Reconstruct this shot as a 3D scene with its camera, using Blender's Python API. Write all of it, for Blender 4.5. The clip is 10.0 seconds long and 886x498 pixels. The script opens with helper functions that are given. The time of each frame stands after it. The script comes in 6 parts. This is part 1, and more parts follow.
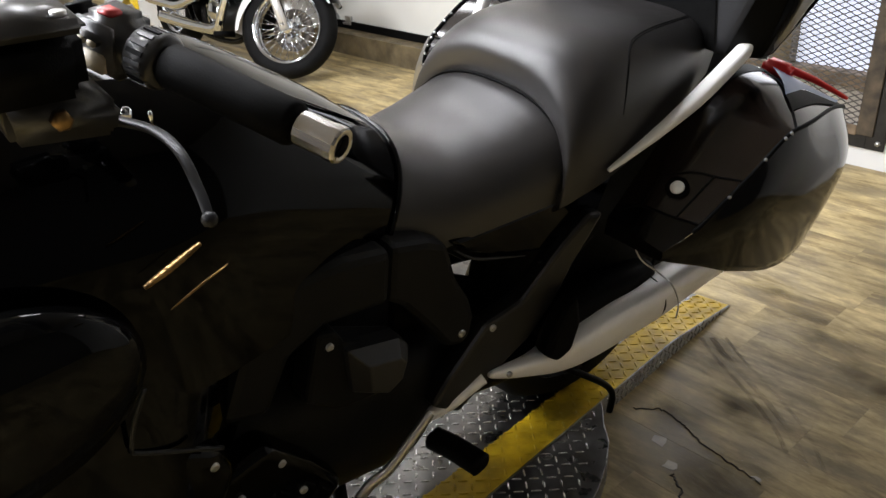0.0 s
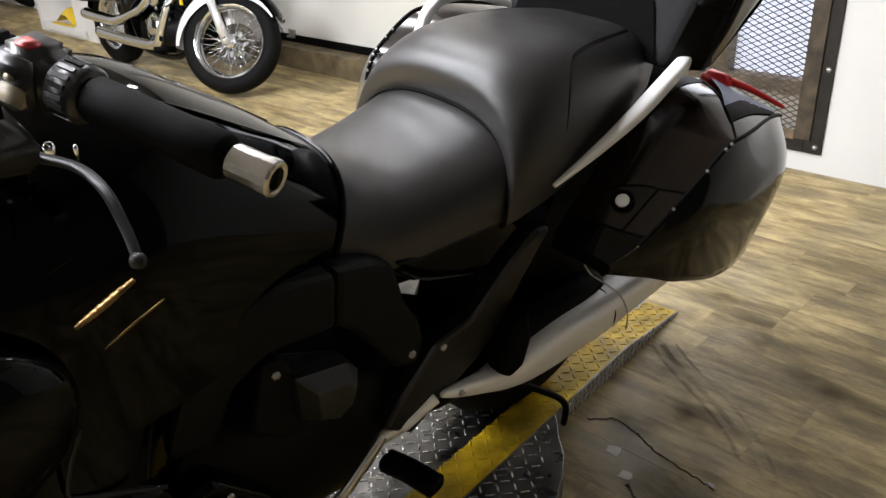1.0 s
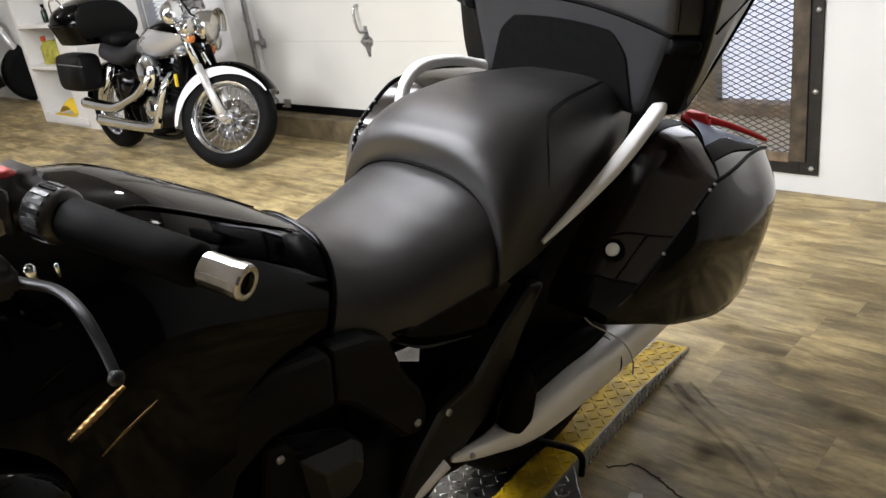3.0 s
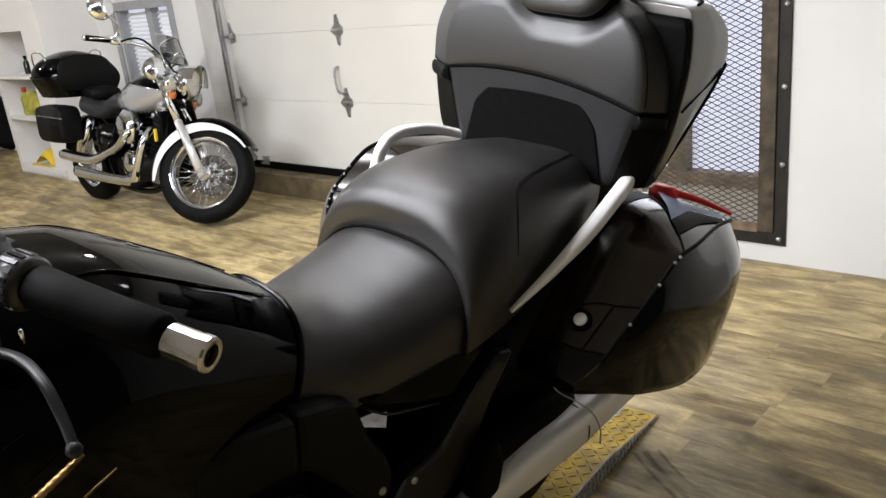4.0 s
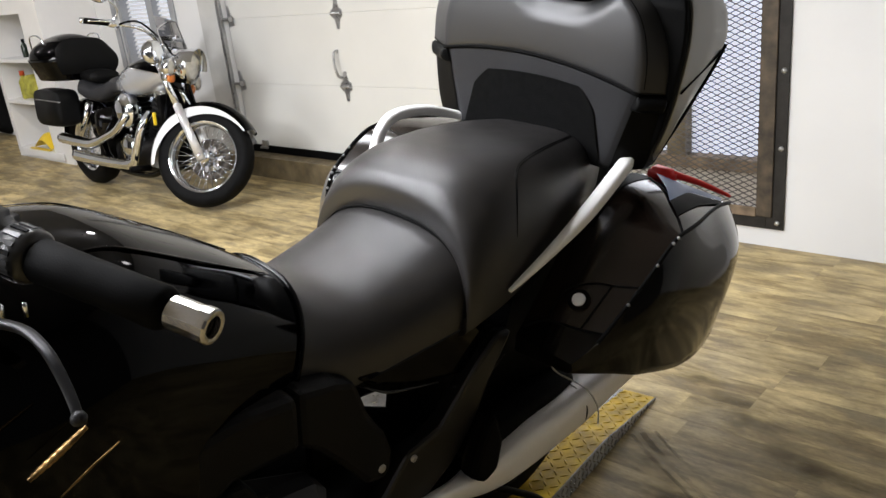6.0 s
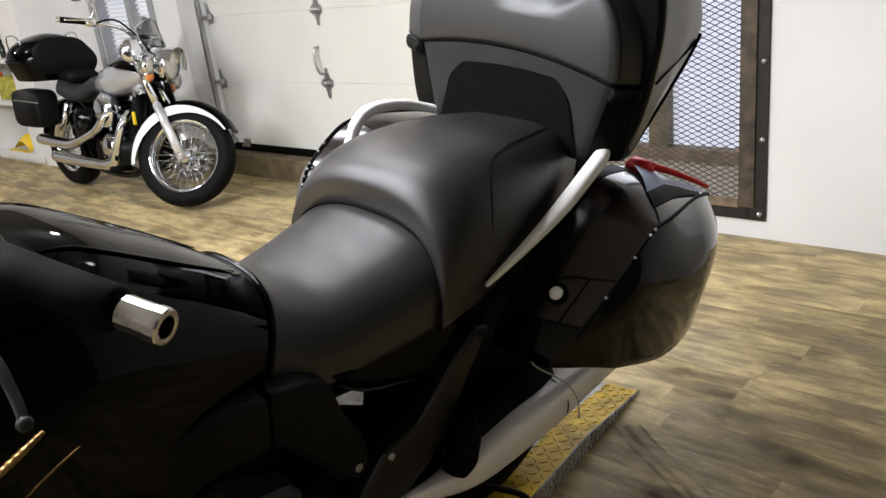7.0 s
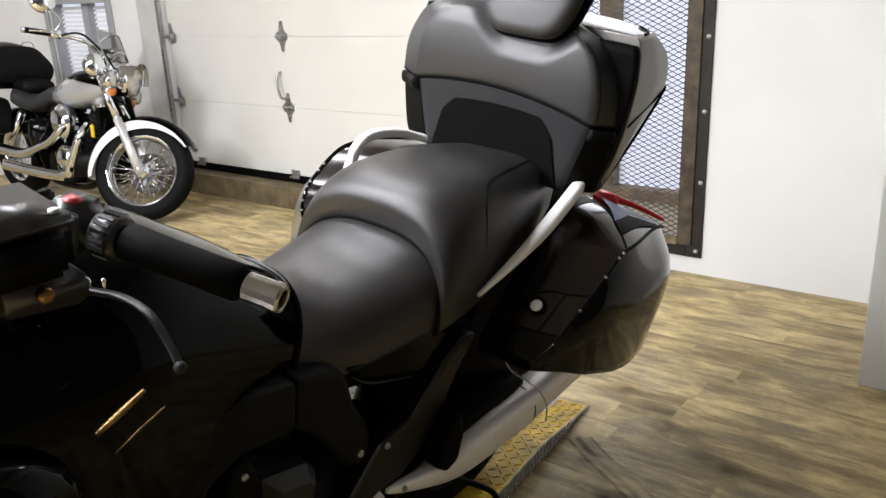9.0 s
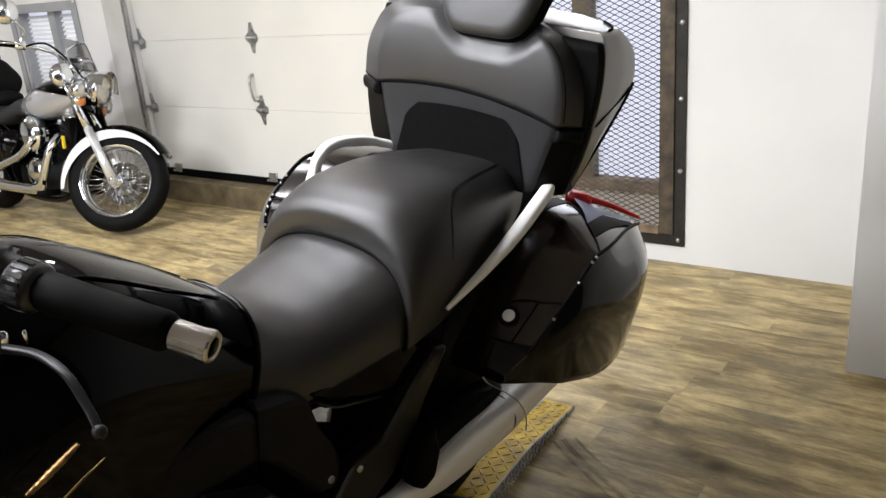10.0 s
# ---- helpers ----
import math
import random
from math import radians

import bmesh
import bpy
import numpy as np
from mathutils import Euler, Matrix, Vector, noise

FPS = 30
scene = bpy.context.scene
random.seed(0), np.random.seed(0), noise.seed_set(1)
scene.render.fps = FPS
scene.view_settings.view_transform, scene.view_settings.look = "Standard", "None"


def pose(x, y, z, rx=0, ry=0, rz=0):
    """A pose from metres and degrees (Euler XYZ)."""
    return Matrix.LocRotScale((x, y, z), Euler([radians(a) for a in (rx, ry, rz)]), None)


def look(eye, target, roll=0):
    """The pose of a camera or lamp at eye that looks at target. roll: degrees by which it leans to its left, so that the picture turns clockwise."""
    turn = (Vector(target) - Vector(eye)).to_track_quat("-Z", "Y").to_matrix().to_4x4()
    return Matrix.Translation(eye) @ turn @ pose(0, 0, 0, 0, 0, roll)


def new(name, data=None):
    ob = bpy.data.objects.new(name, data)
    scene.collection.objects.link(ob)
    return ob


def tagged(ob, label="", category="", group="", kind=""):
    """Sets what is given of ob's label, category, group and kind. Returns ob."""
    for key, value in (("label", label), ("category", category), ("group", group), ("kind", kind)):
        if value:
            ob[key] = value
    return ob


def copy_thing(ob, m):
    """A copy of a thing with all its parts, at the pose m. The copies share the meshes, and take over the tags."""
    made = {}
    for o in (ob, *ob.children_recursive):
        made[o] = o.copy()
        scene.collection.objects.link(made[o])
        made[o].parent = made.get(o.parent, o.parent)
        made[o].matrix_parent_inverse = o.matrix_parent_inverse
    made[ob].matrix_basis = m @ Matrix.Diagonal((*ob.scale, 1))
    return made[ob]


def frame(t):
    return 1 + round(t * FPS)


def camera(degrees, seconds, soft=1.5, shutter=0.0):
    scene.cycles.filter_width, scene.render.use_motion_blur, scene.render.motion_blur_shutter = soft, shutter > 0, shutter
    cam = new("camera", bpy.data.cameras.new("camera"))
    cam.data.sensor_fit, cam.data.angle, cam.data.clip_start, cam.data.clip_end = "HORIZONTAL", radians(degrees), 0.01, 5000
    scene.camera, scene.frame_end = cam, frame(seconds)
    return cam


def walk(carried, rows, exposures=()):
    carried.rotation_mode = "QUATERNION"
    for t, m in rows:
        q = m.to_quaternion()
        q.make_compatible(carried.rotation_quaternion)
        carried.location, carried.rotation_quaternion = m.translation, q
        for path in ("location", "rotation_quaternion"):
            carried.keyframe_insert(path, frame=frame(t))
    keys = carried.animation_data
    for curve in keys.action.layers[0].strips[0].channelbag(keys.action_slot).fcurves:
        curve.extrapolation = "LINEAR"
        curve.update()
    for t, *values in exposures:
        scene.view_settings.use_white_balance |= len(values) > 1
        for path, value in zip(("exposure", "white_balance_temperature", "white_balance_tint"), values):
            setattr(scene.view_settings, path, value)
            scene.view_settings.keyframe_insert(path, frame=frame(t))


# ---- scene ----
cam = camera(57.4, 10.0)
PATH = [
    (0, (1.157, 0.275, 1.322), (-0.183, 1.461, 0.43), -2.7),
    (0.5, (1.157, 0.285, 1.334), (-0.127, 1.563, 0.486), -1.8),
    (1, (1.148, 0.298, 1.332), (-0.117, 1.574, 0.454), -2.8),
    (1.5, (1.156, 0.304, 1.337), (-0.132, 1.572, 0.479), -3.9),
    (2, (1.155, 0.311, 1.341), (-0.161, 1.577, 0.525), -4.7),
    (2.5, (1.16, 0.329, 1.352), (-0.156, 1.616, 0.571), -8.5),
    (3.8, (1.202, 0.322, 1.38), (-0.12, 1.663, 0.705), -7.1),
    (4, (1.195, 0.329, 1.384), (-0.101, 1.709, 0.741), -6.3),
    (4.5, (1.189, 0.326, 1.391), (-0.114, 1.716, 0.783), -6.3),
    (5, (1.191, 0.334, 1.38), (-0.047, 1.761, 0.725), -5.7),
    (5.5, (1.194, 0.319, 1.382), (-0.114, 1.684, 0.729), -6.6),
    (6.8, (1.208, 0.341, 1.364), (-0.041, 1.735, 0.657), -5.2),
    (7, (1.207, 0.348, 1.365), (-0.059, 1.735, 0.678), -6.8),
    (7.5, (1.182, 0.342, 1.36), (-0.083, 1.706, 0.626), -5.9),
    (8, (1.185, 0.336, 1.378), (-0.079, 1.739, 0.718), -8.0),
    (8.5, (1.172, 0.263, 1.406), (-0.081, 1.706, 0.815), -4.0),
    (9, (1.225, 0.119, 1.406), (0.082, 1.635, 0.778), -2.6),
    (9.5, (1.243, 0.08, 1.412), (0.2, 1.665, 0.782), 1.3),
    (10, (1.225, 0.205, 1.426), (0.105, 1.728, 0.774), -4.9),
]
walk(cam, [(t, look(eye, target, roll)) for t, eye, target, roll in PATH], [(0.0, -0.56), (1.0, -0.56), (2.5, -0.6), (4.0, -0.76), (8.0, -0.74), (9.0, -0.64), (10.0, -0.68)])


# ---- light ----
def build_world():
    w = bpy.data.worlds.new("sky")
    scene.world = w
    w.use_nodes = True
    nt = w.node_tree
    sky = nt.nodes.new("ShaderNodeTexSky")
    sky.sky_type, sky.sun_disc = "NISHITA", False
    sky.sun_elevation, sky.sun_rotation = radians(35), radians(200)
    bg = nt.nodes["Background"]
    bg.inputs["Strength"].default_value = 0.12
    nt.links.new(sky.outputs[0], bg.inputs["Color"])


build_world()
LAMP_Z = 2.66


def ceiling_lamp(x, y, power, color, radius=0.11):
    data = bpy.data.lights.new("ceiling_lamp_light", "POINT")
    data.shadow_soft_size, data.energy, data.color = radius, power, color
    ob = new("ceiling_lamp_light", data)
    ob.matrix_world = pose(x, y, LAMP_Z)
    return ob


WARM, COOL = (1.0, 0.967, 0.975), (0.93, 0.945, 1.0)
LAMPS = [(-1.6, 2.6), (-5.0, 1.9), (-7.6, 1.9), (0.2, 2.95), (2.2, 0.5), (2.4, -1.2), (1.6, -2.2)]
POWER = [42, 88, 84, 12, 5.0, 5.0, 19]
for (lx, ly), watts in zip(LAMPS, POWER):
    ceiling_lamp(lx, ly, watts, WARM, 0.08 if watts > 10 else 0.04)
FILL_PANELS = [(-1.0, 0.35, 150), (-1.0, 1.60, 70), (-2.2, -0.5, 220), (-2.4, -1.4, 220), (-2.4, -2.4, 200), (-1.0, -2.0, 90)]


def area(name, m, w, h, power, color):
    data = bpy.data.lights.new(name, "AREA")
    data.shape, data.size, data.size_y, data.energy, data.color = "RECTANGLE", w, h, power, color
    ob = new(name, data)
    ob.matrix_world = m
    return ob


# added unseen lights: cool ceiling panels, and daylight from an assumed window behind the camera
for lx, ly, watts in FILL_PANELS:
    area("added_panel_light", pose(lx, ly, 2.90, 0, 0, 0), 1.2, 0.6 if lx < -1.5 else 0.4, watts, COOL)
# area lamp added in an unseen, assumed window for cool front light
area("unseen_window_daylight", pose(-3.6, -3.93, 1.5, 90, 0, 0), 3.2, 1.8, 50, COOL)


# ---- materials ----
def material(name, color, rough=0.5, metal=0.0, var=0.12, scale=6.0, bump=0.0, bump_scale=200.0, coat=0.0, rough_var=0.0, spec=0.5, obj_random=0.0, detail=4.0, sheen=0.0):
    m = bpy.data.materials.new(name)
    m.use_nodes = True
    nt = m.node_tree
    N, L = nt.nodes, nt.links
    b = N["Principled BSDF"]
    b.inputs["Roughness"].default_value = rough
    b.inputs["Metallic"].default_value = metal
    b.inputs["Coat Weight"].default_value = coat
    b.inputs["Coat Roughness"].default_value = 0.03
    b.inputs["Specular IOR Level"].default_value = spec
    if sheen:
        b.inputs["Sheen Weight"].default_value, b.inputs["Sheen Roughness"].default_value = sheen, 0.35
    tc = N.new("ShaderNodeTexCoord")
    nz = N.new("ShaderNodeTexNoise")
    nz.inputs["Scale"].default_value, nz.inputs["Detail"].default_value = scale, detail
    L.new(tc.outputs["Object"], nz.inputs["Vector"])
    hsv = N.new("ShaderNodeHueSaturation")
    hsv.inputs["Color"].default_value = (*color, 1)
    mr = N.new("ShaderNodeMapRange")
    mr.inputs["From Min"].default_value, mr.inputs["From Max"].default_value = 0.3, 0.7
    mr.inputs["To Min"].default_value, mr.inputs["To Max"].default_value = 1 - var, 1 + var
    L.new(nz.outputs["Fac"], mr.inputs["Value"])
    val = mr.outputs["Result"]
    if obj_random:
        oi = N.new("ShaderNodeObjectInfo")
        r2 = N.new("ShaderNodeMapRange")
        r2.inputs["To Min"].default_value, r2.inputs["To Max"].default_value = 1 - obj_random, 1 + obj_random
        L.new(oi.outputs["Random"], r2.inputs["Value"])
        mu = N.new("ShaderNodeMath")
        mu.operation = "MULTIPLY"
        L.new(val, mu.inputs[0]), L.new(r2.outputs["Result"], mu.inputs[1])
        val = mu.outputs[0]
    L.new(val, hsv.inputs["Value"])
    L.new(hsv.outputs["Color"], b.inputs["Base Color"])
    if rough_var:
        rr = N.new("ShaderNodeMapRange")
        rr.inputs["From Min"].default_value, rr.inputs["From Max"].default_value = 0.3, 0.7
        rr.inputs["To Min"].default_value, rr.inputs["To Max"].default_value = max(0.02, rough - rough_var), rough + rough_var
        n2 = N.new("ShaderNodeTexNoise")
        n2.inputs["Scale"].default_value, n2.inputs["Detail"].default_value = scale * 3.1, 5
        L.new(tc.outputs["Object"], n2.inputs["Vector"])
        L.new(n2.outputs["Fac"], rr.inputs["Value"])
        L.new(rr.outputs["Result"], b.inputs["Roughness"])
    if bump:
        nb = N.new("ShaderNodeTexNoise")
        nb.inputs["Scale"].default_value, nb.inputs["Detail"].default_value = bump_scale, 3
        L.new(tc.outputs["Object"], nb.inputs["Vector"])
        bp = N.new("ShaderNodeBump")
        bp.inputs["Strength"].default_value, bp.inputs["Distance"].default_value = bump, 0.002
        L.new(nb.outputs["Fac"], bp.inputs["Height"])
        L.new(bp.outputs["Normal"], b.inputs["Normal"])
    return m


def glow(name, color, strength):
    m = bpy.data.materials.new(name)
    m.use_nodes = True
    b = m.node_tree.nodes["Principled BSDF"]
    b.inputs["Base Color"].default_value = (*color, 1)
    b.inputs["Emission Color"].default_value = (*color, 1)
    b.inputs["Emission Strength"].default_value = strength
    return m


def glass(name, color, rough=0.02, ior=1.45):
    m = bpy.data.materials.new(name)
    m.use_nodes = True
    b = m.node_tree.nodes["Principled BSDF"]
    b.inputs["Base Color"].default_value = (*color, 1)
    b.inputs["Transmission Weight"].default_value = 1
    b.inputs["Roughness"].default_value, b.inputs["IOR"].default_value = rough, ior
    return m


M_WALL = material("wall_paint", (0.70, 0.70, 0.69), 0.6, var=0.05, scale=1.3, bump=0.15, bump_scale=60, rough_var=0.1)
# unseen walls, coloured dark so that gloss parts reflect little
M_DARKWALL = material("unseen_dark_wall", (0.06, 0.058, 0.055), 0.7, var=0.2, scale=1.5)
M_CEIL = material("ceiling_boards", (0.27, 0.268, 0.27), 0.8, var=0.06, scale=0.8)
M_DOORPANEL = material("door_panel_paint", (0.64, 0.635, 0.60), 0.38, var=0.05, scale=1.6, bump=0.2, bump_scale=45, rough_var=0.08)
M_SEAL = material("black_rubber", (0.003, 0.003, 0.003), 0.6, var=0.2, scale=20, bump=0.2, spec=0.05)
M_STEEL = material("galvanised_steel", (0.45, 0.45, 0.45), 0.35, 0.9, var=0.15, scale=25, rough_var=0.12)
M_TRACK = material("painted_jamb", (0.52, 0.515, 0.49), 0.5, var=0.1, scale=5, rough_var=0.1)
M_SILL = material("stained_timber", (0.13, 0.10, 0.055), 0.55, var=0.4, scale=9, bump=0.4, bump_scale=70, rough_var=0.15)
M_RUST = material("weathered_brown_timber", (0.19, 0.135, 0.085), 0.6, 0.0, var=0.45, scale=14, bump=0.5, bump_scale=120)
M_BATTEN = material("dark_weathered_batten", (0.055, 0.040, 0.024), 0.6, var=0.7, scale=16, bump=0.5, bump_scale=120)
M_GREYFRAME = material("grey_window_frame", (0.30, 0.31, 0.32), 0.45, var=0.1, scale=6, rough_var=0.1)
M_BEIGE = material("pale_backing_board", (0.50, 0.46, 0.40), 0.6, var=0.12, scale=7)
M_SHELL = material("metallic_shell_paint", (0.235, 0.23, 0.222), 0.40, 0.9, var=0.1, scale=3, coat=0.5)
M_MESH = material("grille_steel", (0.13, 0.12, 0.115), 0.5, 0.6, var=0.3, scale=20)
M_FRAME = material("grille_frame_steel", (0.028, 0.026, 0.024), 0.5, 0.6, var=0.3, scale=22, rough_var=0.1)
M_LEATHER = material("matt_black_vinyl", (0.0185, 0.0170, 0.0165), 0.36, var=0.12, scale=7, bump=0.2, bump_scale=900, rough_var=0.04, spec=0.55, sheen=0.0)
M_PAD = material("smooth_pad_vinyl", (0.018, 0.018, 0.019), 0.42, var=0.1, scale=7, bump=0.14, bump_scale=900, rough_var=0.02, spec=0.7, sheen=0.03)
M_VINYL = material("plain_black_vinyl", (0.005, 0.005, 0.005), 0.5, var=0.15, scale=9, bump=0.2, bump_scale=300, spec=0.1)
M_LEATHER2 = material("grained_black_vinyl", (0.03, 0.03, 0.032), 0.5, var=0.12, scale=8, bump=0.3, bump_scale=700, rough_var=0.02, spec=0.16)
M_GLOSS = material("gloss_black_paint", (0.0006, 0.0006, 0.0007), 0.05, var=0.1, scale=3, spec=0.12)
M_GLOSSP = material("gloss_pod_paint", (0.0025, 0.0025, 0.0026), 0.05, var=0.1, scale=3, spec=0.14)
M_GLOSSB = material("gloss_brown_black_paint", (0.0020, 0.0017, 0.0016), 0.09, var=0.15, scale=3, spec=0.2)
M_MATTE = material("matt_black_plastic", (0.0018, 0.0018, 0.0018), 0.48, var=0.2, scale=12, bump=0.2, bump_scale=600, rough_var=0.08, spec=0.05)
M_RUBBER = material("grip_rubber", (0.0028, 0.0027, 0.0026), 0.6, var=0.2, scale=30, bump=0.12, bump_scale=500, spec=0.04)
M_SILVER = material("silver_paint", (0.90, 0.89, 0.87), 0.40, 0.0, var=0.05, scale=8, rough_var=0.05)
M_MUFFLER = material("satin_stainless", (0.97, 0.955, 0.94), 0.42, 0.25, var=0.03, scale=9)
M_CHROME = material("chrome", (0.80, 0.83, 0.88), 0.06, 1.0, var=0.04, scale=20, rough_var=0.03)
M_LEVER = material("grey_anodised_lever", (0.016, 0.016, 0.017), 0.45, 0.2, var=0.08, scale=30, spec=0.25)
M_TIRE = material("tyre_rubber", (0.005, 0.005, 0.005), 0.6, var=0.25, scale=15, bump=0.3, bump_scale=250, spec=0.06)
M_DISC = material("drilled_steel_disc", (0.07, 0.06, 0.05), 0.6, 0.5, var=0.4, scale=60)
M_WHITE = material("white_shelf_paint", (0.8, 0.79, 0.77), 0.5, var=0.04, scale=3)
M_PEARL = material("pearl_white_paint", (0.76, 0.765, 0.77), 0.22, var=0.04, scale=3, coat=0.8)
M_ENGINE = material("dark_engine_alloy", (0.006, 0.006, 0.006), 0.45, 0.3, var=0.25, scale=25, bump=0.3, spec=0.1)
M_YELLOW = material("worn_yellow_paint", (0.42, 0.275, 0.008), 0.5, var=0.45, scale=14, bump=0.3, bump_scale=120, rough_var=0.15, spec=0.3)
M_PLATE = material("diamond_plate_steel", (0.15, 0.145, 0.14), 0.34, 1.0, var=0.4, scale=9, bump=0.25, bump_scale=90, rough_var=0.12)
# paler steel than the deck, for the upright edge
M_EDGE = material("pale_plate_edge", (0.36, 0.355, 0.34), 0.4, 0.8, var=0.35, scale=18, rough_var=0.1)
M_LUG = material("polished_lug_steel", (0.50, 0.49, 0.47), 0.25, 1.0, var=0.2, scale=40)
M_AMBER = material("amber_lens", (0.55, 0.16, 0.03), 0.2, var=0.1, coat=0.5)
M_RED = material("red_lens", (0.80, 0.03, 0.03), 0.35, var=0.1, spec=0.25)
M_CAP = material("satin_grey_cap", (0.011, 0.011, 0.0115), 0.36, var=0.15, scale=20, bump=0.15, bump_scale=400, spec=0.4)
M_COVER = material("grained_black_cover", (0.005, 0.005, 0.005), 0.5, var=0.2, scale=14, bump=0.35, bump_scale=520, spec=0.12)
M_INSET = material("rough_black_inset", (0.006, 0.006, 0.006), 0.7, var=0.2, scale=60, bump=0.4, bump_scale=400, spec=0.03)
M_CHEEK = material("satin_black_plastic", (0.004, 0.004, 0.004), 0.45, var=0.15, scale=12, bump=0.15, bump_scale=500, spec=0.07)
M_SATIN = material("satin_black_alloy", (0.006, 0.006, 0.006), 0.33, var=0.2, scale=20, bump=0.1, bump_scale=300, spec=0.35)
# clear lens tinted blue-grey to carry the window's reflection
M_CLEAR = material("clear_tail_lens", (0.13, 0.19, 0.34), 0.30, 0.0, var=0.1, spec=0.12)
M_REDBTN = material("red_switch", (0.45, 0.03, 0.03), 0.4)
# black pannier paint with its brown reflection put into the colour
M_PANEL = material("black_paint_brown_reflection", (0.0075, 0.0048, 0.0035), 0.16, var=0.25, scale=5, spec=0.45, rough_var=0.04)
M_BAREND = material("polished_alloy", (0.58, 0.56, 0.54), 0.2, 1.0, var=0.05, scale=30, rough_var=0.05)
# the lock's bright reflection is put into a plain white colour
M_LOCK = material("lock_face", (0.92, 0.92, 0.92), 0.3, 0.0, var=0.02)


# ---- mesh helpers ----
def mesh_object(name, bm, mat, smooth=True, bevel=0.0):
    me = bpy.data.meshes.new(name)
    bmesh.ops.recalc_face_normals(bm, faces=bm.faces)
    bm.to_mesh(me)
    bm.free()
    me.materials.append(mat)
    if smooth:
        for p in me.polygons:
            p.use_smooth = True
    ob = new(name, me)
    if bevel:
        mod = ob.modifiers.new("bevel", "BEVEL")
        mod.width, mod.segments, mod.limit_method, mod.angle_limit = bevel, 2, "ANGLE", radians(35)
        if bevel >= 0.02:
            mod.segments, mod.harden_normals, mod.angle_limit = 5, True, radians(18)
            for p in me.polygons:
                p.use_smooth = True
    return ob


def part(name, bm, mat, parent, label="", smooth=True, bevel=0.0, local=None):
    ob = mesh_object(name, bm, mat, smooth, bevel)
    ob.parent = parent
    if local is not None:
        ob.matrix_local = local
    if label:
        tagged(ob, label=label)
    return ob


def empty(name, m=None):
    ob = new(name)
    ob.empty_display_size = 0.05
    if m is not None:
        ob.matrix_world = m
    return ob


def box_bm(x0, x1, y0, y1, z0, z1):
    bm = bmesh.new()
    bmesh.ops.create_cube(bm, size=1)
    for v in bm.verts:
        v.co = Vector((x0 + (v.co.x + 0.5) * (x1 - x0), y0 + (v.co.y + 0.5) * (y1 - y0), z0 + (v.co.z + 0.5) * (z1 - z0)))
    return bm


def add_box(bm, x0, x1, y0, y1, z0, z1):
    vs = [bm.verts.new((x, y, z)) for z in (z0, z1) for y in (y0, y1) for x in (x0, x1)]
    for f in ((0, 2, 3, 1), (4, 5, 7, 6), (0, 1, 5, 4), (2, 6, 7, 3), (0, 4, 6, 2), (1, 3, 7, 5)):
        bm.faces.new([vs[i] for i in f])


def spline(knots):
    """A smooth function through (x, y) knots, monotone between neighbours."""
    xs, ys = [k[0] for k in knots], [k[1] for k in knots]
    n = len(xs)
    d = [(ys[i + 1] - ys[i]) / (xs[i + 1] - xs[i]) for i in range(n - 1)]
    m = [d[0]] + [0 if d[i - 1] * d[i] <= 0 else 2 * d[i - 1] * d[i] / (d[i - 1] + d[i]) for i in range(1, n - 1)] + [d[-1]]

    def f(x):
        if x <= xs[0]:
            return ys[0]
        if x >= xs[-1]:
            return ys[-1]
        i = max(k for k in range(n - 1) if xs[k] <= x)
        h = xs[i + 1] - xs[i]
        t = (x - xs[i]) / h
        return (2 * t**3 - 3 * t * t + 1) * ys[i] + (t**3 - 2 * t * t + t) * h * m[i] + (3 * t * t - 2 * t**3) * ys[i + 1] + (t**3 - t * t) * h * m[i + 1]

    return f


def grid_bm(fn, nu, nv, closed_v=False, cap=False):
    """A surface from fn(u, v) with u and v from 0 to 1."""
    bm = bmesh.new()
    rows = []
    for i in range(nu + 1):
        count = nv if closed_v else nv + 1
        rows.append([bm.verts.new(fn(i / nu, j / nv)) for j in range(count)])
    for i in range(nu):
        for j in range(nv):
            a, b = rows[i][j], rows[i][(j + 1) % len(rows[i])]
            c, d = rows[i + 1][(j + 1) % len(rows[i])], rows[i + 1][j]
            try:
                bm.faces.new((a, b, c, d))
            except ValueError:
                pass
    if cap:
        for r in (rows[0], rows[-1]):
            try:
                bm.faces.new(r)
            except ValueError:
                pass
    bmesh.ops.remove_doubles(bm, verts=bm.verts, dist=1e-5)
    return bm


def arch(w, zb, zt, n, v):
    """A point on a rounded arch from (+w, zb) over the top to (-w, zb)."""
    a = math.pi * v
    c, s = math.cos(a), math.sin(a)
    return math.copysign(abs(c) ** (2 / n), c) * w, zb + (zt - zb) * abs(s) ** (2 / n)


def loop_point(w, h, n, v):
    a = 2 * math.pi * v
    c, s = math.cos(a), math.sin(a)
    return math.copysign(abs(c) ** (2 / n), c) * w, math.copysign(abs(s) ** (2 / n), s) * h


def path_points(pts, per=8):
    """Catmull-Rom points through pts."""
    P = [Vector(p) for p in pts]
    out = []
    for i in range(len(P) - 1):
        a, b, c, d = P[max(i - 1, 0)], P[i], P[i + 1], P[min(i + 2, len(P) - 1)]
        for k in range(per):
            t = k / per
            out.append(0.5 * ((2 * b) + (c - a) * t + (2 * a - 5 * b + 4 * c - d) * t * t + (3 * b - a - 3 * c + d) * t**3))
    out.append(P[-1])
    return out


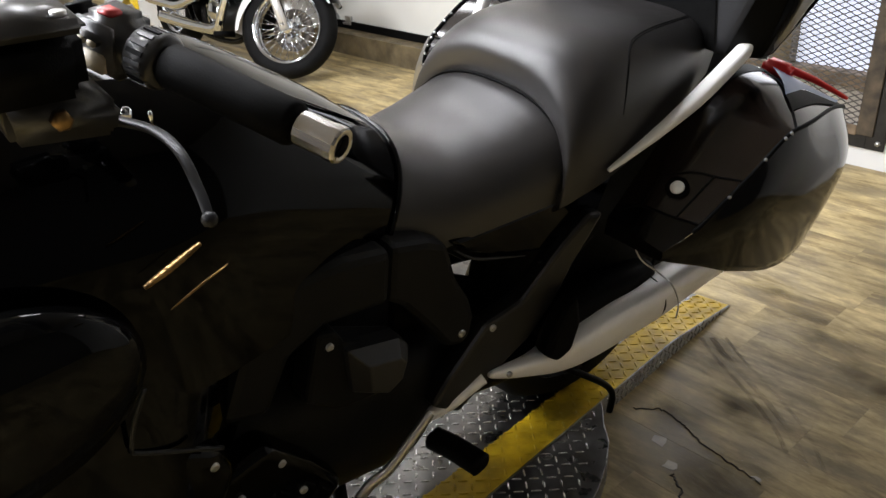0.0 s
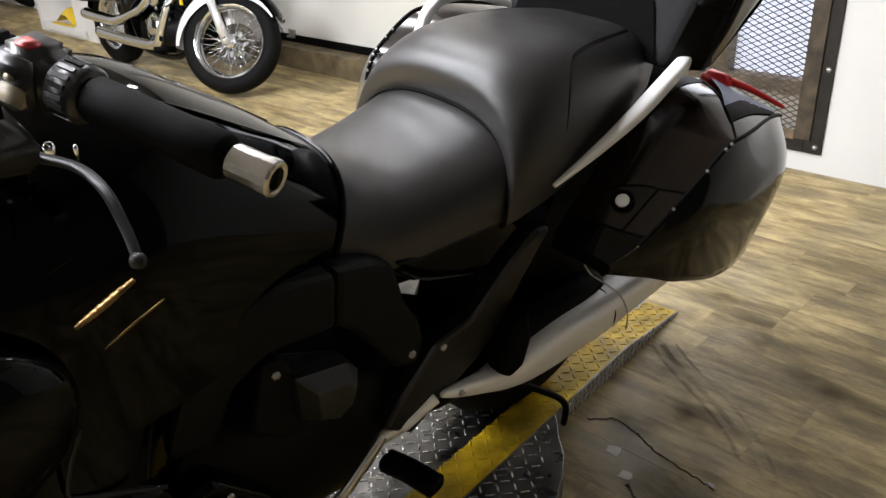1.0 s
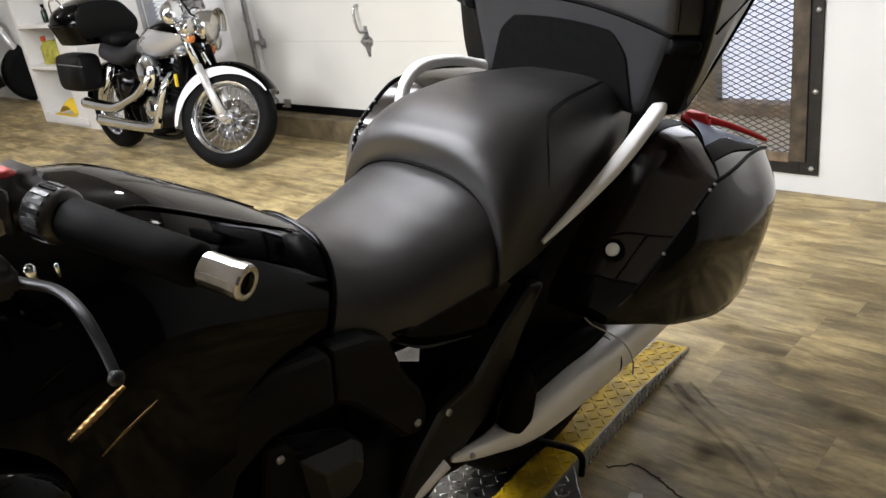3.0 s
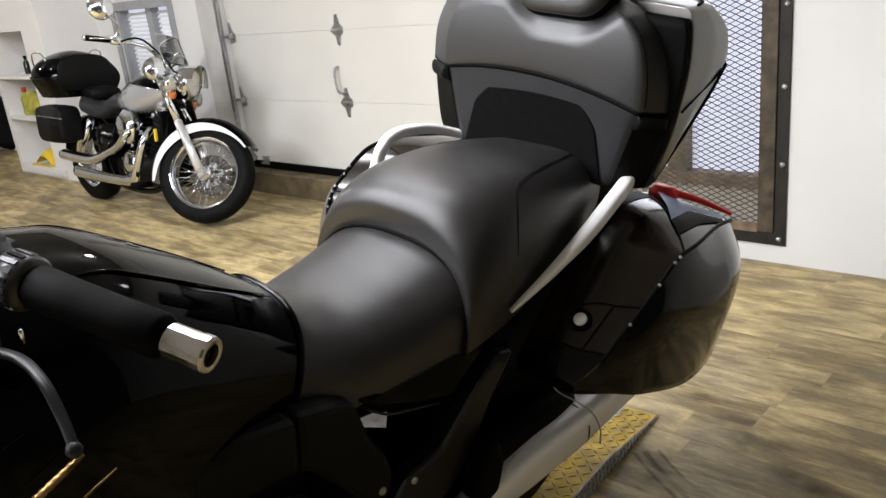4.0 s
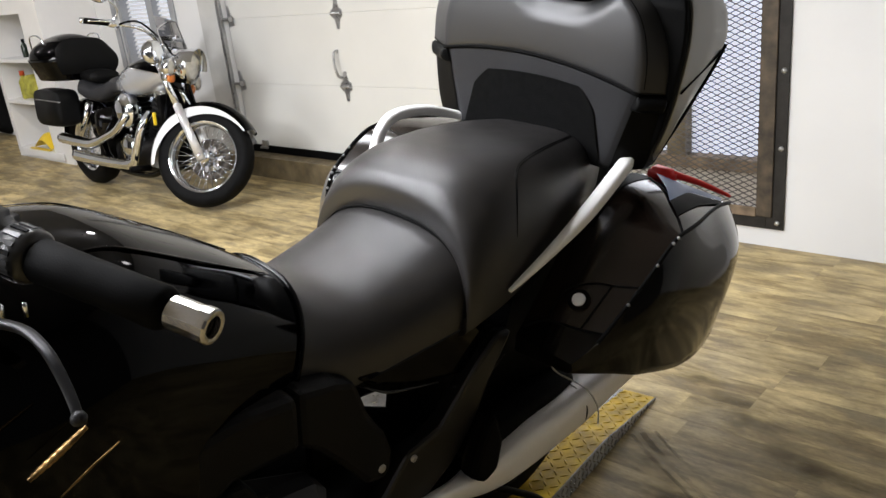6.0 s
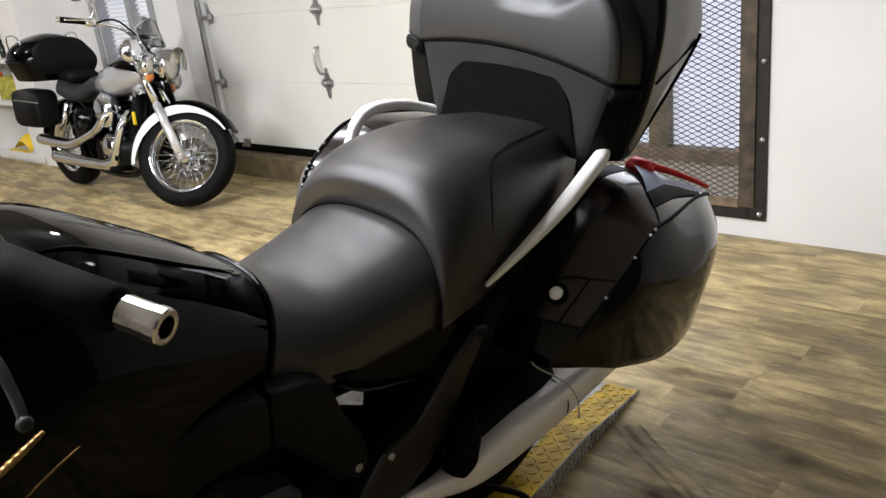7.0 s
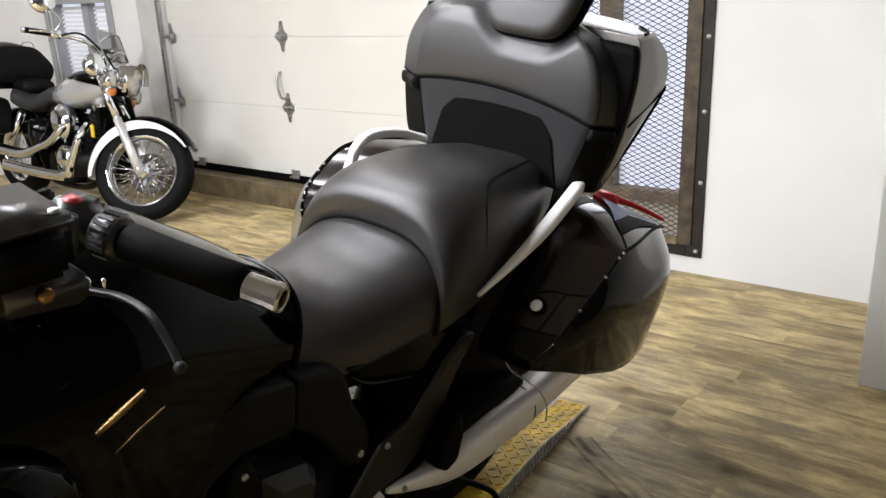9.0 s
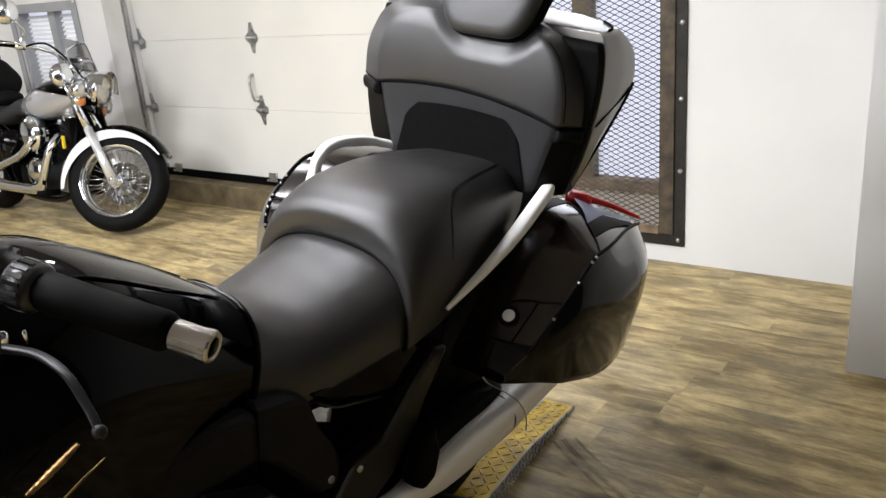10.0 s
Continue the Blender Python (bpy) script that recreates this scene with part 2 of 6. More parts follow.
def tube_bm(pts, radius, sides=10, per=6, flat=1.0, up=(0, 0, 1), smooth_path=True, bm=None, power=2.0):
    """A swept tube; radius is a number or a function of 0..1; flat scales it across."""
    bm = bm or bmesh.new()
    C = path_points(pts, per) if smooth_path and len(pts) > 2 else [Vector(p) for p in pts]
    r = radius if callable(radius) else (lambda t: radius)
    rings = []
    for i, c in enumerate(C):
        d = (C[min(i + 1, len(C) - 1)] - C[max(i - 1, 0)]).normalized()
        s = d.cross(Vector(up))
        if s.length < 1e-4:
            s = d.cross(Vector((1, 0, 0)))
        s.normalize()
        n = s.cross(d).normalized()
        q = r(i / max(1, len(C) - 1))
        ring = []
        for k in range(sides):
            lx, lz = loop_point(q, q * flat, power, k / sides)
            ring.append(bm.verts.new(c + s * lx + n * lz))
        rings.append(ring)
    for i in range(len(rings) - 1):
        for k in range(sides):
            bm.faces.new((rings[i][k], rings[i][(k + 1) % sides], rings[i + 1][(k + 1) % sides], rings[i + 1][k]))
    bm.faces.new(rings[0]), bm.faces.new(rings[-1])
    return bm


def lathe_bm(profile, axis="x", sides=32, bm=None, origin=(0, 0, 0), caps=True):
    """Turned shape from (along, radius) points."""
    bm = bm or bmesh.new()
    rings = []
    o = Vector(origin)
    for a, r in profile:
        ring = []
        for k in range(sides):
            t = 2 * math.pi * k / sides
            c, s = r * math.cos(t), r * math.sin(t)
            p = {"x": (a, c, s), "y": (c, a, s), "z": (c, s, a)}[axis]
            ring.append(bm.verts.new(o + Vector(p)))
        rings.append(ring)
    for i in range(len(rings) - 1):
        for k in range(sides):
            bm.faces.new((rings[i][k], rings[i][(k + 1) % sides], rings[i + 1][(k + 1) % sides], rings[i + 1][k]))
    if caps and profile[0][1] > 1e-4:
        bm.faces.new(rings[0])
    if caps and profile[-1][1] > 1e-4:
        bm.faces.new(rings[-1])
    bmesh.ops.remove_doubles(bm, verts=bm.verts, dist=1e-5)
    return bm


def prism_bm(outline, axis, a0, a1, bm=None):
    """An outline of 2D points pushed along an axis from a0 to a1 (x: points are y, z; y: x, z; z: x, y)."""
    bm = bm or bmesh.new()

    def put(p, a):
        return {"x": (a, p[0], p[1]), "y": (p[0], a, p[1]), "z": (p[0], p[1], a)}[axis]

    A = [bm.verts.new(put(p, a0)) for p in outline]
    B = [bm.verts.new(put(p, a1)) for p in outline]
    n = len(outline)
    bm.faces.new(A), bm.faces.new(B[::-1])
    for i in range(n):
        bm.faces.new((A[i], B[i], B[(i + 1) % n], A[(i + 1) % n]))
    return bm


# ---- room ----
WALL_Y = 3.8
DOOR_X0, DOOR_X1, DOOR_Z0, DOOR_Z1 = -3.98, -1.60, 0.17, 2.30
WIN_X0, WIN_X1, WIN_Z0, WIN_Z1 = -1.27, -0.072, 0.165, 2.05
WIN2_X0, WIN2_X1, WIN2_Z0, WIN2_Z1 = -5.50, -4.66, 0.45, 1.36
ROOM_X0, ROOM_X1, ROOM_Y0, ROOM_H = -10.5, 3.4, -4.0, 3.0


def structure(name, bm, mat, label, smooth=False):
    ob = mesh_object(name, bm, mat, smooth)
    return tagged(ob, label=label, category=name.split("_")[0], kind="structure")


def build_walls():
    bm = bmesh.new()
    y0, y1 = WALL_Y, WALL_Y + 0.18
    add_box(bm, ROOM_X0, WIN2_X0, y0, y1, 0, ROOM_H)
    add_box(bm, WIN2_X0, WIN2_X1, y0, y1, 0, WIN2_Z0)
    add_box(bm, WIN2_X0, WIN2_X1, y0, y1, WIN2_Z1, ROOM_H)
    add_box(bm, WIN2_X1, DOOR_X0, y0, y1, 0, ROOM_H)
    add_box(bm, DOOR_X0, DOOR_X1, y0, y1, DOOR_Z1, ROOM_H)
    add_box(bm, DOOR_X0, DOOR_X1, y0 + 0.02, y1, 0, 0.02)
    add_box(bm, DOOR_X1, WIN_X0, y0, y1, 0, ROOM_H)
    add_box(bm, WIN_X0, WIN_X1, y0, y1, 0, WIN_Z0)
    add_box(bm, WIN_X0, WIN_X1, y0, y1, WIN_Z1, ROOM_H)
    add_box(bm, WIN_X1, 0.98, y0, y1, 0, ROOM_H)
    structure("wall_north", bm, M_WALL, "warm white painted wall with slight marks")
    bm = bmesh.new()
    add_box(bm, 0.852, 0.98, 3.17, WALL_Y, 0, ROOM_H)
    add_box(bm, 0.848, ROOM_X1, 3.0, 3.17, 0, ROOM_H)
    structure("wall_return", bm, M_WALL, "white painted return wall standing proud of the corner")
    structure("wall_east", box_bm(ROOM_X1, ROOM_X1 + 0.15, ROOM_Y0, 3.17, 0, ROOM_H), M_DARKWALL, "unseen plain wall, coloured dark to keep reflections dark")
    bm = bmesh.new()
    y0, y1 = ROOM_Y0 - 0.15, ROOM_Y0
    add_box(bm, ROOM_X0, -5.2, y0, y1, 0, ROOM_H)
    add_box(bm, -2.0, ROOM_X1 + 0.15, y0, y1, 0, ROOM_H)
    add_box(bm, -5.2, -2.0, y0, y1, 0, 0.5)
    add_box(bm, -5.2, -2.0, y0, y1, 2.4, ROOM_H)
    structure("wall_south", bm, M_DARKWALL, "unseen wall, coloured dark for reflections, with an assumed window opening")
    structure("wall_west", box_bm(ROOM_X0 - 0.15, ROOM_X0, ROOM_Y0 - 0.15, WALL_Y + 0.18, 0, ROOM_H), M_WALL, "plain white painted wall")
    structure("ceiling", box_bm(ROOM_X0 - 0.15, ROOM_X1 + 0.15, ROOM_Y0 - 0.15, WALL_Y + 0.18, ROOM_H, ROOM_H + 0.12), M_CEIL, "plain grey boarded ceiling")


build_walls()


def plank_material():
    m = bpy.data.materials.new("vinyl_plank")
    m.use_nodes = True
    nt = m.node_tree
    N, L = nt.nodes, nt.links
    b = N["Principled BSDF"]
    geo, oi, tc = N.new("ShaderNodeNewGeometry"), N.new("ShaderNodeObjectInfo"), N.new("ShaderNodeTexCoord")
    rnd = N.new("ShaderNodeMath")
    rnd.operation = "ADD"
    L.new(geo.outputs["Random Per Island"], rnd.inputs[0]), L.new(oi.outputs["Random"], rnd.inputs[1])
    # grain runs along x; each plank shifts it by its own number
    comb = N.new("ShaderNodeCombineXYZ")
    k = N.new("ShaderNodeMath")
    k.operation = "MULTIPLY"
    k.inputs[1].default_value = 37.0
    L.new(rnd.outputs[0], k.inputs[0]), L.new(k.outputs[0], comb.inputs["Z"])
    pos = N.new("ShaderNodeVectorMath")
    pos.operation = "ADD"
    L.new(geo.outputs["Position"], pos.inputs[0]), L.new(comb.outputs[0], pos.inputs[1])

    # a slow wave bends the grain lines
    wave = N.new("ShaderNodeTexNoise")
    wave.inputs["Scale"].default_value, wave.inputs["Detail"].default_value = 3.2, 2
    L.new(pos.outputs[0], wave.inputs["Vector"])
    shift = N.new("ShaderNodeVectorMath")
    shift.operation = "MULTIPLY_ADD"
    shift.inputs[1].default_value = (0.08, 0.05, 0.0)
    L.new(wave.outputs["Color"], shift.inputs[0]), L.new(pos.outputs[0], shift.inputs[2])

    def stretched(scale, sx, sy, detail, rough=0.5):
        mp = N.new("ShaderNodeMapping")
        mp.inputs["Scale"].default_value = (sx, sy, 1)
        L.new(shift.outputs[0], mp.inputs["Vector"])
        nz = N.new("ShaderNodeTexNoise")
        nz.inputs["Scale"].default_value, nz.inputs["Detail"].default_value, nz.inputs["Roughness"].default_value = scale, detail, rough
        L.new(mp.outputs[0], nz.inputs["Vector"])
        return nz.outputs["Fac"]

    def plain(scale, detail, distortion=0.0):
        nz = N.new("ShaderNodeTexNoise")
        nz.inputs["Scale"].default_value, nz.inputs["Detail"].default_value, nz.inputs["Distortion"].default_value = scale, detail, distortion
        L.new(geo.outputs["Position"], nz.inputs["Vector"])
        return nz.outputs["Fac"]

    def rng(src, lo, hi, a=0.3, c=0.7):
        r = N.new("ShaderNodeMapRange")
        r.inputs["From Min"].default_value, r.inputs["From Max"].default_value = a, c
        r.inputs["To Min"].default_value, r.inputs["To Max"].default_value = lo, hi
        L.new(src, r.inputs["Value"])
        return r.outputs["Result"]

    broad, streak, fine = stretched(1.0, 3.4, 15.0, 7, 0.62), stretched(1.0, 12.0, 44.0, 6, 0.66), stretched(1.0, 60.0, 150.0, 4)
    patch, stain, smear = stretched(1.0, 3.2, 8.0, 6, 0.62), plain(1.1, 6), plain(4.6, 9, 0.8)
    frac = N.new("ShaderNodeMath")
    frac.operation = "FRACT"
    L.new(rnd.outputs[0], frac.inputs[0])
    # tan and honey tones, with each plank shifted along the ramp
    tone = N.new("ShaderNodeMath")
    tone.operation = "ADD"
    L.new(broad, tone.inputs[0]), L.new(rng(frac.outputs[0], -0.05, 0.05, 0, 1), tone.inputs[1])
    ramp = N.new("ShaderNodeValToRGB")
    e = ramp.color_ramp.elements
    e[0].position, e[0].color = 0.30, (0.190, 0.140, 0.068, 1)
    e[1].position, e[1].color = 0.70, (0.560, 0.440, 0.222, 1)
    for at, colour in ((0.41, (0.270, 0.205, 0.098, 1)), (0.50, (0.405, 0.315, 0.155, 1)), (0.58, (0.505, 0.395, 0.200, 1))):
        e.new(at).color = colour
    L.new(tone.outputs[0], ramp.inputs["Fac"])
    grey = N.new("ShaderNodeMix")
    grey.data_type = "RGBA"
    grey.inputs["B"].default_value = (0.240, 0.192, 0.110, 1)
    L.new(rng(patch, 0.0, 0.80, 0.50, 0.64), grey.inputs["Factor"]), L.new(ramp.outputs["Color"], grey.inputs["A"])
    # sparse dark knots
    cell = N.new("ShaderNodeMapping")
    cell.inputs["Scale"].default_value = (3.2, 5.0, 1)
    L.new(pos.outputs[0], cell.inputs["Vector"])
    vor = N.new("ShaderNodeTexVoronoi")
    vor.inputs["Scale"].default_value = 1.0
    L.new(cell.outputs[0], vor.inputs["Vector"])
    knot = N.new("ShaderNodeMix")
    knot.data_type = "RGBA"
    knot.inputs["B"].default_value = (0.060, 0.043, 0.024, 1)
    L.new(rng(vor.outputs["Distance"], 0.85, 0.0, 0.02, 0.07), knot.inputs["Factor"]), L.new(grey.outputs["Result"], knot.inputs["A"])
    hsv = N.new("ShaderNodeHueSaturation")
    L.new(knot.outputs["Result"], hsv.inputs["Color"])
    v = rng(fine, 0.90, 1.10)
    for other in (rng(streak, 0.84, 1.12, 0.32, 0.68), rng(frac.outputs[0], 0.95, 1.05, 0, 1), rng(stain, 0.80, 1.14, 0.35, 0.65), rng(smear, 0.80, 1.10, 0.38, 0.64)):
        mu = N.new("ShaderNodeMath")
        mu.operation = "MULTIPLY"
        L.new(v, mu.inputs[0]), L.new(other, mu.inputs[1])
        v = mu.outputs[0]
    L.new(v, hsv.inputs["Value"])
    L.new(hsv.outputs["Color"], b.inputs["Base Color"])
    L.new(rng(smear, 0.32, 0.56), b.inputs["Roughness"])
    b.inputs["Specular IOR Level"].default_value = 0.16
    bp = N.new("ShaderNodeBump")
    bp.inputs["Strength"].default_value, bp.inputs["Distance"].default_value = 0.15, 0.002
    L.new(streak, bp.inputs["Height"]), L.new(bp.outputs["Normal"], b.inputs["Normal"])
    return m


M_PLANK = plank_material()
M_SUBFLOOR = material("dark_joint", (0.22, 0.165, 0.08), 0.7, var=0.2, scale=4)
floor = structure("floor", box_bm(ROOM_X0 - 0.15, ROOM_X1 + 0.15, ROOM_Y0 - 0.15, WALL_Y + 0.18, -0.12, -0.004), M_SUBFLOOR, "worn brown wood-look vinyl plank floor, stained and cracked")
floor["category"] = "floor"


def garage_door():
    door = tagged(empty("door_1", pose(0, 0, 0)), label="off-white sectional overhead garage door, closed, with steel hinges", category="garage door", kind="structure")
    h = 0.457
    z = DOOR_Z0 + 0.03
    k = 0
    while z < DOOR_Z1 - 0.02:
        z1 = min(z + h, DOOR_Z1)
        bm = box_bm(DOOR_X0 + 0.01, DOOR_X1 - 0.01, WALL_Y + 0.03, WALL_Y + 0.075, z + 0.0003, z1 - 0.0003)
        part("panel", bm, M_DOORPANEL, door, smooth=False, bevel=0.003)
        k += 1
        z = z1
    part("bottom_seal", box_bm(DOOR_X0 + 0.01, DOOR_X1 - 0.01, WALL_Y + 0.02, WALL_Y + 0.09, DOOR_Z0 - 0.02, DOOR_Z0 + 0.032), M_SEAL, door, "black rubber bottom seal", smooth=False)
    joints = [DOOR_Z0 + 0.03 + h * i for i in range(1, 4)]
    y = WALL_Y + 0.03
    for jx in (-2.79, -1.66):
        for jz in joints:
            bm = bmesh.new()
            for s in (1, -1):
                prism_bm([(jx - 0.050, jz + s * 0.020), (jx - 0.024, jz + s * 0.034), (jx - 0.012, jz + s * 0.095), (jx + 0.012, jz + s * 0.095), (jx + 0.024, jz + s * 0.034), (jx + 0.050, jz + s * 0.020), (jx + 0.050, jz + s * 0.002), (jx - 0.050, jz + s * 0.002)], "y", y - 0.004, y, bm)
            lathe_bm([(jx - 0.045, 0.011), (jx + 0.045, 0.011)], "x", 10, bm, (0, y - 0.012, jz))
            for s in (1, -1):
                lathe_bm([(y - 0.010, 0.0), (y - 0.009, 0.007), (y - 0.004, 0.008)], "y", 8, bm, (jx, 0, jz + s * 0.06))
            part("hinge", bm, M_STEEL, door, "galvanised steel hinge", smooth=False)
    for jz in [DOOR_Z0 + 0.05] + joints:
        bm = bmesh.new()
        prism_bm([(DOOR_X0 + 0.02, jz - 0.06), (DOOR_X0 + 0.085, jz - 0.045), (DOOR_X0 + 0.09, jz + 0.01), (DOOR_X0 + 0.06, jz + 0.03), (DOOR_X0 + 0.045, jz + 0.09), (DOOR_X0 + 0.02, jz + 0.09)], "y", y - 0.006, y, bm)
        lathe_bm([(DOOR_X0 - 0.03, 0.011), (DOOR_X0 + 0.07, 0.011), (DOOR_X0 + 0.07, 0.02), (DOOR_X0 + 0.085, 0.02)], "x", 12, bm, (0, y - 0.03, jz))
        part("roller_bracket", bm, M_STEEL, door, "galvanised roller bracket", smooth=False)
    for bx in (-3.77, -2.78):
        bm = box_bm(bx - 0.035, bx + 0.035, y - 0.016, y - 0.001, DOOR_Z0 + 0.012, DOOR_Z0 + 0.070)
        add_box(bm, bx - 0.045, bx + 0.045, y - 0.030, y - 0.017, DOOR_Z0 + 0.012, DOOR_Z0 + 0.026)
        part("bottom_bracket", bm, M_STEEL, door, "galvanised bottom bracket", smooth=False, bevel=0.002)
    hx, hz = -2.80, 0.80
    part("lift_handle", tube_bm([(hx - 0.015, y - 0.004, hz - 0.085), (hx - 0.02, y - 0.035, hz - 0.07), (hx - 0.03, y - 0.045, hz), (hx - 0.035, y - 0.035, hz + 0.07), (hx - 0.03, y - 0.004, hz + 0.085)], 0.009, 8), M_STEEL, door, "steel lift handle")
    bm = bmesh.new()
    add_box(bm, DOOR_X0 - 0.014, DOOR_X0 - 0.004, WALL_Y - 0.035, WALL_Y - 0.002, 0.02, DOOR_Z1)
    add_box(bm, DOOR_X0 - 0.014, DOOR_X0 + 0.016, WALL_Y - 0.040, WALL_Y - 0.035, 0.02, DOOR_Z1)
    part("track", bm, M_STEEL, door, "vertical steel track", smooth=False)


garage_door()
structure("trim_jamb", box_bm(DOOR_X0 - 0.25, DOOR_X0 - 0.016, WALL_Y - 0.030, WALL_Y, 0, DOOR_Z1 + 0.1), M_TRACK, "grey painted door jamb board")
structure("trim_sill", box_bm(DOOR_X0 - 0.30, DOOR_X1 + 0.05, WALL_Y - 0.10, WALL_Y + 0.12, 0, DOOR_Z0 - 0.022), M_SILL, "stained brown timber sill under the garage door")


def grille_window(name, x0, x1, z0, z1, frame_w, mullion, pane_z0, label, frame_mat, meshed=True):
    win = tagged(empty(name, pose(0, 0, 0)), label=label, category="window", kind="structure")
    y = WALL_Y
    # opening lining and sill
    if meshed:
        part("window_sill", box_bm(x0, x1, y + 0.03, y + 0.18, pane_z0 - 0.055, pane_z0), M_RUST, win, "weathered brown sill", smooth=False)
        part("lower_panel", box_bm(x0, x1, y + 0.06, y + 0.17, z0, pane_z0 - 0.057), M_BEIGE, win, "pale lower panel", smooth=False)
    else:
        part("window_sill", box_bm(x0, x1, y + 0.05, y + 0.18, z0, pane_z0), frame_mat, win, "lower panel", smooth=False)
    for a, b in ((x0, x0 + 0.045), (x1 - 0.045, x1)):
        part("jamb", box_bm(a, b, y + 0.012, y + 0.18, z0, z1), M_RUST if meshed else frame_mat, win, "weathered jamb", smooth=False)
    part("mullion", box_bm(mullion - 0.045, mullion + 0.045, y + 0.03, y + 0.14, pane_z0, z1), M_SILL if meshed else frame_mat, win, "window mullion", smooth=False)
    for a, b in ((x0 + 0.047, mullion - 0.047), (mullion + 0.047, x1 - 0.047)):
        part("pane", box_bm(a, b, y + 0.10, y + 0.106, pane_z0 + 0.002, z1), M_PANE, win, "frosted bright window pane", smooth=False)
    # bolted steel angle frame
    f = frame_w
    bars = ((x0 - f, x0, z0 - f, z1 + f), (x1, x1 + f, z0 - f, z1 + f), (x0, x1, z0 - f, z0), (x0, x1, z1, z1 + f))
    for a, b, c, d in bars:
        part("frame_bar", box_bm(a, b, y - 0.012, y - 0.001, c, d), frame_mat, win, "steel frame bar", smooth=False, bevel=0.002)
    zz = z0 - f + 0.37
    bolt = lathe_bm([(-0.022, 0.0), (-0.021, 0.009), (-0.013, 0.012), (-0.012, 0.012)], "y", 10)
    first = None
    spots = [(x0 - f * 0.72, zz + 0.333 * i) for i in range(5)] + [(x1 + f * 0.72, zz + 0.333 * i) for i in range(5)] + [(x1 + f / 2 + 0.012, z0 - f / 2 - 0.008)]
    for bx, bz in spots:
        if first is None:
            first = part("bolt", bolt, M_STEEL, win, "bright steel bolt")
            first.location = (bx, y, bz)
        else:
            o = new("bolt", first.data)
            o.parent, o.location = win, (bx, y, bz)
    if not meshed:
        return win
    # timber battens over the edge of the mesh
    for a, b in ((x0 - 0.028, x0 + 0.042), (x1 - 0.042, x1 + 0.028)):
        part("batten", box_bm(a, b, y - 0.022, y - 0.0125, z0 - 0.02, z1), M_BATTEN, win, "weathered brown batten", smooth=False, bevel=0.003)
    part("batten", box_bm(x0 + 0.043, x1 - 0.043, y - 0.021, y - 0.0125, z0 - 0.025, z0 + 0.02), M_RUST, win, "weathered brown batten", smooth=False, bevel=0.003)
    # expanded metal mesh: each strand zigzags from side to side
    bm = bmesh.new()
    cw, ch, t = 0.104, 0.025, 0.0028
    rows = int((z1 - z0) / ch) + 1
    cols = int((x1 - x0) / cw) + 1
    for r in range(rows):
        for s in (1, -1):
            lo, hi = [], []
            for c in range(cols * 2 + 1):
                px = x0 + c * cw / 2
                pz = z0 + r * ch + (ch / 2) * s * (1 if c % 2 else -1) + ch / 2
                if px > x1 or pz > z1:
                    break
                lo.append((bm.verts.new((px, y - 0.004, pz - t)), bm.verts.new((px, y - 0.001, pz - t))))
                hi.append((bm.verts.new((px, y - 0.005, pz + t)), bm.verts.new((px, y - 0.002, pz + t))))
            for i in range(len(lo) - 1):
                bm.faces.new((lo[i][0], lo[i + 1][0], hi[i + 1][0], hi[i][0]))
                bm.faces.new((hi[i][0], hi[i + 1][0], hi[i + 1][1], hi[i][1]))
    mesh = part("wire_mesh", bm, M_MESH, win, "expanded steel security mesh", smooth=False)
    tagged(mesh, kind="stuff")
    return win


M_PANE = glow("bright_frosted_pane", (0.66, 0.72, 0.88), 1.15)
grille_window("window_1", WIN_X0, WIN_X1, WIN_Z0, WIN_Z1, 0.078, -0.52, 0.38, "window with expanded steel security mesh bolted over it", M_FRAME)
area("window_daylight", pose((WIN_X0 + WIN_X1) / 2, WALL_Y - 0.03, 1.2, -90, 0, 0), 1.1, 1.6, 22, COOL)


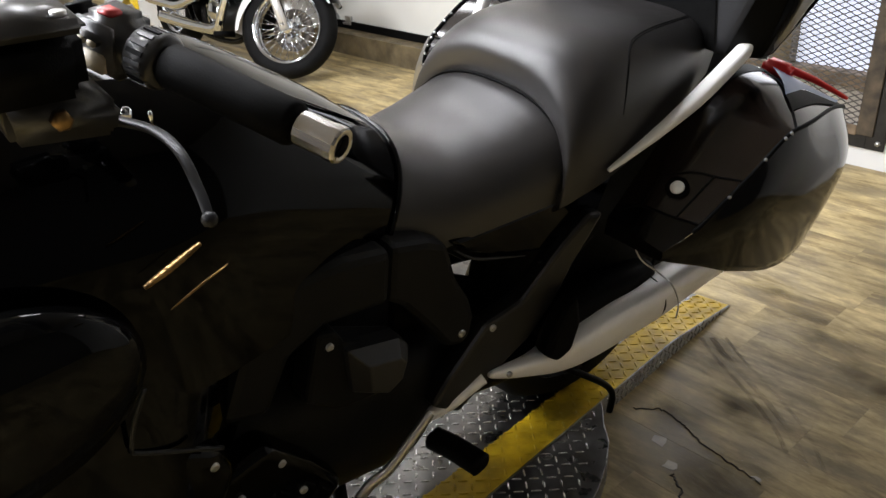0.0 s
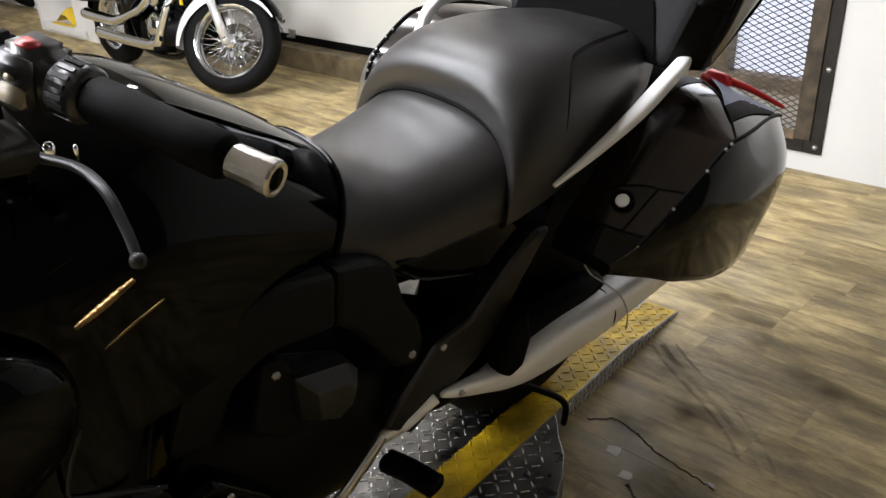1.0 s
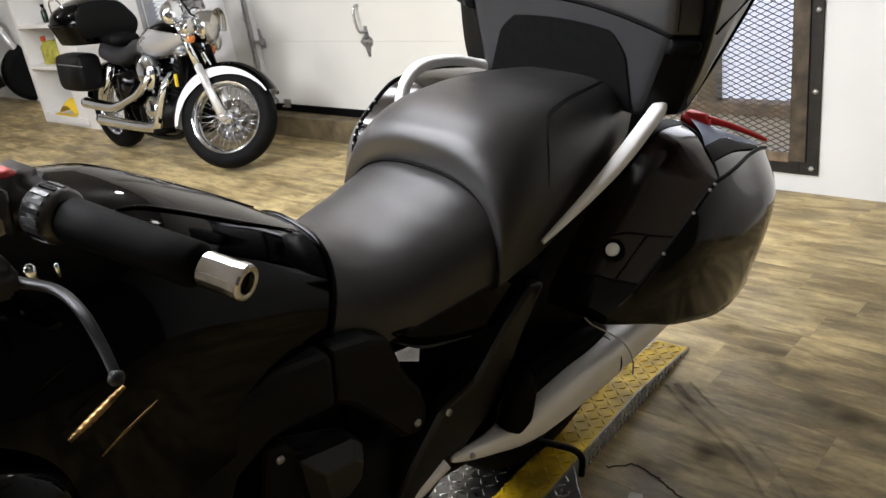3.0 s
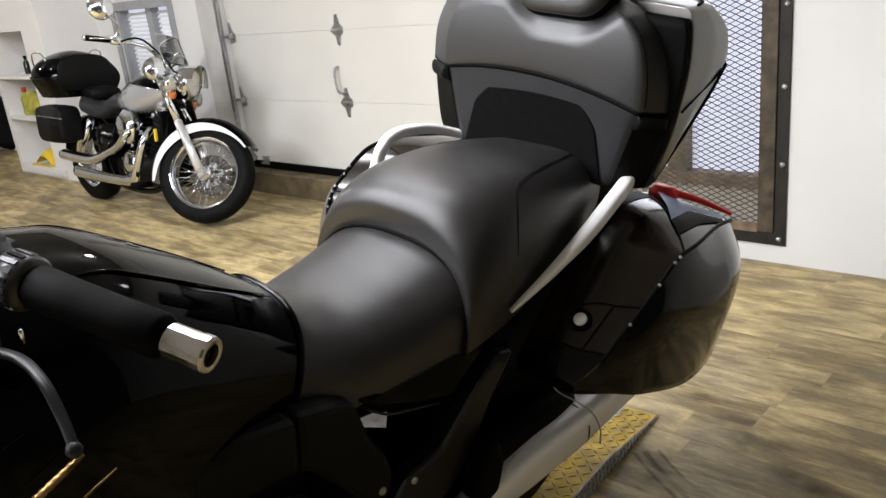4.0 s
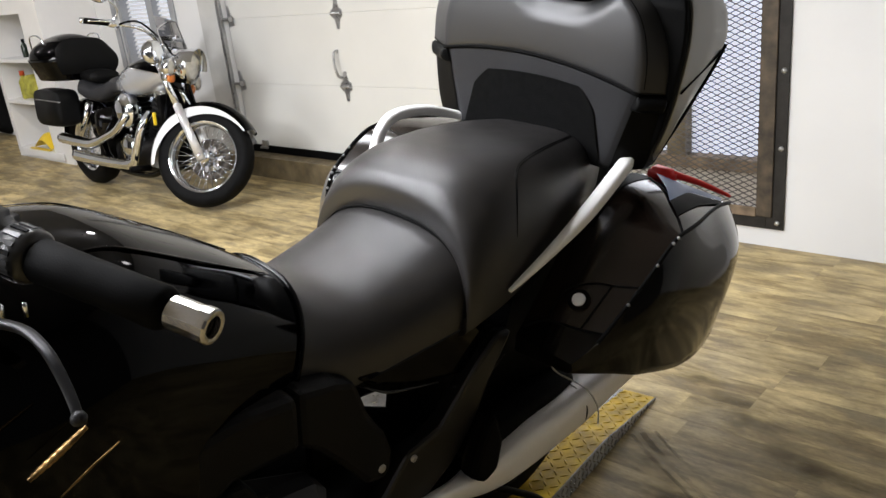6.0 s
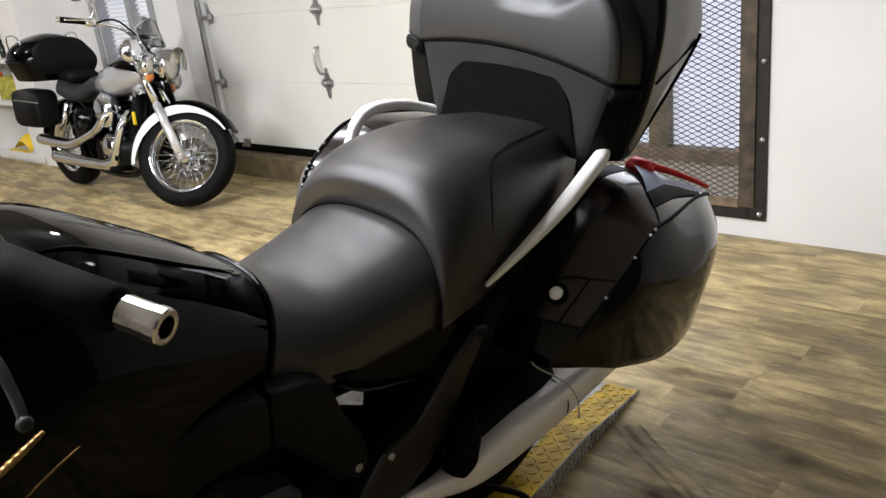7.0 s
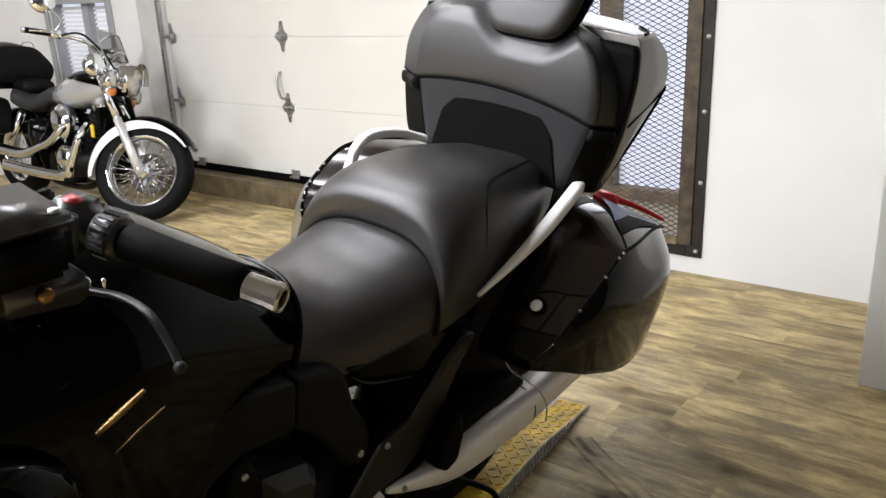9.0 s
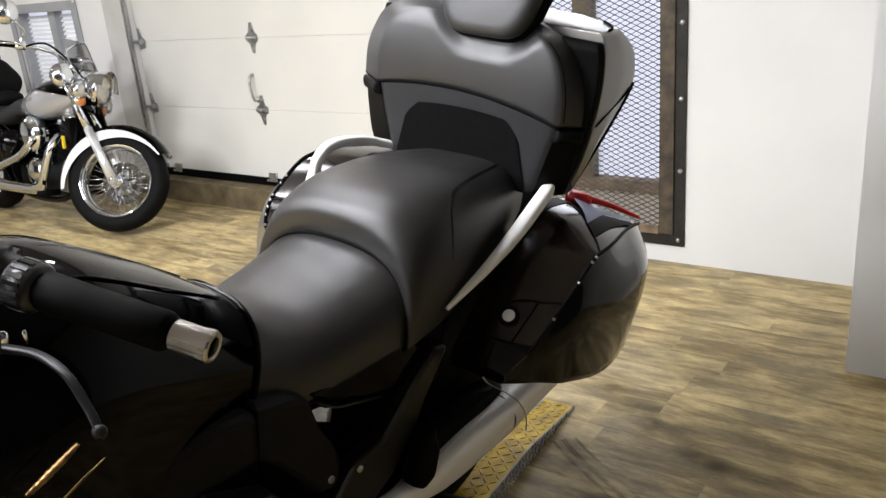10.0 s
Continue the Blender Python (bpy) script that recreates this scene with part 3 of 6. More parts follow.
# ---- platform under the touring motorcycle ----
def platform():
    ob = tagged(empty("work_platform", pose(0.127, 2.363, 0, 0, 0, 4.0)), label="low diamond plate steel platform with worn yellow edge stripe", category="platform")
    # local frame: y runs towards the tail end at 0, x outwards; a long shallow ramp runs down to it
    Z, RAMP = 0.054, 0.36

    def slab(x0, x1, dz):
        return prism_bm([(-3.6, 0.0), (0.0, 0.0), (0.0, 0.006 + dz), (-0.006, 0.009 + dz), (-RAMP, Z + dz), (-3.6, Z + dz)], "x", x0, x1)

    part("deck", slab(-1.05, -0.106, -0.002), M_PLATE, ob, "diamond plate deck", smooth=False)
    part("stripe", slab(-0.105, -0.0025, 0.0), M_YELLOW, ob, "worn yellow painted stripe", smooth=False)
    part("edge", slab(-0.002, 0.0, -0.0015), M_EDGE, ob, "diamond plate edge", smooth=False)
    bm = bmesh.new()
    prism_bm([(0.001, -2.4), (0.001, -0.715), (0.024, -0.742), (0.055, -0.785), (0.098, -0.83), (0.138, -0.90), (0.170, -0.985), (0.195, -1.10), (0.205, -1.25), (0.205, -2.4)], "z", 0.0, Z - 0.001, bm)
    part("side_plate", bm, M_PLATE, ob, "rounded diamond plate side piece", smooth=False, bevel=0.002)
    # raised diamonds
    lug = lathe_bm([(-0.0125, 0.0), (-0.009, 0.0024), (0, 0.0032), (0.009, 0.0024), (0.0125, 0.0)], "x", 6)
    bmesh.ops.scale(lug, vec=(1, 1, 0.8), verts=lug.verts)
    me = bpy.data.meshes.new("lug")
    lug.to_mesh(me)
    lug.free()
    src = [v.co.copy() for v in me.vertices]
    faces = [tuple(p.vertices) for p in me.polygons]

    def lugs(x0, x1, y0, y1, inside, z, name, mat):
        vs, fs = [], []
        i = 0
        yy = y0
        while yy < y1:
            j = 0
            xx = x0
            while xx < x1:
                if inside(xx, yy):
                    a = radians(45 if (i + j) % 2 else -45)
                    c, s = math.cos(a), math.sin(a)
                    base = len(vs)
                    vs.extend((xx + c * q.x - s * q.y, yy + s * q.x + c * q.y, z(yy) + q.z) for q in src)
                    fs.extend(tuple(base + k for k in f) for f in faces)
                xx += 0.0275
                j += 1
            yy += 0.0275
            i += 1
        m2 = bpy.data.meshes.new(name)
        m2.from_pydata(vs, [], fs)
        m2.materials.append(mat)
        for p in m2.polygons:
            p.use_smooth = True
        o = new(name, m2)
        o.parent = ob
        tagged(o, kind="stuff")

    def deck_z(y):
        return Z if y < -RAMP else 0.009 + (Z - 0.009) * (-y / RAMP)

    lugs(-0.55, -0.112, -2.2, -0.01, lambda x, y: True, lambda y: deck_z(y) - 0.002, "tread_pattern", M_LUG)
    lugs(-0.10, -0.010, -2.2, -0.01, lambda x, y: True, deck_z, "tread_pattern", M_YELLOW)
    lugs(0.014, 0.20, -2.2, -0.745, lambda x, y: x < 0.19 * min(1.0, max(0.0, (-0.735 - y) / 0.42) ** 0.75) - 0.006, lambda y: Z - 0.001, "tread_pattern", M_LUG)
    # diamonds on the upright edge
    vs, fs = [], []
    i = 0
    yy = -2.2
    while yy < -0.05:
        for j in range(3):
            zc = 0.008 + 0.016 * j
            if zc + 0.007 < deck_z(yy) and yy > -0.70:
                a = radians(45 if (i + j) % 2 else -45)
                c, s = math.cos(a), math.sin(a)
                base = len(vs)
                vs.extend((0.0 + q.z, yy + 0.8 * (c * q.x - s * q.y), zc + 0.8 * (s * q.x + c * q.y)) for q in src)
                fs.extend(tuple(base + k for k in f) for f in faces)
        yy += 0.022
        i += 1
    m2 = bpy.data.meshes.new("tread_pattern")
    m2.from_pydata(vs, [], fs)
    m2.materials.append(M_LUG)
    o = new("tread_pattern", m2)
    o.parent = ob
    tagged(o, kind="stuff")


platform()


# ---- black touring motorcycle ----
# bike frame: x to its left, y to its rear, z up from the deck
BIKE = pose(-0.094, 0, 0.04, 0, 0, -3.0) @ pose(0, 0, 0, 0, 10.5, 0)
bike = tagged(empty("touring_motorcycle", BIKE), label="gloss black touring motorcycle with top case, leaning on side stand", category="motorcycle")


def arch_loft(st, nu, nv, n_top):
    """Stations of functions of u: top y, side y, top z, bottom z, half width."""
    yt, ys, zt, zb, w = st

    def fn(u, v):
        x, z = arch(w(u), zb(u), zt(u), n_top(u) if callable(n_top) else n_top, v)
        k = (z - zb(u)) / max(1e-6, zt(u) - zb(u))
        return (x, ys(u) + (yt(u) - ys(u)) * k, z)

    return grid_bm(fn, nu, nv)


SEAT_TILT = 0.07  # the cushions sit nearly level although the machine leans


def rider_seat():
    st = (spline([(0, 1.020), (0.5, 1.15), (1, 1.342)]), spline([(0, 0.945), (0.5, 1.11), (1, 1.315)]),
          spline([(0, 0.893), (0.22, 0.868), (0.45, 0.856), (0.7, 0.868), (0.88, 0.889), (1, 0.906)]), spline([(0, 0.70), (0.5, 0.735), (1, 0.76)]),
          spline([(0, 0.160), (0.3, 0.172), (0.6, 0.190), (1, 0.212)]))
    power = spline([(0, 2.9), (0.45, 2.6), (1, 2.55)])

    def fn(u, v):
        x, z = arch(st[4](u), st[3](u), st[2](u), power(u), v)
        k = (z - st[3](u)) / (st[2](u) - st[3](u))
        flare = 1 - 0.04 * (1 - k)
        return (x * flare, st[1](u) + (st[0](u) - st[1](u)) * k, z + SEAT_TILT * x * k)

    part("rider_seat", grid_bm(fn, 48, 56), M_LEATHER, bike, "smooth matt black dished rider seat")


def passenger_seat():
    st = (spline([(0, 1.340), (0.07, 1.329), (0.14, 1.327), (0.21, 1.336), (0.28, 1.358), (0.36, 1.396), (0.46, 1.450), (0.6, 1.53), (0.78, 1.65), (1, 1.82)]),
          spline([(0, 1.308), (0.12, 1.308), (0.24, 1.335), (0.32, 1.37), (0.5, 1.45), (0.75, 1.60), (1, 1.80)]),
          spline([(0, 0.904), (0.07, 0.929), (0.14, 0.955), (0.21, 0.979), (0.28, 0.998), (0.36, 1.011), (0.46, 1.018), (0.6, 1.019), (0.78, 1.010), (1, 0.985)]),
          spline([(0, 0.74), (0.5, 0.80), (1, 0.88)]),
          spline([(0, 0.200), (0.06, 0.209), (0.14, 0.217), (0.24, 0.224), (0.4, 0.228), (0.75, 0.205), (1, 0.14)]))
    power = spline([(0, 2.6), (0.2, 2.7), (0.4, 3.1), (0.7, 3.5), (1, 3.6)])

    def on_seat(u, v, lift=0.0):
        x, z = arch(st[4](u) + lift, st[3](u), st[2](u) + lift, power(u), v)
        k = (z - st[3](u)) / (st[2](u) - st[3](u))
        return Vector((x, st[1](u) + (st[0](u) - st[1](u)) * k, z + SEAT_TILT * x * k * (1.0 + 0.25 * min(1.0, 4 * u))))

    part("passenger_seat", grid_bm(on_seat, 72, 56), M_LEATHER, bike, "matt black stepped passenger seat with stitched panels")
    for m in (0, 1):
        for o in (0.0, 0.010):
            line = [(0.95, 0.36), (0.82, 0.345), (0.68, 0.33), (0.57, 0.31), (0.52, 0.28), (0.48, 0.22), (0.455, 0.16), (0.44, 0.10)]
            part("stitch_line", tube_bm([on_seat(u, abs(m - v - o), 0.0002) for u, v in line], 0.0009, 5, 5), M_VINYL, bike)
    # dark welt between the two seats
    pts = []
    for i in range(25):
        v = 0.03 + 0.94 * i / 24
        x, z = arch(0.210, 0.755, 0.906, 2.57, v)
        k = (z - 0.755) / 0.151
        pts.append((x, 1.307 + 0.030 * k, z + 0.002 + SEAT_TILT * x * k))
    part("seat_welt", tube_bm(pts, 0.003, 6, smooth_path=False), M_SEAL, bike, "black seat welt")


def tank():
    st = (spline([(0, 0.34), (0.5, 0.70), (1, 1.04)]), spline([(0, 0.34), (0.5, 0.66), (1, 0.942)]),
          spline([(0, 1.06), (0.3, 1.11), (0.55, 1.09), (0.8, 1.00), (1, 0.905)]), spline([(0, 0.72), (1, 0.72)]),
          spline([(0, 0.20), (0.4, 0.235), (0.7, 0.205), (1, 0.163)]))
    part("tank_cover", arch_loft(st, 40, 48, 2.7), M_GLOSS, bike, "gloss black tank cover")

    def on_tank(u, v):
        x, z = arch(st[4](u) + 0.002, st[3](u), st[2](u) + 0.002, 2.7, v)
        k = (z - st[3](u)) / (st[2](u) - st[3](u))
        return Vector((x, st[1](u) + (st[0](u) - st[1](u)) * k, z))

    for m in (0, 1):
        part("tank_crease", tube_bm([on_tank(u, abs(m - v)) for u, v in ((0.50, 0.40), (0.58, 0.404), (0.64, 0.398), (0.73, 0.398), (0.84, 0.404), (0.95, 0.432))], spline([(0, 0.001), (0.5, 0.0035), (1, 0.0025)]), 8, 6, flat=0.5), M_GLOSS, bike, "raised gloss crease on the tank shoulder")
    rim = [on_tank(1.0, 0.06 + 0.88 * i / 24) for i in range(25)]
    part("tank_rear_rim", tube_bm(rim, 0.005, 8, smooth_path=False), M_GLOSS, bike, "gloss rim against the seat")


def mid_body():
    st = (spline([(0, 0.10), (0.4, 0.42), (0.75, 0.66), (1, 0.80)]), spline([(0, 0.05), (0.4, 0.38), (0.75, 0.58), (1, 0.66)]),
          spline([(0, 0.95), (0.4, 1.02), (0.7, 1.00), (1, 0.86)]), spline([(0, 0.36), (0.4, 0.28), (0.75, 0.32), (1, 0.42)]),
          spline([(0, 0.20), (0.35, 0.32), (0.6, 0.30), (0.85, 0.22), (1, 0.17)]))
    part("fairing", arch_loft(st, 40, 48, 2.4), M_GLOSS, bike, "gloss black side fairing")
    st = (spline([(0, 0.95), (1, 1.95)]), spline([(0, 0.95), (1, 1.95)]), spline([(0, 0.82), (0.4, 0.80), (1, 0.95)]), spline([(0, 0.735), (0.3, 0.725), (0.6, 0.70), (1, 0.80)]), spline([(0, 0.13), (0.4, 0.15), (1, 0.12)]))
    part("tail_unit", arch_loft(st, 24, 24, 4), M_MATTE, bike, "matt black tail and under-seat cover")
    part("engine_block", tube_bm([(0, 0.48, 0.44), (0, 0.75, 0.42), (0, 1.02, 0.37), (0, 1.16, 0.33)], spline([(0, 0.15), (0.3, 0.185), (0.75, 0.175), (1, 0.12)]), 28, 6, flat=0.95, power=3.5), M_ENGINE, bike, "dark engine block")
    for s in (1, -1):
        for name, c, r in (("leg_shield", (0.240, 0.36, 0.805), (0.062, 0.20, 0.135)),):
            bm = bmesh.new()
            bmesh.ops.create_uvsphere(bm, u_segments=40, v_segments=24, radius=1.0)
            for w in bm.verts:
                w.co = Vector((s * (c[0] + r[0] * w.co.x), c[1] + r[1] * w.co.y + 0.25 * r[2] * w.co.z, c[2] + r[2] * w.co.z))
            part(name, bm, M_GLOSSP, bike, "rounded gloss black fairing panel")
    part("swing_arm", tube_bm([(0.10, 1.05, 0.36), (0.13, 1.3, 0.34), (0.13, 1.66, 0.32)], 0.045, 14, flat=1.2), M_MATTE, bike, "black swing arm")
    part("rear_mudguard", grid_bm(lambda u, v: (0.10 * (2 * v - 1), 1.66 + 0.345 * math.cos(radians(20 + 130 * u)), 0.315 + 0.345 * math.sin(radians(20 + 130 * u))), 24, 6), M_MATTE, bike, "black rear mudguard")
    for s in (1, -1):
        def side(name, pts, x0, x1, mat, label, bevel=0.008):
            bm = prism_bm(pts, "x", s * x0, s * x1)
            return part(name, bm, mat, bike, label, smooth=False, bevel=bevel)

        side("frame_cover", [(0.66, 0.60), (0.698, 0.715), (0.742, 0.785), (0.790, 0.808), (0.87, 0.810), (0.952, 0.797), (0.952, 0.695), (0.902, 0.700), (0.832, 0.705), (0.775, 0.675), (0.735, 0.58)], 0.11, 0.205, M_COVER, "matt black frame cover", 0.014)
        side("frame_cover", [(0.956, 0.797), (1.03, 0.780), (1.069, 0.760), (1.079, 0.735), (1.098, 0.680), (1.115, 0.650), (1.135, 0.620), (1.150, 0.575), (1.148, 0.535), (1.130, 0.515), (1.09, 0.53), (1.04, 0.60), (0.985, 0.668), (0.956, 0.69)], 0.11, 0.198, M_COVER, "matt black rear frame cover", 0.012)
        side("seat_side_trim", [(1.085, 0.748), (1.20, 0.745), (1.36, 0.745), (1.50, 0.76), (1.47, 0.66), (1.345, 0.632), (1.22, 0.668), (1.12, 0.715)], 0.10, 0.182, M_GLOSS, "gloss black trim under the seat", 0.010)
        side("peg_hanger", [(1.064, 0.40), (1.10, 0.455), (1.179, 0.545), (1.265, 0.560), (1.36, 0.655), (1.42, 0.70), (1.46, 0.69), (1.40, 0.60), (1.36, 0.52), (1.30, 0.45), (1.22, 0.405), (1.134, 0.346)], 0.165, 0.205, M_SATIN, "black passenger peg hanger", 0.008)
        side("passenger_peg", [(1.335, 0.47), (1.36, 0.53), (1.385, 0.545), (1.41, 0.47), (1.40, 0.40), (1.36, 0.385), (1.32, 0.42)], 0.20, 0.245, M_RUBBER, "folded black passenger footpeg", 0.012)
        rim = [(0.866, 0.648), (0.968, 0.626), (0.990, 0.600), (0.978, 0.548), (0.935, 0.520), (0.878, 0.552)]
        mid = (0.928, 0.582)
        cap = bmesh.new()
        rings = [[cap.verts.new((s * x, mid[0] + (y - mid[0]) * f, mid[1] + (z - mid[1]) * f)) for y, z in rim] for x, f in ((0.185, 1.0), (0.212, 0.97), (0.240, 0.60))]
        for a, b in zip(rings, rings[1:]):
            for i in range(len(rim)):
                cap.faces.new((a[i], a[(i + 1) % len(rim)], b[(i + 1) % len(rim)], b[i]))
        cap.faces.new(rings[-1])
        part("engine_cover_cap", cap, M_CAP, bike, "faceted dark engine cap", smooth=False, bevel=0.0025)
        side("engine_cover", [(0.822, 0.690), (0.855, 0.684), (0.872, 0.655), (0.99, 0.60), (1.0, 0.545), (0.95, 0.50), (0.86, 0.51), (0.80, 0.56)], 0.15, 0.20, M_ENGINE, "dark engine side cover", 0.008)
        side("lower_cover", [(0.60, 0.50), (0.72, 0.54), (0.80, 0.45), (0.86, 0.36), (0.76, 0.26), (0.62, 0.28), (0.55, 0.38)], 0.16, 0.225, M_GLOSS, "gloss black lower engine cover", 0.02)
        side("belly_fairing", [(0.20, 0.62), (0.40, 0.70), (0.53, 0.69), (0.64, 0.62), (0.66, 0.56), (0.56, 0.34), (0.36, 0.24), (0.20, 0.30)], 0.14, 0.262, M_GLOSS, "gloss black belly fairing", 0.03)
        # inner frame plates leave one small hole right through
        side("inner_frame", [(1.04, 0.66), (1.10, 0.648), (1.158, 0.604), (1.232, 0.562), (1.236, 0.612), (1.26, 0.64), (1.30, 0.60), (1.30, 0.38), (1.04, 0.36)], 0.085, 0.105, M_MATTE, "black inner frame plate", 0.003)
        side("inner_frame", [(1.10, 0.76), (1.108, 0.690), (1.146, 0.663), (1.175, 0.640), (1.203, 0.618), (1.2355, 0.6125), (1.259, 0.641), (1.32, 0.70), (1.32, 0.76)], 0.085, 0.105, M_MATTE, "black inner frame plate", 0.003)
        # beads added where the trim shows a thin highlight
        part("trim_highlight_bead", tube_bm([(s * 0.186, 1.31, 0.622), (s * 0.190, 1.36, 0.606), (s * 0.192, 1.41, 0.608), (s * 0.190, 1.46, 0.628)], spline([(0, 0.001), (0.5, 0.004), (1, 0.001)]), 8, 6), M_SATIN, bike, "satin bead added to catch a highlight along the trim")
        part("trim_highlight_bead", tube_bm([(s * 0.186, 1.095, 0.732), (s * 0.190, 1.14, 0.700), (s * 0.190, 1.20, 0.678), (s * 0.188, 1.27, 0.654)], spline([(0, 0.001), (0.5, 0.003), (1, 0.001)]), 8, 6), M_SATIN, bike, "satin bead added to catch a highlight along the trim")
        side("inner_fender", [(1.27, 0.44), (1.247, 0.55), (1.245, 0.64), (1.25, 0.70), (1.40, 0.76), (1.62, 0.80), (1.86, 0.80), (1.90, 0.55), (1.82, 0.36), (1.60, 0.40), (1.40, 0.42)], 0.09, 0.12, M_MATTE, "black inner fender", 0.01)
        # grey tube added to draw the reflection along the fairing's edge
        part("edge_glint_tube", tube_bm([(s * 0.268, 0.546, 0.795), (s * 0.270, 0.528, 0.756), (s * 0.270, 0.518, 0.712), (s * 0.270, 0.526, 0.700), (s * 0.270, 0.560, 0.680), (s * 0.268, 0.632, 0.638)], 0.0032, 8), M_LEVER, bike, "grey tube standing for the reflection on the lower fairing edge")
        part("frame_screw", lathe_bm([(s * 0.19, 0.008), (s * 0.201, 0.008), (s * 0.202, 0.005), (s * 0.197, 0.0)], "x", 16, None, (0, 1.121, 0.549)), M_STEEL, bike, "bright frame screw")
        # bolts, with more of them added where small glints stand
        for yy, zz, xx in ((0.775, 0.405, 0.225), (0.74, 0.49, 0.222), (0.842, 0.660, 0.20), (1.192, 0.533, 0.205), (0.668, 0.462, 0.228), (0.735, 0.375, 0.226), (0.655, 0.40, 0.226), (0.545, 0.585, 0.262), (0.62, 0.60, 0.258)):
            part("cover_bolt", lathe_bm([(s * (xx - 0.01), 0.007), (s * (xx + 0.004), 0.007), (s * (xx + 0.005), 0.004), (s * (xx + 0.004), 0.0)], "x", 12, None, (0, yy, zz)), M_STEEL, bike, "bright bolt, some added in place of glints")
        part("footpeg", tube_bm([(s * 0.19, 1.085, 0.295), (s * 0.24, 1.095, 0.305), (s * 0.305, 1.105, 0.312)], 0.024, 14, flat=0.75, power=3), M_RUBBER, bike, "black rubber rider footpeg")
    part("shift_lever", tube_bm([(0.235, 1.03, 0.435), (0.245, 0.98, 0.405), (0.25, 0.932, 0.369), (0.25, 0.89, 0.355), (0.25, 0.862, 0.325)], 0.008, 10, flat=1.6), M_STEELA, bike, "bright alloy shift linkage")
    part("shift_toe", lathe_bm([(0.25, 0.011), (0.30, 0.011)], "x", 12, None, (0, 0.865, 0.335)), M_RUBBER, bike)
    part("side_stand", tube_bm([(0.14, 0.90, 0.24), (0.24, 0.86, 0.14), (0.33, 0.83, 0.068)], 0.014, 12), M_MATTE, bike, "black side stand")
    part("stand_foot", lathe_bm([(0.0, 0.03), (0.008, 0.03)], "z", 18, None, (0.335, 0.83, 0.058)), M_MATTE, bike)
    part("centre_stand_tang", tube_bm([(0.20, 1.40, 0.33), (0.235, 1.49, 0.27), (0.245, 1.555, 0.215), (0.25, 1.585, 0.17), (0.25, 1.59, 0.115)], 0.008, 10), M_MATTE, bike, "black centre stand tang")
    part("brake_hose", tube_bm([(0.235, 1.53, 0.62), (0.25, 1.555, 0.570), (0.272, 1.595, 0.535), (0.290, 1.635, 0.495), (0.304, 1.655, 0.450), (0.306, 1.662, 0.405)], 0.0017, 8), M_STEEL, bike, "thin wire beside the muffler")
    part("panel_crease", tube_bm([(0.283, 0.585, 0.905), (0.281, 0.62, 0.921), (0.278, 0.658, 0.935)], spline([(0, 0.0006), (0.5, 0.0015), (1, 0.0006)]), 8, 8), M_TRIM, bike, "thin bronze panel edge")
    # ribbed bright edge on the leg shield
    part("vent_trim", tube_bm([(0.300, 0.555, 0.959), (0.298, 0.587, 0.972), (0.294, 0.622, 0.986)], lambda t: (0.0055 + 0.0006 * math.sin(60 * t)) * (0.55 + 0.45 * math.sin(math.pi * t)), 8, 24, flat=0.6), M_TRIM, bike, "bronze ribbed vent trim")


M_STEELA = material("bright_alloy", (0.6, 0.59, 0.57), 0.28, 0.9, var=0.1, scale=20)
M_TRIM = material("bronze_trim", (0.20, 0.12, 0.045), 0.35, 0.9, var=0.6, scale=60)


def grab_rails():
    for pts in ([(0.236, 1.40, 0.815), (0.243, 1.50, 0.858), (0.243, 1.60, 0.900), (0.236, 1.70, 0.944), (0.226, 1.768, 0.971), (0.200, 1.782, 0.970), (0.12, 1.80, 0.955)],
                [(-0.235, 1.42, 0.80), (-0.262, 1.515, 0.905), (-0.262, 1.542, 0.962), (-0.258, 1.585, 0.987), (-0.245, 1.66, 0.985), (-0.225, 1.725, 0.968), (-0.19, 1.78, 0.952)]):
        part("grab_rail", tube_bm(pts, spline([(0, 0.004), (0.2, 0.0105), (0.42, 0.0155), (0.60, 0.0155), (0.70, 0.012), (0.78, 0.009), (1, 0.007)]) if pts[0][0] > 0 else spline([(0, 0.006), (0.2, 0.013), (0.5, 0.0135), (1, 0.010)]), 14, 8, flat=0.9, power=3.2), M_SILVER, bike, "silver painted grab rail")


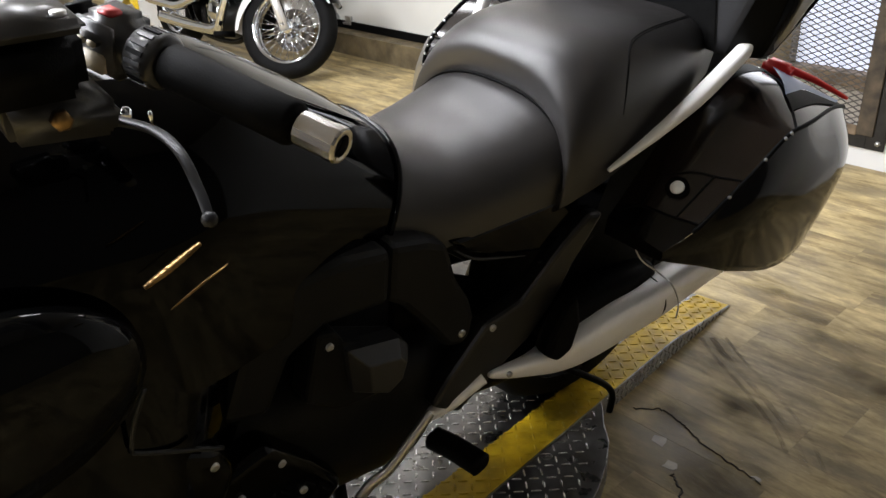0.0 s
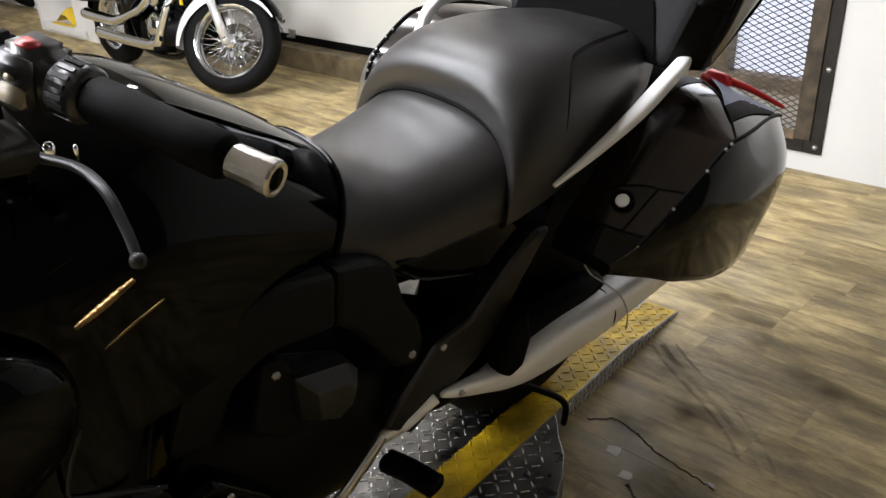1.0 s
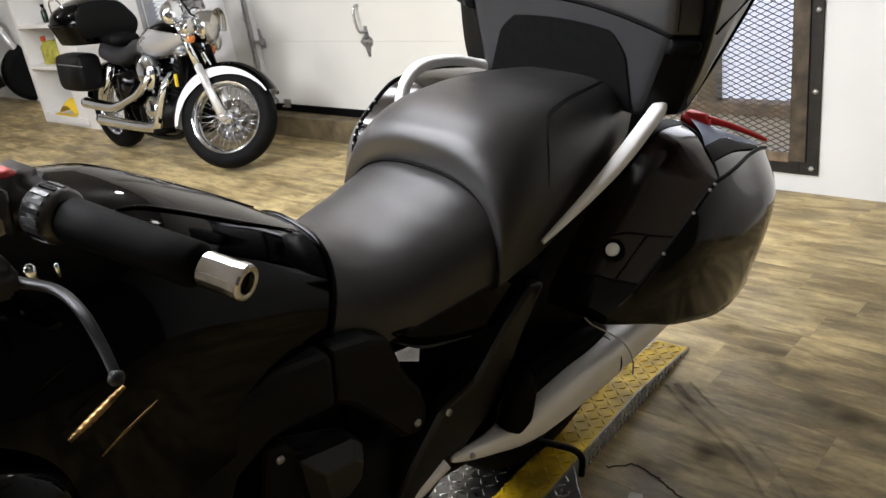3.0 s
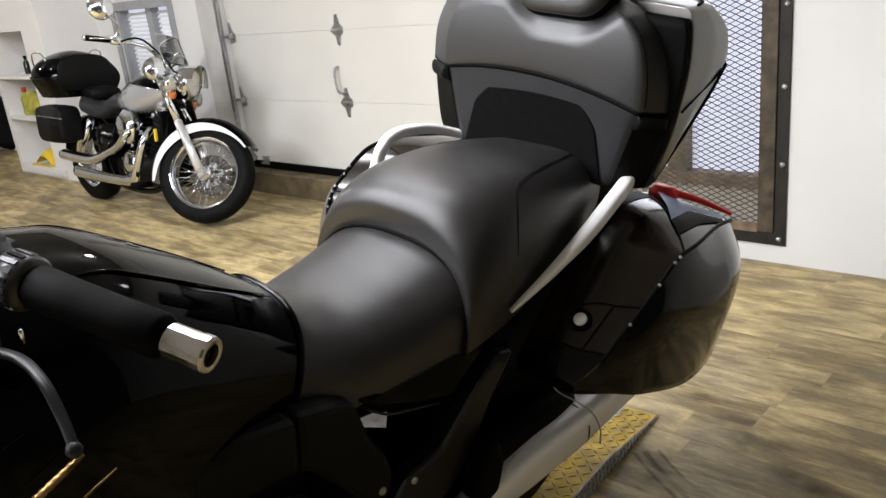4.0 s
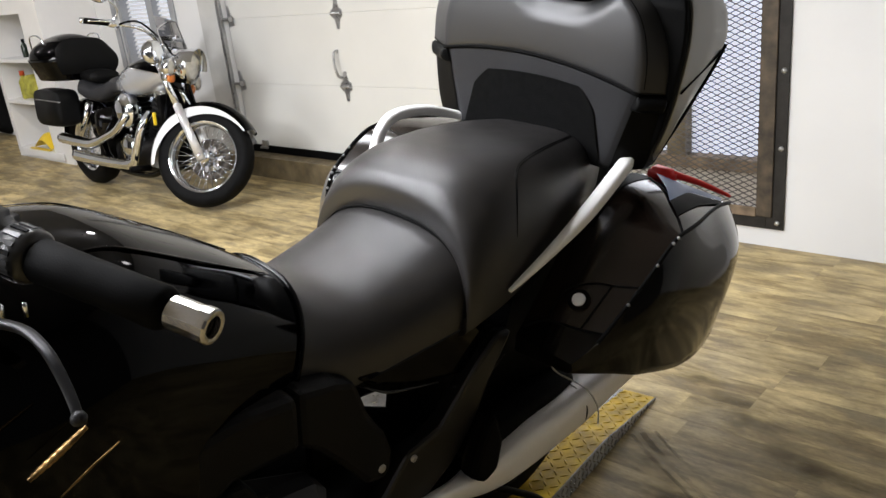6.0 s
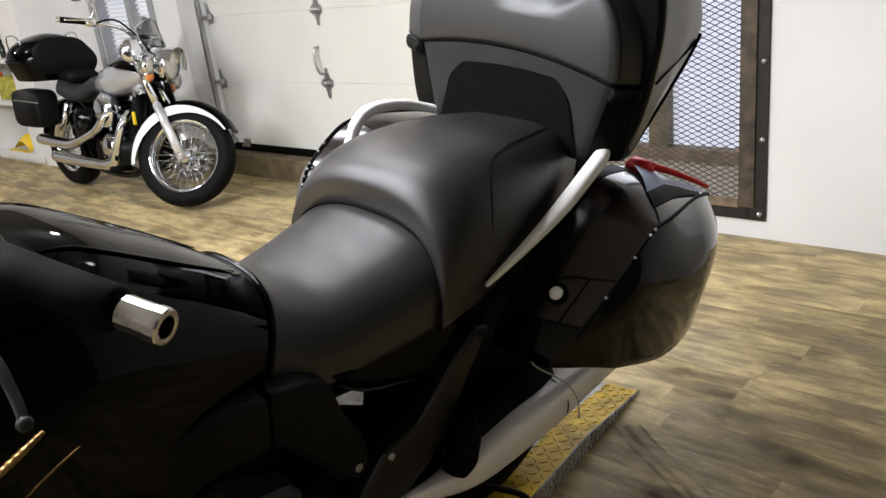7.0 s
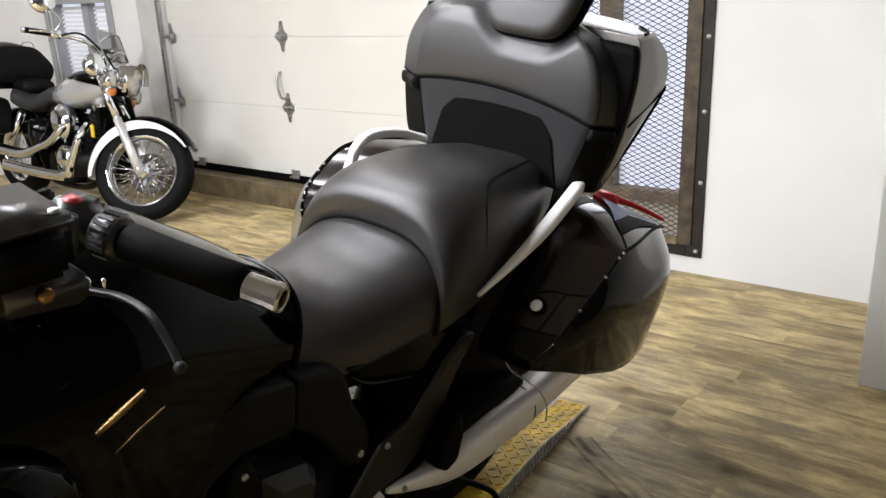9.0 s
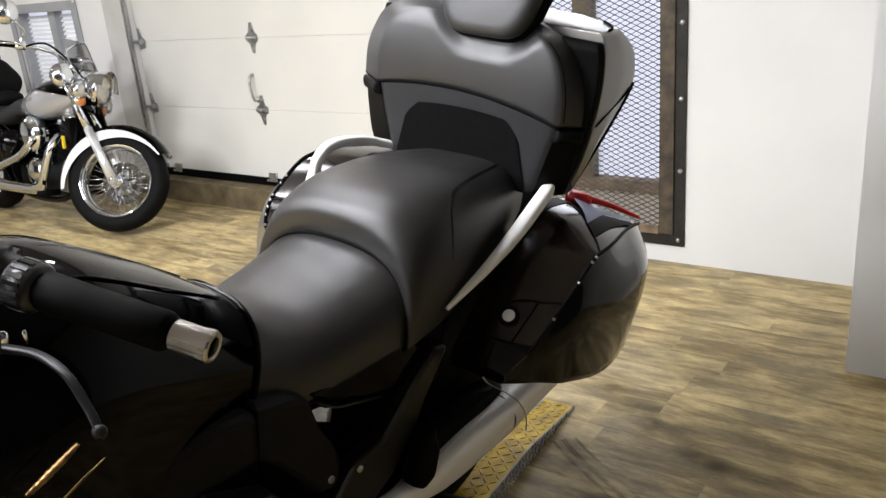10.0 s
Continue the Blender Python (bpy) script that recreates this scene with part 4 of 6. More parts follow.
def case_curves():
    """Lines along the pannier, each giving (x, z) at y."""
    top = (spline([(1.45, 0.22), (1.6, 0.20), (1.79, 0.172), (2.016, 0.162), (2.22, 0.16)]), spline([(1.45, 0.688), (1.5, 0.728), (1.6, 0.812), (1.70, 0.880), (1.79, 0.907), (1.9, 0.888), (2.016, 0.850), (2.22, 0.765)]))
    slope = (spline([(1.45, 0.28), (1.6, 0.285), (1.79, 0.28), (2.016, 0.235), (2.22, 0.205)]), spline([(1.45, 0.687), (1.5, 0.730), (1.6, 0.811), (1.70, 0.880), (1.79, 0.904), (1.9, 0.884), (2.016, 0.842), (2.22, 0.758)]))
    edge = (spline([(1.45, 0.350), (1.514, 0.374), (1.735, 0.386), (1.95, 0.345), (2.168, 0.287), (2.22, 0.26)]), spline([(1.45, 0.685), (1.514, 0.732), (1.62, 0.805), (1.735, 0.873), (1.95, 0.845), (2.168, 0.776), (2.22, 0.745)]))
    bulge = (spline([(1.45, 0.352), (1.52, 0.385), (1.7, 0.415), (1.95, 0.402), (2.168, 0.33), (2.22, 0.285)]), spline([(1.45, 0.675), (1.52, 0.690), (1.7, 0.735), (1.95, 0.72), (2.168, 0.69), (2.22, 0.685)]))
    low = (spline([(1.45, 0.345), (1.52, 0.376), (1.64, 0.396), (1.87, 0.388), (2.02, 0.365), (2.168, 0.315), (2.22, 0.28)]), spline([(1.45, 0.665), (1.52, 0.645), (1.64, 0.592), (1.87, 0.508), (2.02, 0.492), (2.168, 0.585), (2.22, 0.645)]))
    base = (spline([(1.45, 0.22), (2.22, 0.19)]), spline([(1.45, 0.655), (1.52, 0.625), (1.64, 0.575), (1.87, 0.488), (2.02, 0.470), (2.168, 0.565), (2.22, 0.63)]))
    return top, slope, edge, bulge, low, base


CASE = case_curves()


def case_point(y, k, off=0.0):
    """A point of the pannier's shell: k runs from 0 (top, inside) over 2 (lid edge) to 5 (bottom, inside)."""
    i = min(4, int(k))
    t = k - i
    q = [Vector((c[0](y), c[1](y))) for c in CASE]
    a, b, c, d = q[max(i - 1, 0)], q[i], q[i + 1], q[min(i + 2, 5)]
    if i == 1:
        d = c + (c - b) * 0.5
    if i == 2:
        a = b - (c - b) * 0.5
    if i == 3:
        d = c + (c - b) * 0.6
    if i == 4:
        a = b - (c - b) * 0.3
    p = 0.5 * ((2 * b) + (c - a) * t + (2 * a - 5 * b + 4 * c - d) * t * t + (3 * b - a - 3 * c + d) * t**3)
    if off:
        e = 1e-3
        p2 = case_point(y, min(5, k + e)) - case_point(y, max(0, k - e))
        p3 = case_point(min(2.22, y + e), k) - case_point(max(1.45, y - e), k)
        n = p2.cross(p3).normalized()
        if n.dot(Vector((1, 0, 0.4))) < 0:
            n = -n
        return Vector((p.x, y, p.y)) + n * off
    return Vector((p.x, y, p.y))


def case_patch(y0, y1, k0, k1, nu, nv, off=0.0, y_of=None):
    return grid_bm(lambda u, v: case_point(y_of(u, v) if y_of else y0 + (y1 - y0) * u, (k0(u) if callable(k0) else k0) + ((k1(u) if callable(k1) else k1) - (k0(u) if callable(k0) else k0)) * v, off), nu, nv)


def lathe_to2(c, r):
    return lathe_bm([(-r, 0.0), (-r * 0.7, r * 0.7), (0, r), (r * 0.7, r * 0.7), (r, 0.0)], "x", 8, None, c)


def panniers():
    low = spline([(0, 1.478), (0.2, 1.483), (0.7, 1.491), (1.42, 1.502), (2.0, 1.517)])
    box = part("pannier", grid_bm(lambda u, v: case_point(low(2 * v) + (2.215 - low(2 * v)) * u, 2 * v), 48, 18), M_PANEL, bike, "gloss black pannier with silver lock and red tail lens", local=None)
    part("front_cap", grid_bm(lambda u, v: case_point(1.452 + (low(2 * v) - 1.452) * u, 2 * v), 6, 18), M_GLOSSB, box, "black front cap")
    part("lid", case_patch(1.452, 2.215, 2.03, 5, 48, 26), M_GLOSSB, box, "gloss black pannier lid")
    back = bmesh.new()
    ring = [back.verts.new(case_point(2.215, 5 * i / 24)) for i in range(25)]
    back.faces.new(ring)
    part("rear_face", back, M_GLOSSB, box)
    front = bmesh.new()
    front.faces.new([front.verts.new(case_point(1.452, 5 * i / 24)) for i in range(25)])
    part("front_face", front, M_GLOSSB, box)
    seal = [case_point(1.50 + 0.69 * i / 40, 2.0, 0.001) for i in range(41)]
    part("lid_seal", tube_bm(seal, 0.0045, 6, smooth_path=False), M_SEAL, box, "black lid seal")
    # small steel dots spaced along the lid seal
    for yy in (1.575, 1.655, 1.70, 1.715):
        part("seal_dot", lathe_to2(case_point(yy, 2.0, 0.005), 0.0035), M_STEEL, box)
    # lens group at the tail: its own upright seam, a clear lens and a red strip
    seam = [case_point(1.735 + 0.20 * i / 12, 2.0 - 1.7 * i / 12, 0.001) for i in range(13)]
    part("lens_seam", tube_bm(seam, 0.0020, 6, smooth_path=False), M_SEAL, box)
    lens_y, lens_k = spline([(0, 1.808), (0.5, 1.955), (1, 2.08)]), spline([(0, 1.30), (0.5, 1.32), (1, 1.84)])
    shade_y, shade_k = spline([(0, 1.776), (0.5, 1.885), (1, 2.035)]), spline([(0, 1.62), (0.5, 1.68), (1, 2.0)])

    def clear(u, v):
        y, k = 1.940 + 0.17 * u, 0.5 + 1.3 * u
        return case_point(y + (lens_y(u) - y) * v, k + (lens_k(u) - k) * v, 0.003 + 0.010 * (1 - v) * (1 - 0.5 * u))

    part("clear_lens", grid_bm(clear, 14, 10), M_CLEAR, box, "clear tail lens, blue window reflection put into its colour")
    part("lens_shade", grid_bm(lambda u, v: case_point(lens_y(u) + (shade_y(u) - lens_y(u)) * v, lens_k(u) + (shade_k(u) - lens_k(u)) * v, 0.0028 + 0.001 * math.sin(math.pi * v)), 14, 6), M_SEAL, box, "black lens shade")
    block = box_bm(0.170, 0.232, 1.955, 1.996, 0.853, 0.892)
    bmesh.ops.bevel(block, geom=block.edges[:], offset=0.009, segments=3, affect="EDGES")
    part("red_lens", block, M_RED, box, "red tail lens")
    part("red_lens", tube_bm([(0.222, 1.985, 0.880), (0.262, 2.038, 0.858), (0.314, 2.098, 0.824)], spline([(0, 0.009), (0.6, 0.0065), (1, 0.004)]), 10, 6), M_RED, box, "red tail reflector strip")
    # black patch added to blot out a pale reflection on the top
    part("reflection_mask", case_patch(1.66, 1.93, 0.02, 0.5, 16, 8, 0.0015), M_SEAL, box, "matt black patch added to hide the pannier top's reflection")
    # lock panel
    pl = [case_point(1.490, 0.72, 0.001), case_point(1.530, 0.68, 0.001), case_point(1.552, 0.78, 0.001), case_point(1.576, 1.2, 0.001), case_point(1.590, 1.55, 0.001), case_point(1.610, 1.98, 0.001)]
    part("lock_panel_seam", tube_bm(pl, 0.0020, 6, 6), M_SEAL, box)
    pl = [case_point(1.588, 1.50, 0.001), case_point(1.502, 1.50, 0.001)]
    part("lock_panel_seam", tube_bm(pl, 0.0020, 6), M_SEAL, box)
    pl = [case_point(1.47, 0.2, 0.001), case_point(1.492, 0.70, 0.001), case_point(1.502, 1.42, 0.001), case_point(1.517, 2.0, 0.001)]
    part("panel_lower_seam", tube_bm(pl, 0.0025, 6, 6), M_SEAL, box)
    c = case_point(1.541, 1.13, 0.002)
    n = (case_point(1.541, 1.13, 0.01) - c).normalized()
    turn = n.to_track_quat("Z", "Y").to_matrix().to_4x4()
    lk = lathe_bm([(0, 0.022), (0.003, 0.022), (0.004, 0.018), (0.002, 0.015), (0.002, 0.0)], "z", 28)
    lk.transform(Matrix.Translation(c) @ turn)
    part("lock_surround", lk, M_MATTE, box, "black lock surround")
    lf = lathe_bm([(0.002, 0.0135), (0.0055, 0.0130), (0.006, 0.0120), (0.006, 0.0)], "z", 28)
    lf.transform(Matrix.Translation(c) @ turn)
    part("lock_face", lf, M_LOCK, box, "lock face, its reflection painted plain white")


def far_pannier():
    """The other pannier: its lid edge curls over the front, and a flat panel slopes in towards the seat."""
    edge = path_points([(-0.31, 1.53, 0.56), (-0.335, 1.485, 0.66), (-0.352, 1.463, 0.755), (-0.358, 1.459, 0.797), (-0.36, 1.476, 0.840), (-0.36, 1.503, 0.869), (-0.36, 1.563, 0.913), (-0.358, 1.615, 0.930), (-0.352, 1.72, 0.930), (-0.33, 1.93, 0.885), (-0.28, 2.16, 0.79)], 6)
    n = len(edge) - 1

    def at(u):
        i = min(int(u * n), n - 1)
        return edge[i].lerp(edge[i + 1], u * n - i)

    def inner(u, v):
        e = at(u)
        q = Vector((-0.16, e.y + 0.075 * (1 - u), e.z - 0.015 - 0.10 * (1 - u) ** 3))
        p = e.lerp(q, v)
        return p + Vector((0, 0, 0.012 * math.sin(math.pi * v)))

    def outer(u, v):
        e = at(u)
        a = 0.5 * math.pi * v
        out = 0.075 * math.sin(a) * (1 - 0.7 * v) + 0.03 * v
        return Vector((e.x - out, e.y + 0.02 * v, e.z + (0.50 - e.z) * (1 - math.cos(a))))

    box = part("pannier", grid_bm(inner, 60, 12), M_PANEL, bike, "gloss black pannier with black lid seal")
    # given the grey shell paint to stand for the door's pale reflection
    part("lid", grid_bm(outer, 60, 16), M_SHELL, box, "gloss black pannier lid")
    rim = [at(0.02 + 0.96 * i / 60) + Vector((-0.001, 0, 0.001)) for i in range(61)]
    part("lid_seal", tube_bm(rim, 0.0045, 6, smooth_path=False), M_SEAL, box, "black lid seal")
    # steel dots drawn for the highlights along the lid edge
    for u in (0.27, 0.33, 0.37, 0.41, 0.45, 0.52, 0.55):
        part("seal_dot", lathe_to2(at(u) + Vector((0.002, -0.003, 0.004)), 0.0032), M_STEEL, box)
    for line in ([inner(0.42, 0.0), inner(0.43, 0.18), inner(0.425, 0.26)], [inner(0.70, 0.05), inner(0.66, 0.5), inner(0.64, 0.9)]):
        part("panel_seam", tube_bm([p + Vector((0, 0, 0.001)) for p in line], 0.0018, 6), M_SEAL, box)


def top_case():
    CX = -0.020

    def shift(y):
        """The case stands a little askew: its front face lies further to the side than its back."""
        return 0.018 * min(1.0, max(0.0, (1.785 - y) / 0.05))

    def seam_z(x):
        return 1.149 - 0.030 * (x / 0.25) ** 2

    def smooth(a, b, t):
        t = min(1.0, max(0.0, (t - a) / (b - a)))
        return t * t * (3 - 2 * t)

    def plan(u, t, off=0.0):
        """The tray's outline from the front middle (t 0) over the chamfer to the back corner (t 1)."""
        w, wf = 0.264 + 0.036 * u**0.5 + off, 0.203 + 0.047 * u + off
        y0, ych = 1.738 - 0.006 * u - off, 1.786 - off
        k = [(0.0, y0), (wf * 0.5, y0), (wf - 0.012, y0), (wf, y0 + 0.005), (w - 0.008, ych - 0.006), (w, ych + 0.004), (w, 1.80), (w, 1.83), (0.0, 1.83)]
        h = t * (len(k) - 1)
        i = min(int(h), len(k) - 2)
        f = h - i
        return tuple(k[i][j] + (k[i + 1][j] - k[i][j]) * f for j in (0, 1))

    def tray_at(u, t, off=0.0, s=1):
        x, y = plan(u, t, off)
        return (CX + shift(y) + s * x - (0.020 * smooth(1.735, 1.785, y) * smooth(0.0, 0.2, x) if s < 0 else 0.0), y, 0.950 + (seam_z(min(x, 0.26)) - 0.950) * u)

    box = part("top_case", grid_bm(lambda u, v: tray_at(u, 2 * min(v, 1 - v), 0.0, 1 if v <= 0.5 else -1), 18, 96, True, True), M_LEATHER2, bike, "large black top case with padded backrest and headrest")

    # painted shell behind the pad: a flat side, tapering forwards at the bottom
    Z0, Z1 = 0.945, 1.300
    half = spline([(0.945, 0.258), (1.0, 0.284), (1.05, 0.299), (1.12, 0.311), (1.21, 0.318), (1.27, 0.313), (1.30, 0.303)])
    rear = spline([(0.945, 1.825), (1.0, 1.83), (1.04, 1.845), (1.10, 1.885), (1.175, 1.944), (1.21, 1.960), (1.25, 1.952), (1.28, 1.930), (1.30, 1.905)])

    def shell(u, v):
        top = max(0.0, (u - 0.93) / 0.07)
        z = Z0 + (Z1 - Z0) * min(1.0, u / 0.93) + 0.010 * math.sin(top * math.pi / 2)
        h, r = half(z) - 0.016 * (1 - math.cos(top * math.pi / 2)), rear(z) - 0.012 * top
        k = [(0.0, 1.802), (h - 0.012, 1.802), (h - 0.0005, 1.802), (h, 1.804), (h + 0.003, (1.81 + r) / 2), (h, r - 0.012), (h - 0.008, r), (h - 0.03, r + 0.022), (h * 0.55, r + 0.085), (0.0, r + 0.105)]
        g = 2 * min(v, 1 - v) * (len(k) - 1)
        i = min(int(g), len(k) - 2)
        f = g - i
        x, y = (k[i][j] + (k[i + 1][j] - k[i][j]) * f for j in (0, 1))
        return (CX + 0.006 + (x if v <= 0.5 else -0.90 * x), y, z)

    part("shell", grid_bm(shell, 32, 108, True, True), M_SHELL, box, "gloss dark painted top case shell")
    for s in (1, -1):
        split = [(CX + 0.006 + (half(z) + 0.0022) * (1 if s > 0 else -0.90), y, z) for y, z in ((1.806, 1.117), (1.85, 1.140), (1.90, 1.163), (1.935, 1.182))]
        part("lid_seam", tube_bm(split, 0.0022, 6), M_SEAL, box, "black seam between lid and base")
        part("shell_bumper", tube_bm([(CX + 0.006 + (half(z) - 0.004) * (1 if s > 0 else -0.90), rear(z) + 0.003, z) for z in (0.96, 1.00, 1.05, 1.10, 1.15, 1.19)], 0.005, 8), M_SEAL, box, "black edge of the case base")
    part("shell_top_edge", tube_bm([(CX + 0.30, 1.84, 1.3115), (CX + 0.285, 1.885, 1.3115), (CX + 0.24, 1.935, 1.3115)], 0.003, 6), M_SEAL, box, "black seam on the lid top")
    part("shell_gap", grid_bm(lambda u, v: (lambda q: (q[0] + CX + 0.006, 1.791 + q[1], 0.955 + 0.337 * u))((lambda p: (p[0] if p[0] > 0 else 0.88 * p[0], p[1]))(loop_point(half(0.955 + 0.337 * u) - 0.004, 0.0105, 14, v))), 16, 48, True, True), M_SEAL, box, "black gap between pad and shell")

    # padded backrest: flat front, crisp fold, broad flat chamfer round to the sides
    front = [(0.250, None), (0.250, 1.165), (0.244, 1.205), (0.232, 1.242), (0.210, 1.272), (0.178, 1.294), (0.130, 1.306), (0.06, 1.309), (0.0, 1.309)]
    outer = [(0.300, None), (0.298, 1.165), (0.289, 1.205), (0.270, 1.243), (0.246, 1.276), (0.206, 1.300), (0.150, 1.314), (0.07, 1.321), (0.0, 1.322)]

    def outline(tab, v):
        """v 0..0.6 along the arch, 0.6..1 back along the seam."""
        n = len(tab) - 1
        if v <= 0.6:
            h = v / 0.6 * 2 * n
            s = 1
            if h > n:
                h, s = 2 * n - h, -1
            P = [(x, z if z is not None else seam_z(min(x, 0.26))) for x, z in tab]
            i = min(int(h), n - 1)
            f = h - i
            a, b, c, d = (P[max(i - 1, 0)], P[i], P[i + 1], P[i + 2] if i + 2 <= n else (-P[n - 1][0], P[n - 1][1]))
            q = [0.5 * (2 * b[j] + (c[j] - a[j]) * f + (2 * a[j] - 5 * b[j] + 4 * c[j] - d[j]) * f * f + (3 * b[j] - a[j] - 3 * c[j] + d[j]) * f**3) for j in (0, 1)]
            return s * q[0], q[1]
        x = tab[0][0] * (-1 + 2 * (v - 0.6) / 0.4)
        return x, seam_z(x)

    rows = 34

    def face_y(x, z):
        y = 1.728 + 0.05 * (z - 1.15) + 0.12 * max(0.0, z - 1.27)
        # a hollow that opens upwards round the headrest, between two proud lobes
        w = 0.070 + 0.95 * max(0.0, z - 1.235)
        y += 0.024 * smooth(1.215, 1.285, z) * (1 - smooth(w - 0.035, w + 0.030, abs(x - 0.045)))
        y -= 0.006 * math.sin(math.pi * min(1.0, max(0.0, (z - 1.12) / 0.19)))
        return y

    def rest(u, v):
        k = u * rows
        fx, fz = outline(front, v)
        ox, oz = outline(outer, v)
        ox -= 0.020 * smooth(0.0, 0.2, -ox)
        if k <= 18:
            s = k / 18
            x, z = fx * s, 1.215 + (fz - 1.215) * s
            return (x + CX + 0.018, face_y(x, z) + 0.004 * s**12, z)
        f = min(1.0, (k - 18) / 10)
        yf = face_y(fx, fz) + 0.004
        x, z = fx + (ox - fx) * f, fz + (oz - fz) * f
        y = yf + (1.782 - yf) * f**1.15
        if k > 28:
            y += 0.022 * (k - 28) / 6
            x *= 1 - 0.04 * ((k - 28) / 6) ** 2
        return (x + CX + shift(y), y, z)

    part("backrest_pad", grid_bm(rest, rows, 140, True), M_PAD, box, "smooth matt black backrest pad")
    welt = [Vector(rest(19 / rows, 0.6 + 0.4 * i / 40)) + Vector((0, -0.002, -0.002)) for i in range(41)]
    part("pad_welt", tube_bm(welt, 0.0045, 6, smooth_path=False), M_SEAL, box, "dark seam under the pad")
    for s in (1, -1):
        low = [tray_at(0.995, 0.36 + 0.02 * i, 0.0015, s) for i in range(16)]
        part("pad_welt", tube_bm(low, 0.0035, 6, smooth_path=False), M_SEAL, box, "dark seam under the pad")
        fold = [Vector(rest(20 / rows, 0.01 + 0.16 * i / 14)) for i in range(15)]
        part("pad_seam", tube_bm([(CX + shift(p.y) + s * (p.x - CX - shift(p.y)), p.y, p.z) for p in fold], 0.0013, 5, smooth_path=False), M_SEAL, box, "stitched seam round the pad edge")

    def head(grow, dy):
        def fn(u, v):
            a = math.pi * (u - 0.5)
            c = math.cos(a) ** 0.22
            x, z = loop_point(0.128 + grow, 0.092 + grow, 5.5, v)
            x *= 1 - 0.30 * max(0.0, -z / 0.09 - 0.1) ** 1.2
            return (0.036 + x * c, 1.765 + dy + 0.028 * math.sin(a) + 0.22 * z * c, 1.364 + z * c + 0.03 * (x - 0.03) * max(0.0, -z / 0.09))

        return fn

    part("headrest_back", grid_bm(head(0.010, 0.014), 12, 64, True), M_SEAL, box, "black headrest plate")
    part("headrest", grid_bm(head(0.0, -0.004), 18, 72, True), M_PAD, box, "padded black headrest")

    def inset(u, v):
        hw = 0.186 - 0.036 * u - 0.030 * max(0.0, (u - 0.72) / 0.28) ** 1.6
        x = hw * (1 - 2 * v)
        return (x + CX + 0.016, 1.7335 - 0.004 * u, 0.952 + (0.1555 - 0.012 * (x / 0.15) ** 2 + 0.05 * x * u) * u)

    part("front_inset", grid_bm(inset, 28, 28), M_INSET, box, "black ribbed front inset")
    for s in (1, -1):
        strap = grid_bm(lambda u, v: tray_at(0.985 - 0.19 * v - 0.03 * u, 0.335 + 0.30 * u - 0.02 * v, 0.004 + 0.013 * (math.sin(math.pi * v) * math.sin(math.pi * min(1.0, u * 1.2))) ** 0.35, s), 18, 10)
        part("latch_strap", strap, M_CHEEK, box, "black latch strap")
        part("side_cheek", grid_bm(lambda u, v: tray_at(0.02 + 0.78 * u, 0.372 + 0.50 * v, 0.002, s), 10, 16), M_CHEEK, box, "black tray corner")


def muffler():
    pts = [(0.212, 1.195, 0.418), (0.212, 1.235, 0.405), (0.212, 1.306, 0.385), (0.210, 1.377, 0.374), (0.206, 1.449, 0.374), (0.202, 1.566, 0.378), (0.200, 1.696, 0.376), (0.200, 1.81, 0.382), (0.200, 1.90, 0.388), (0.199, 2.0, 0.394)]
    mf = part("muffler", tube_bm(pts, spline([(0, 0.005), (0.11, 0.012), (0.22, 0.020), (0.33, 0.033), (0.44, 0.045), (0.55, 0.051), (0.66, 0.050), (0.78, 0.045), (1, 0.040)]), 40, 8, flat=1.1, power=2.6), M_MUFFLER, bike, "long satin silver muffler")
    ring = lathe_bm([(-0.0015, 0.0520), (0.0015, 0.0520)], "y", 40)
    ring.transform(Matrix.Translation((0.200, 1.706, 0.3765)) @ pose(0, 0, 0, 4, 0, 0) @ Matrix.Diagonal((1, 1, 1.08, 1)))
    part("clamp_seam", ring, M_SEAL, mf, "dark seam ring")
    ring = lathe_bm([(-0.002, 0.0245), (0.002, 0.0245)], "y", 32)
    ring.transform(Matrix.Translation((0.212, 1.325, 0.381)) @ pose(0, 0, 0, -14, 0, 18))
    part("heat_shield_seam", ring, M_SEAL, mf, "dark shield seam")
    # black tube added so the muffler's upper side falls dark
    part("muffler_shade_tube", tube_bm([(0.175, 1.36, 0.43), (0.168, 1.46, 0.428), (0.165, 1.58, 0.426), (0.165, 1.72, 0.424)], spline([(0, 0.02), (0.3, 0.042), (0.7, 0.044), (1, 0.03)]), 20, 6, power=2.6), M_MATTE, mf, "black tube added for the shade on the muffler's upper side")
    part("muffler_bolt", lathe_bm([(0.214, 0.0065), (0.229, 0.0065), (0.230, 0.003), (0.227, 0.0)], "x", 6, None, (0.0, 1.237, 0.407)), M_STEEL, mf, "hex bolt")
    part("header_pipe", tube_bm([(0.205, 1.185, 0.412), (0.20, 1.15, 0.395), (0.195, 1.11, 0.375), (0.16, 1.06, 0.33)], 0.014, 14), M_MUFFLER, mf, "bright header pipe")


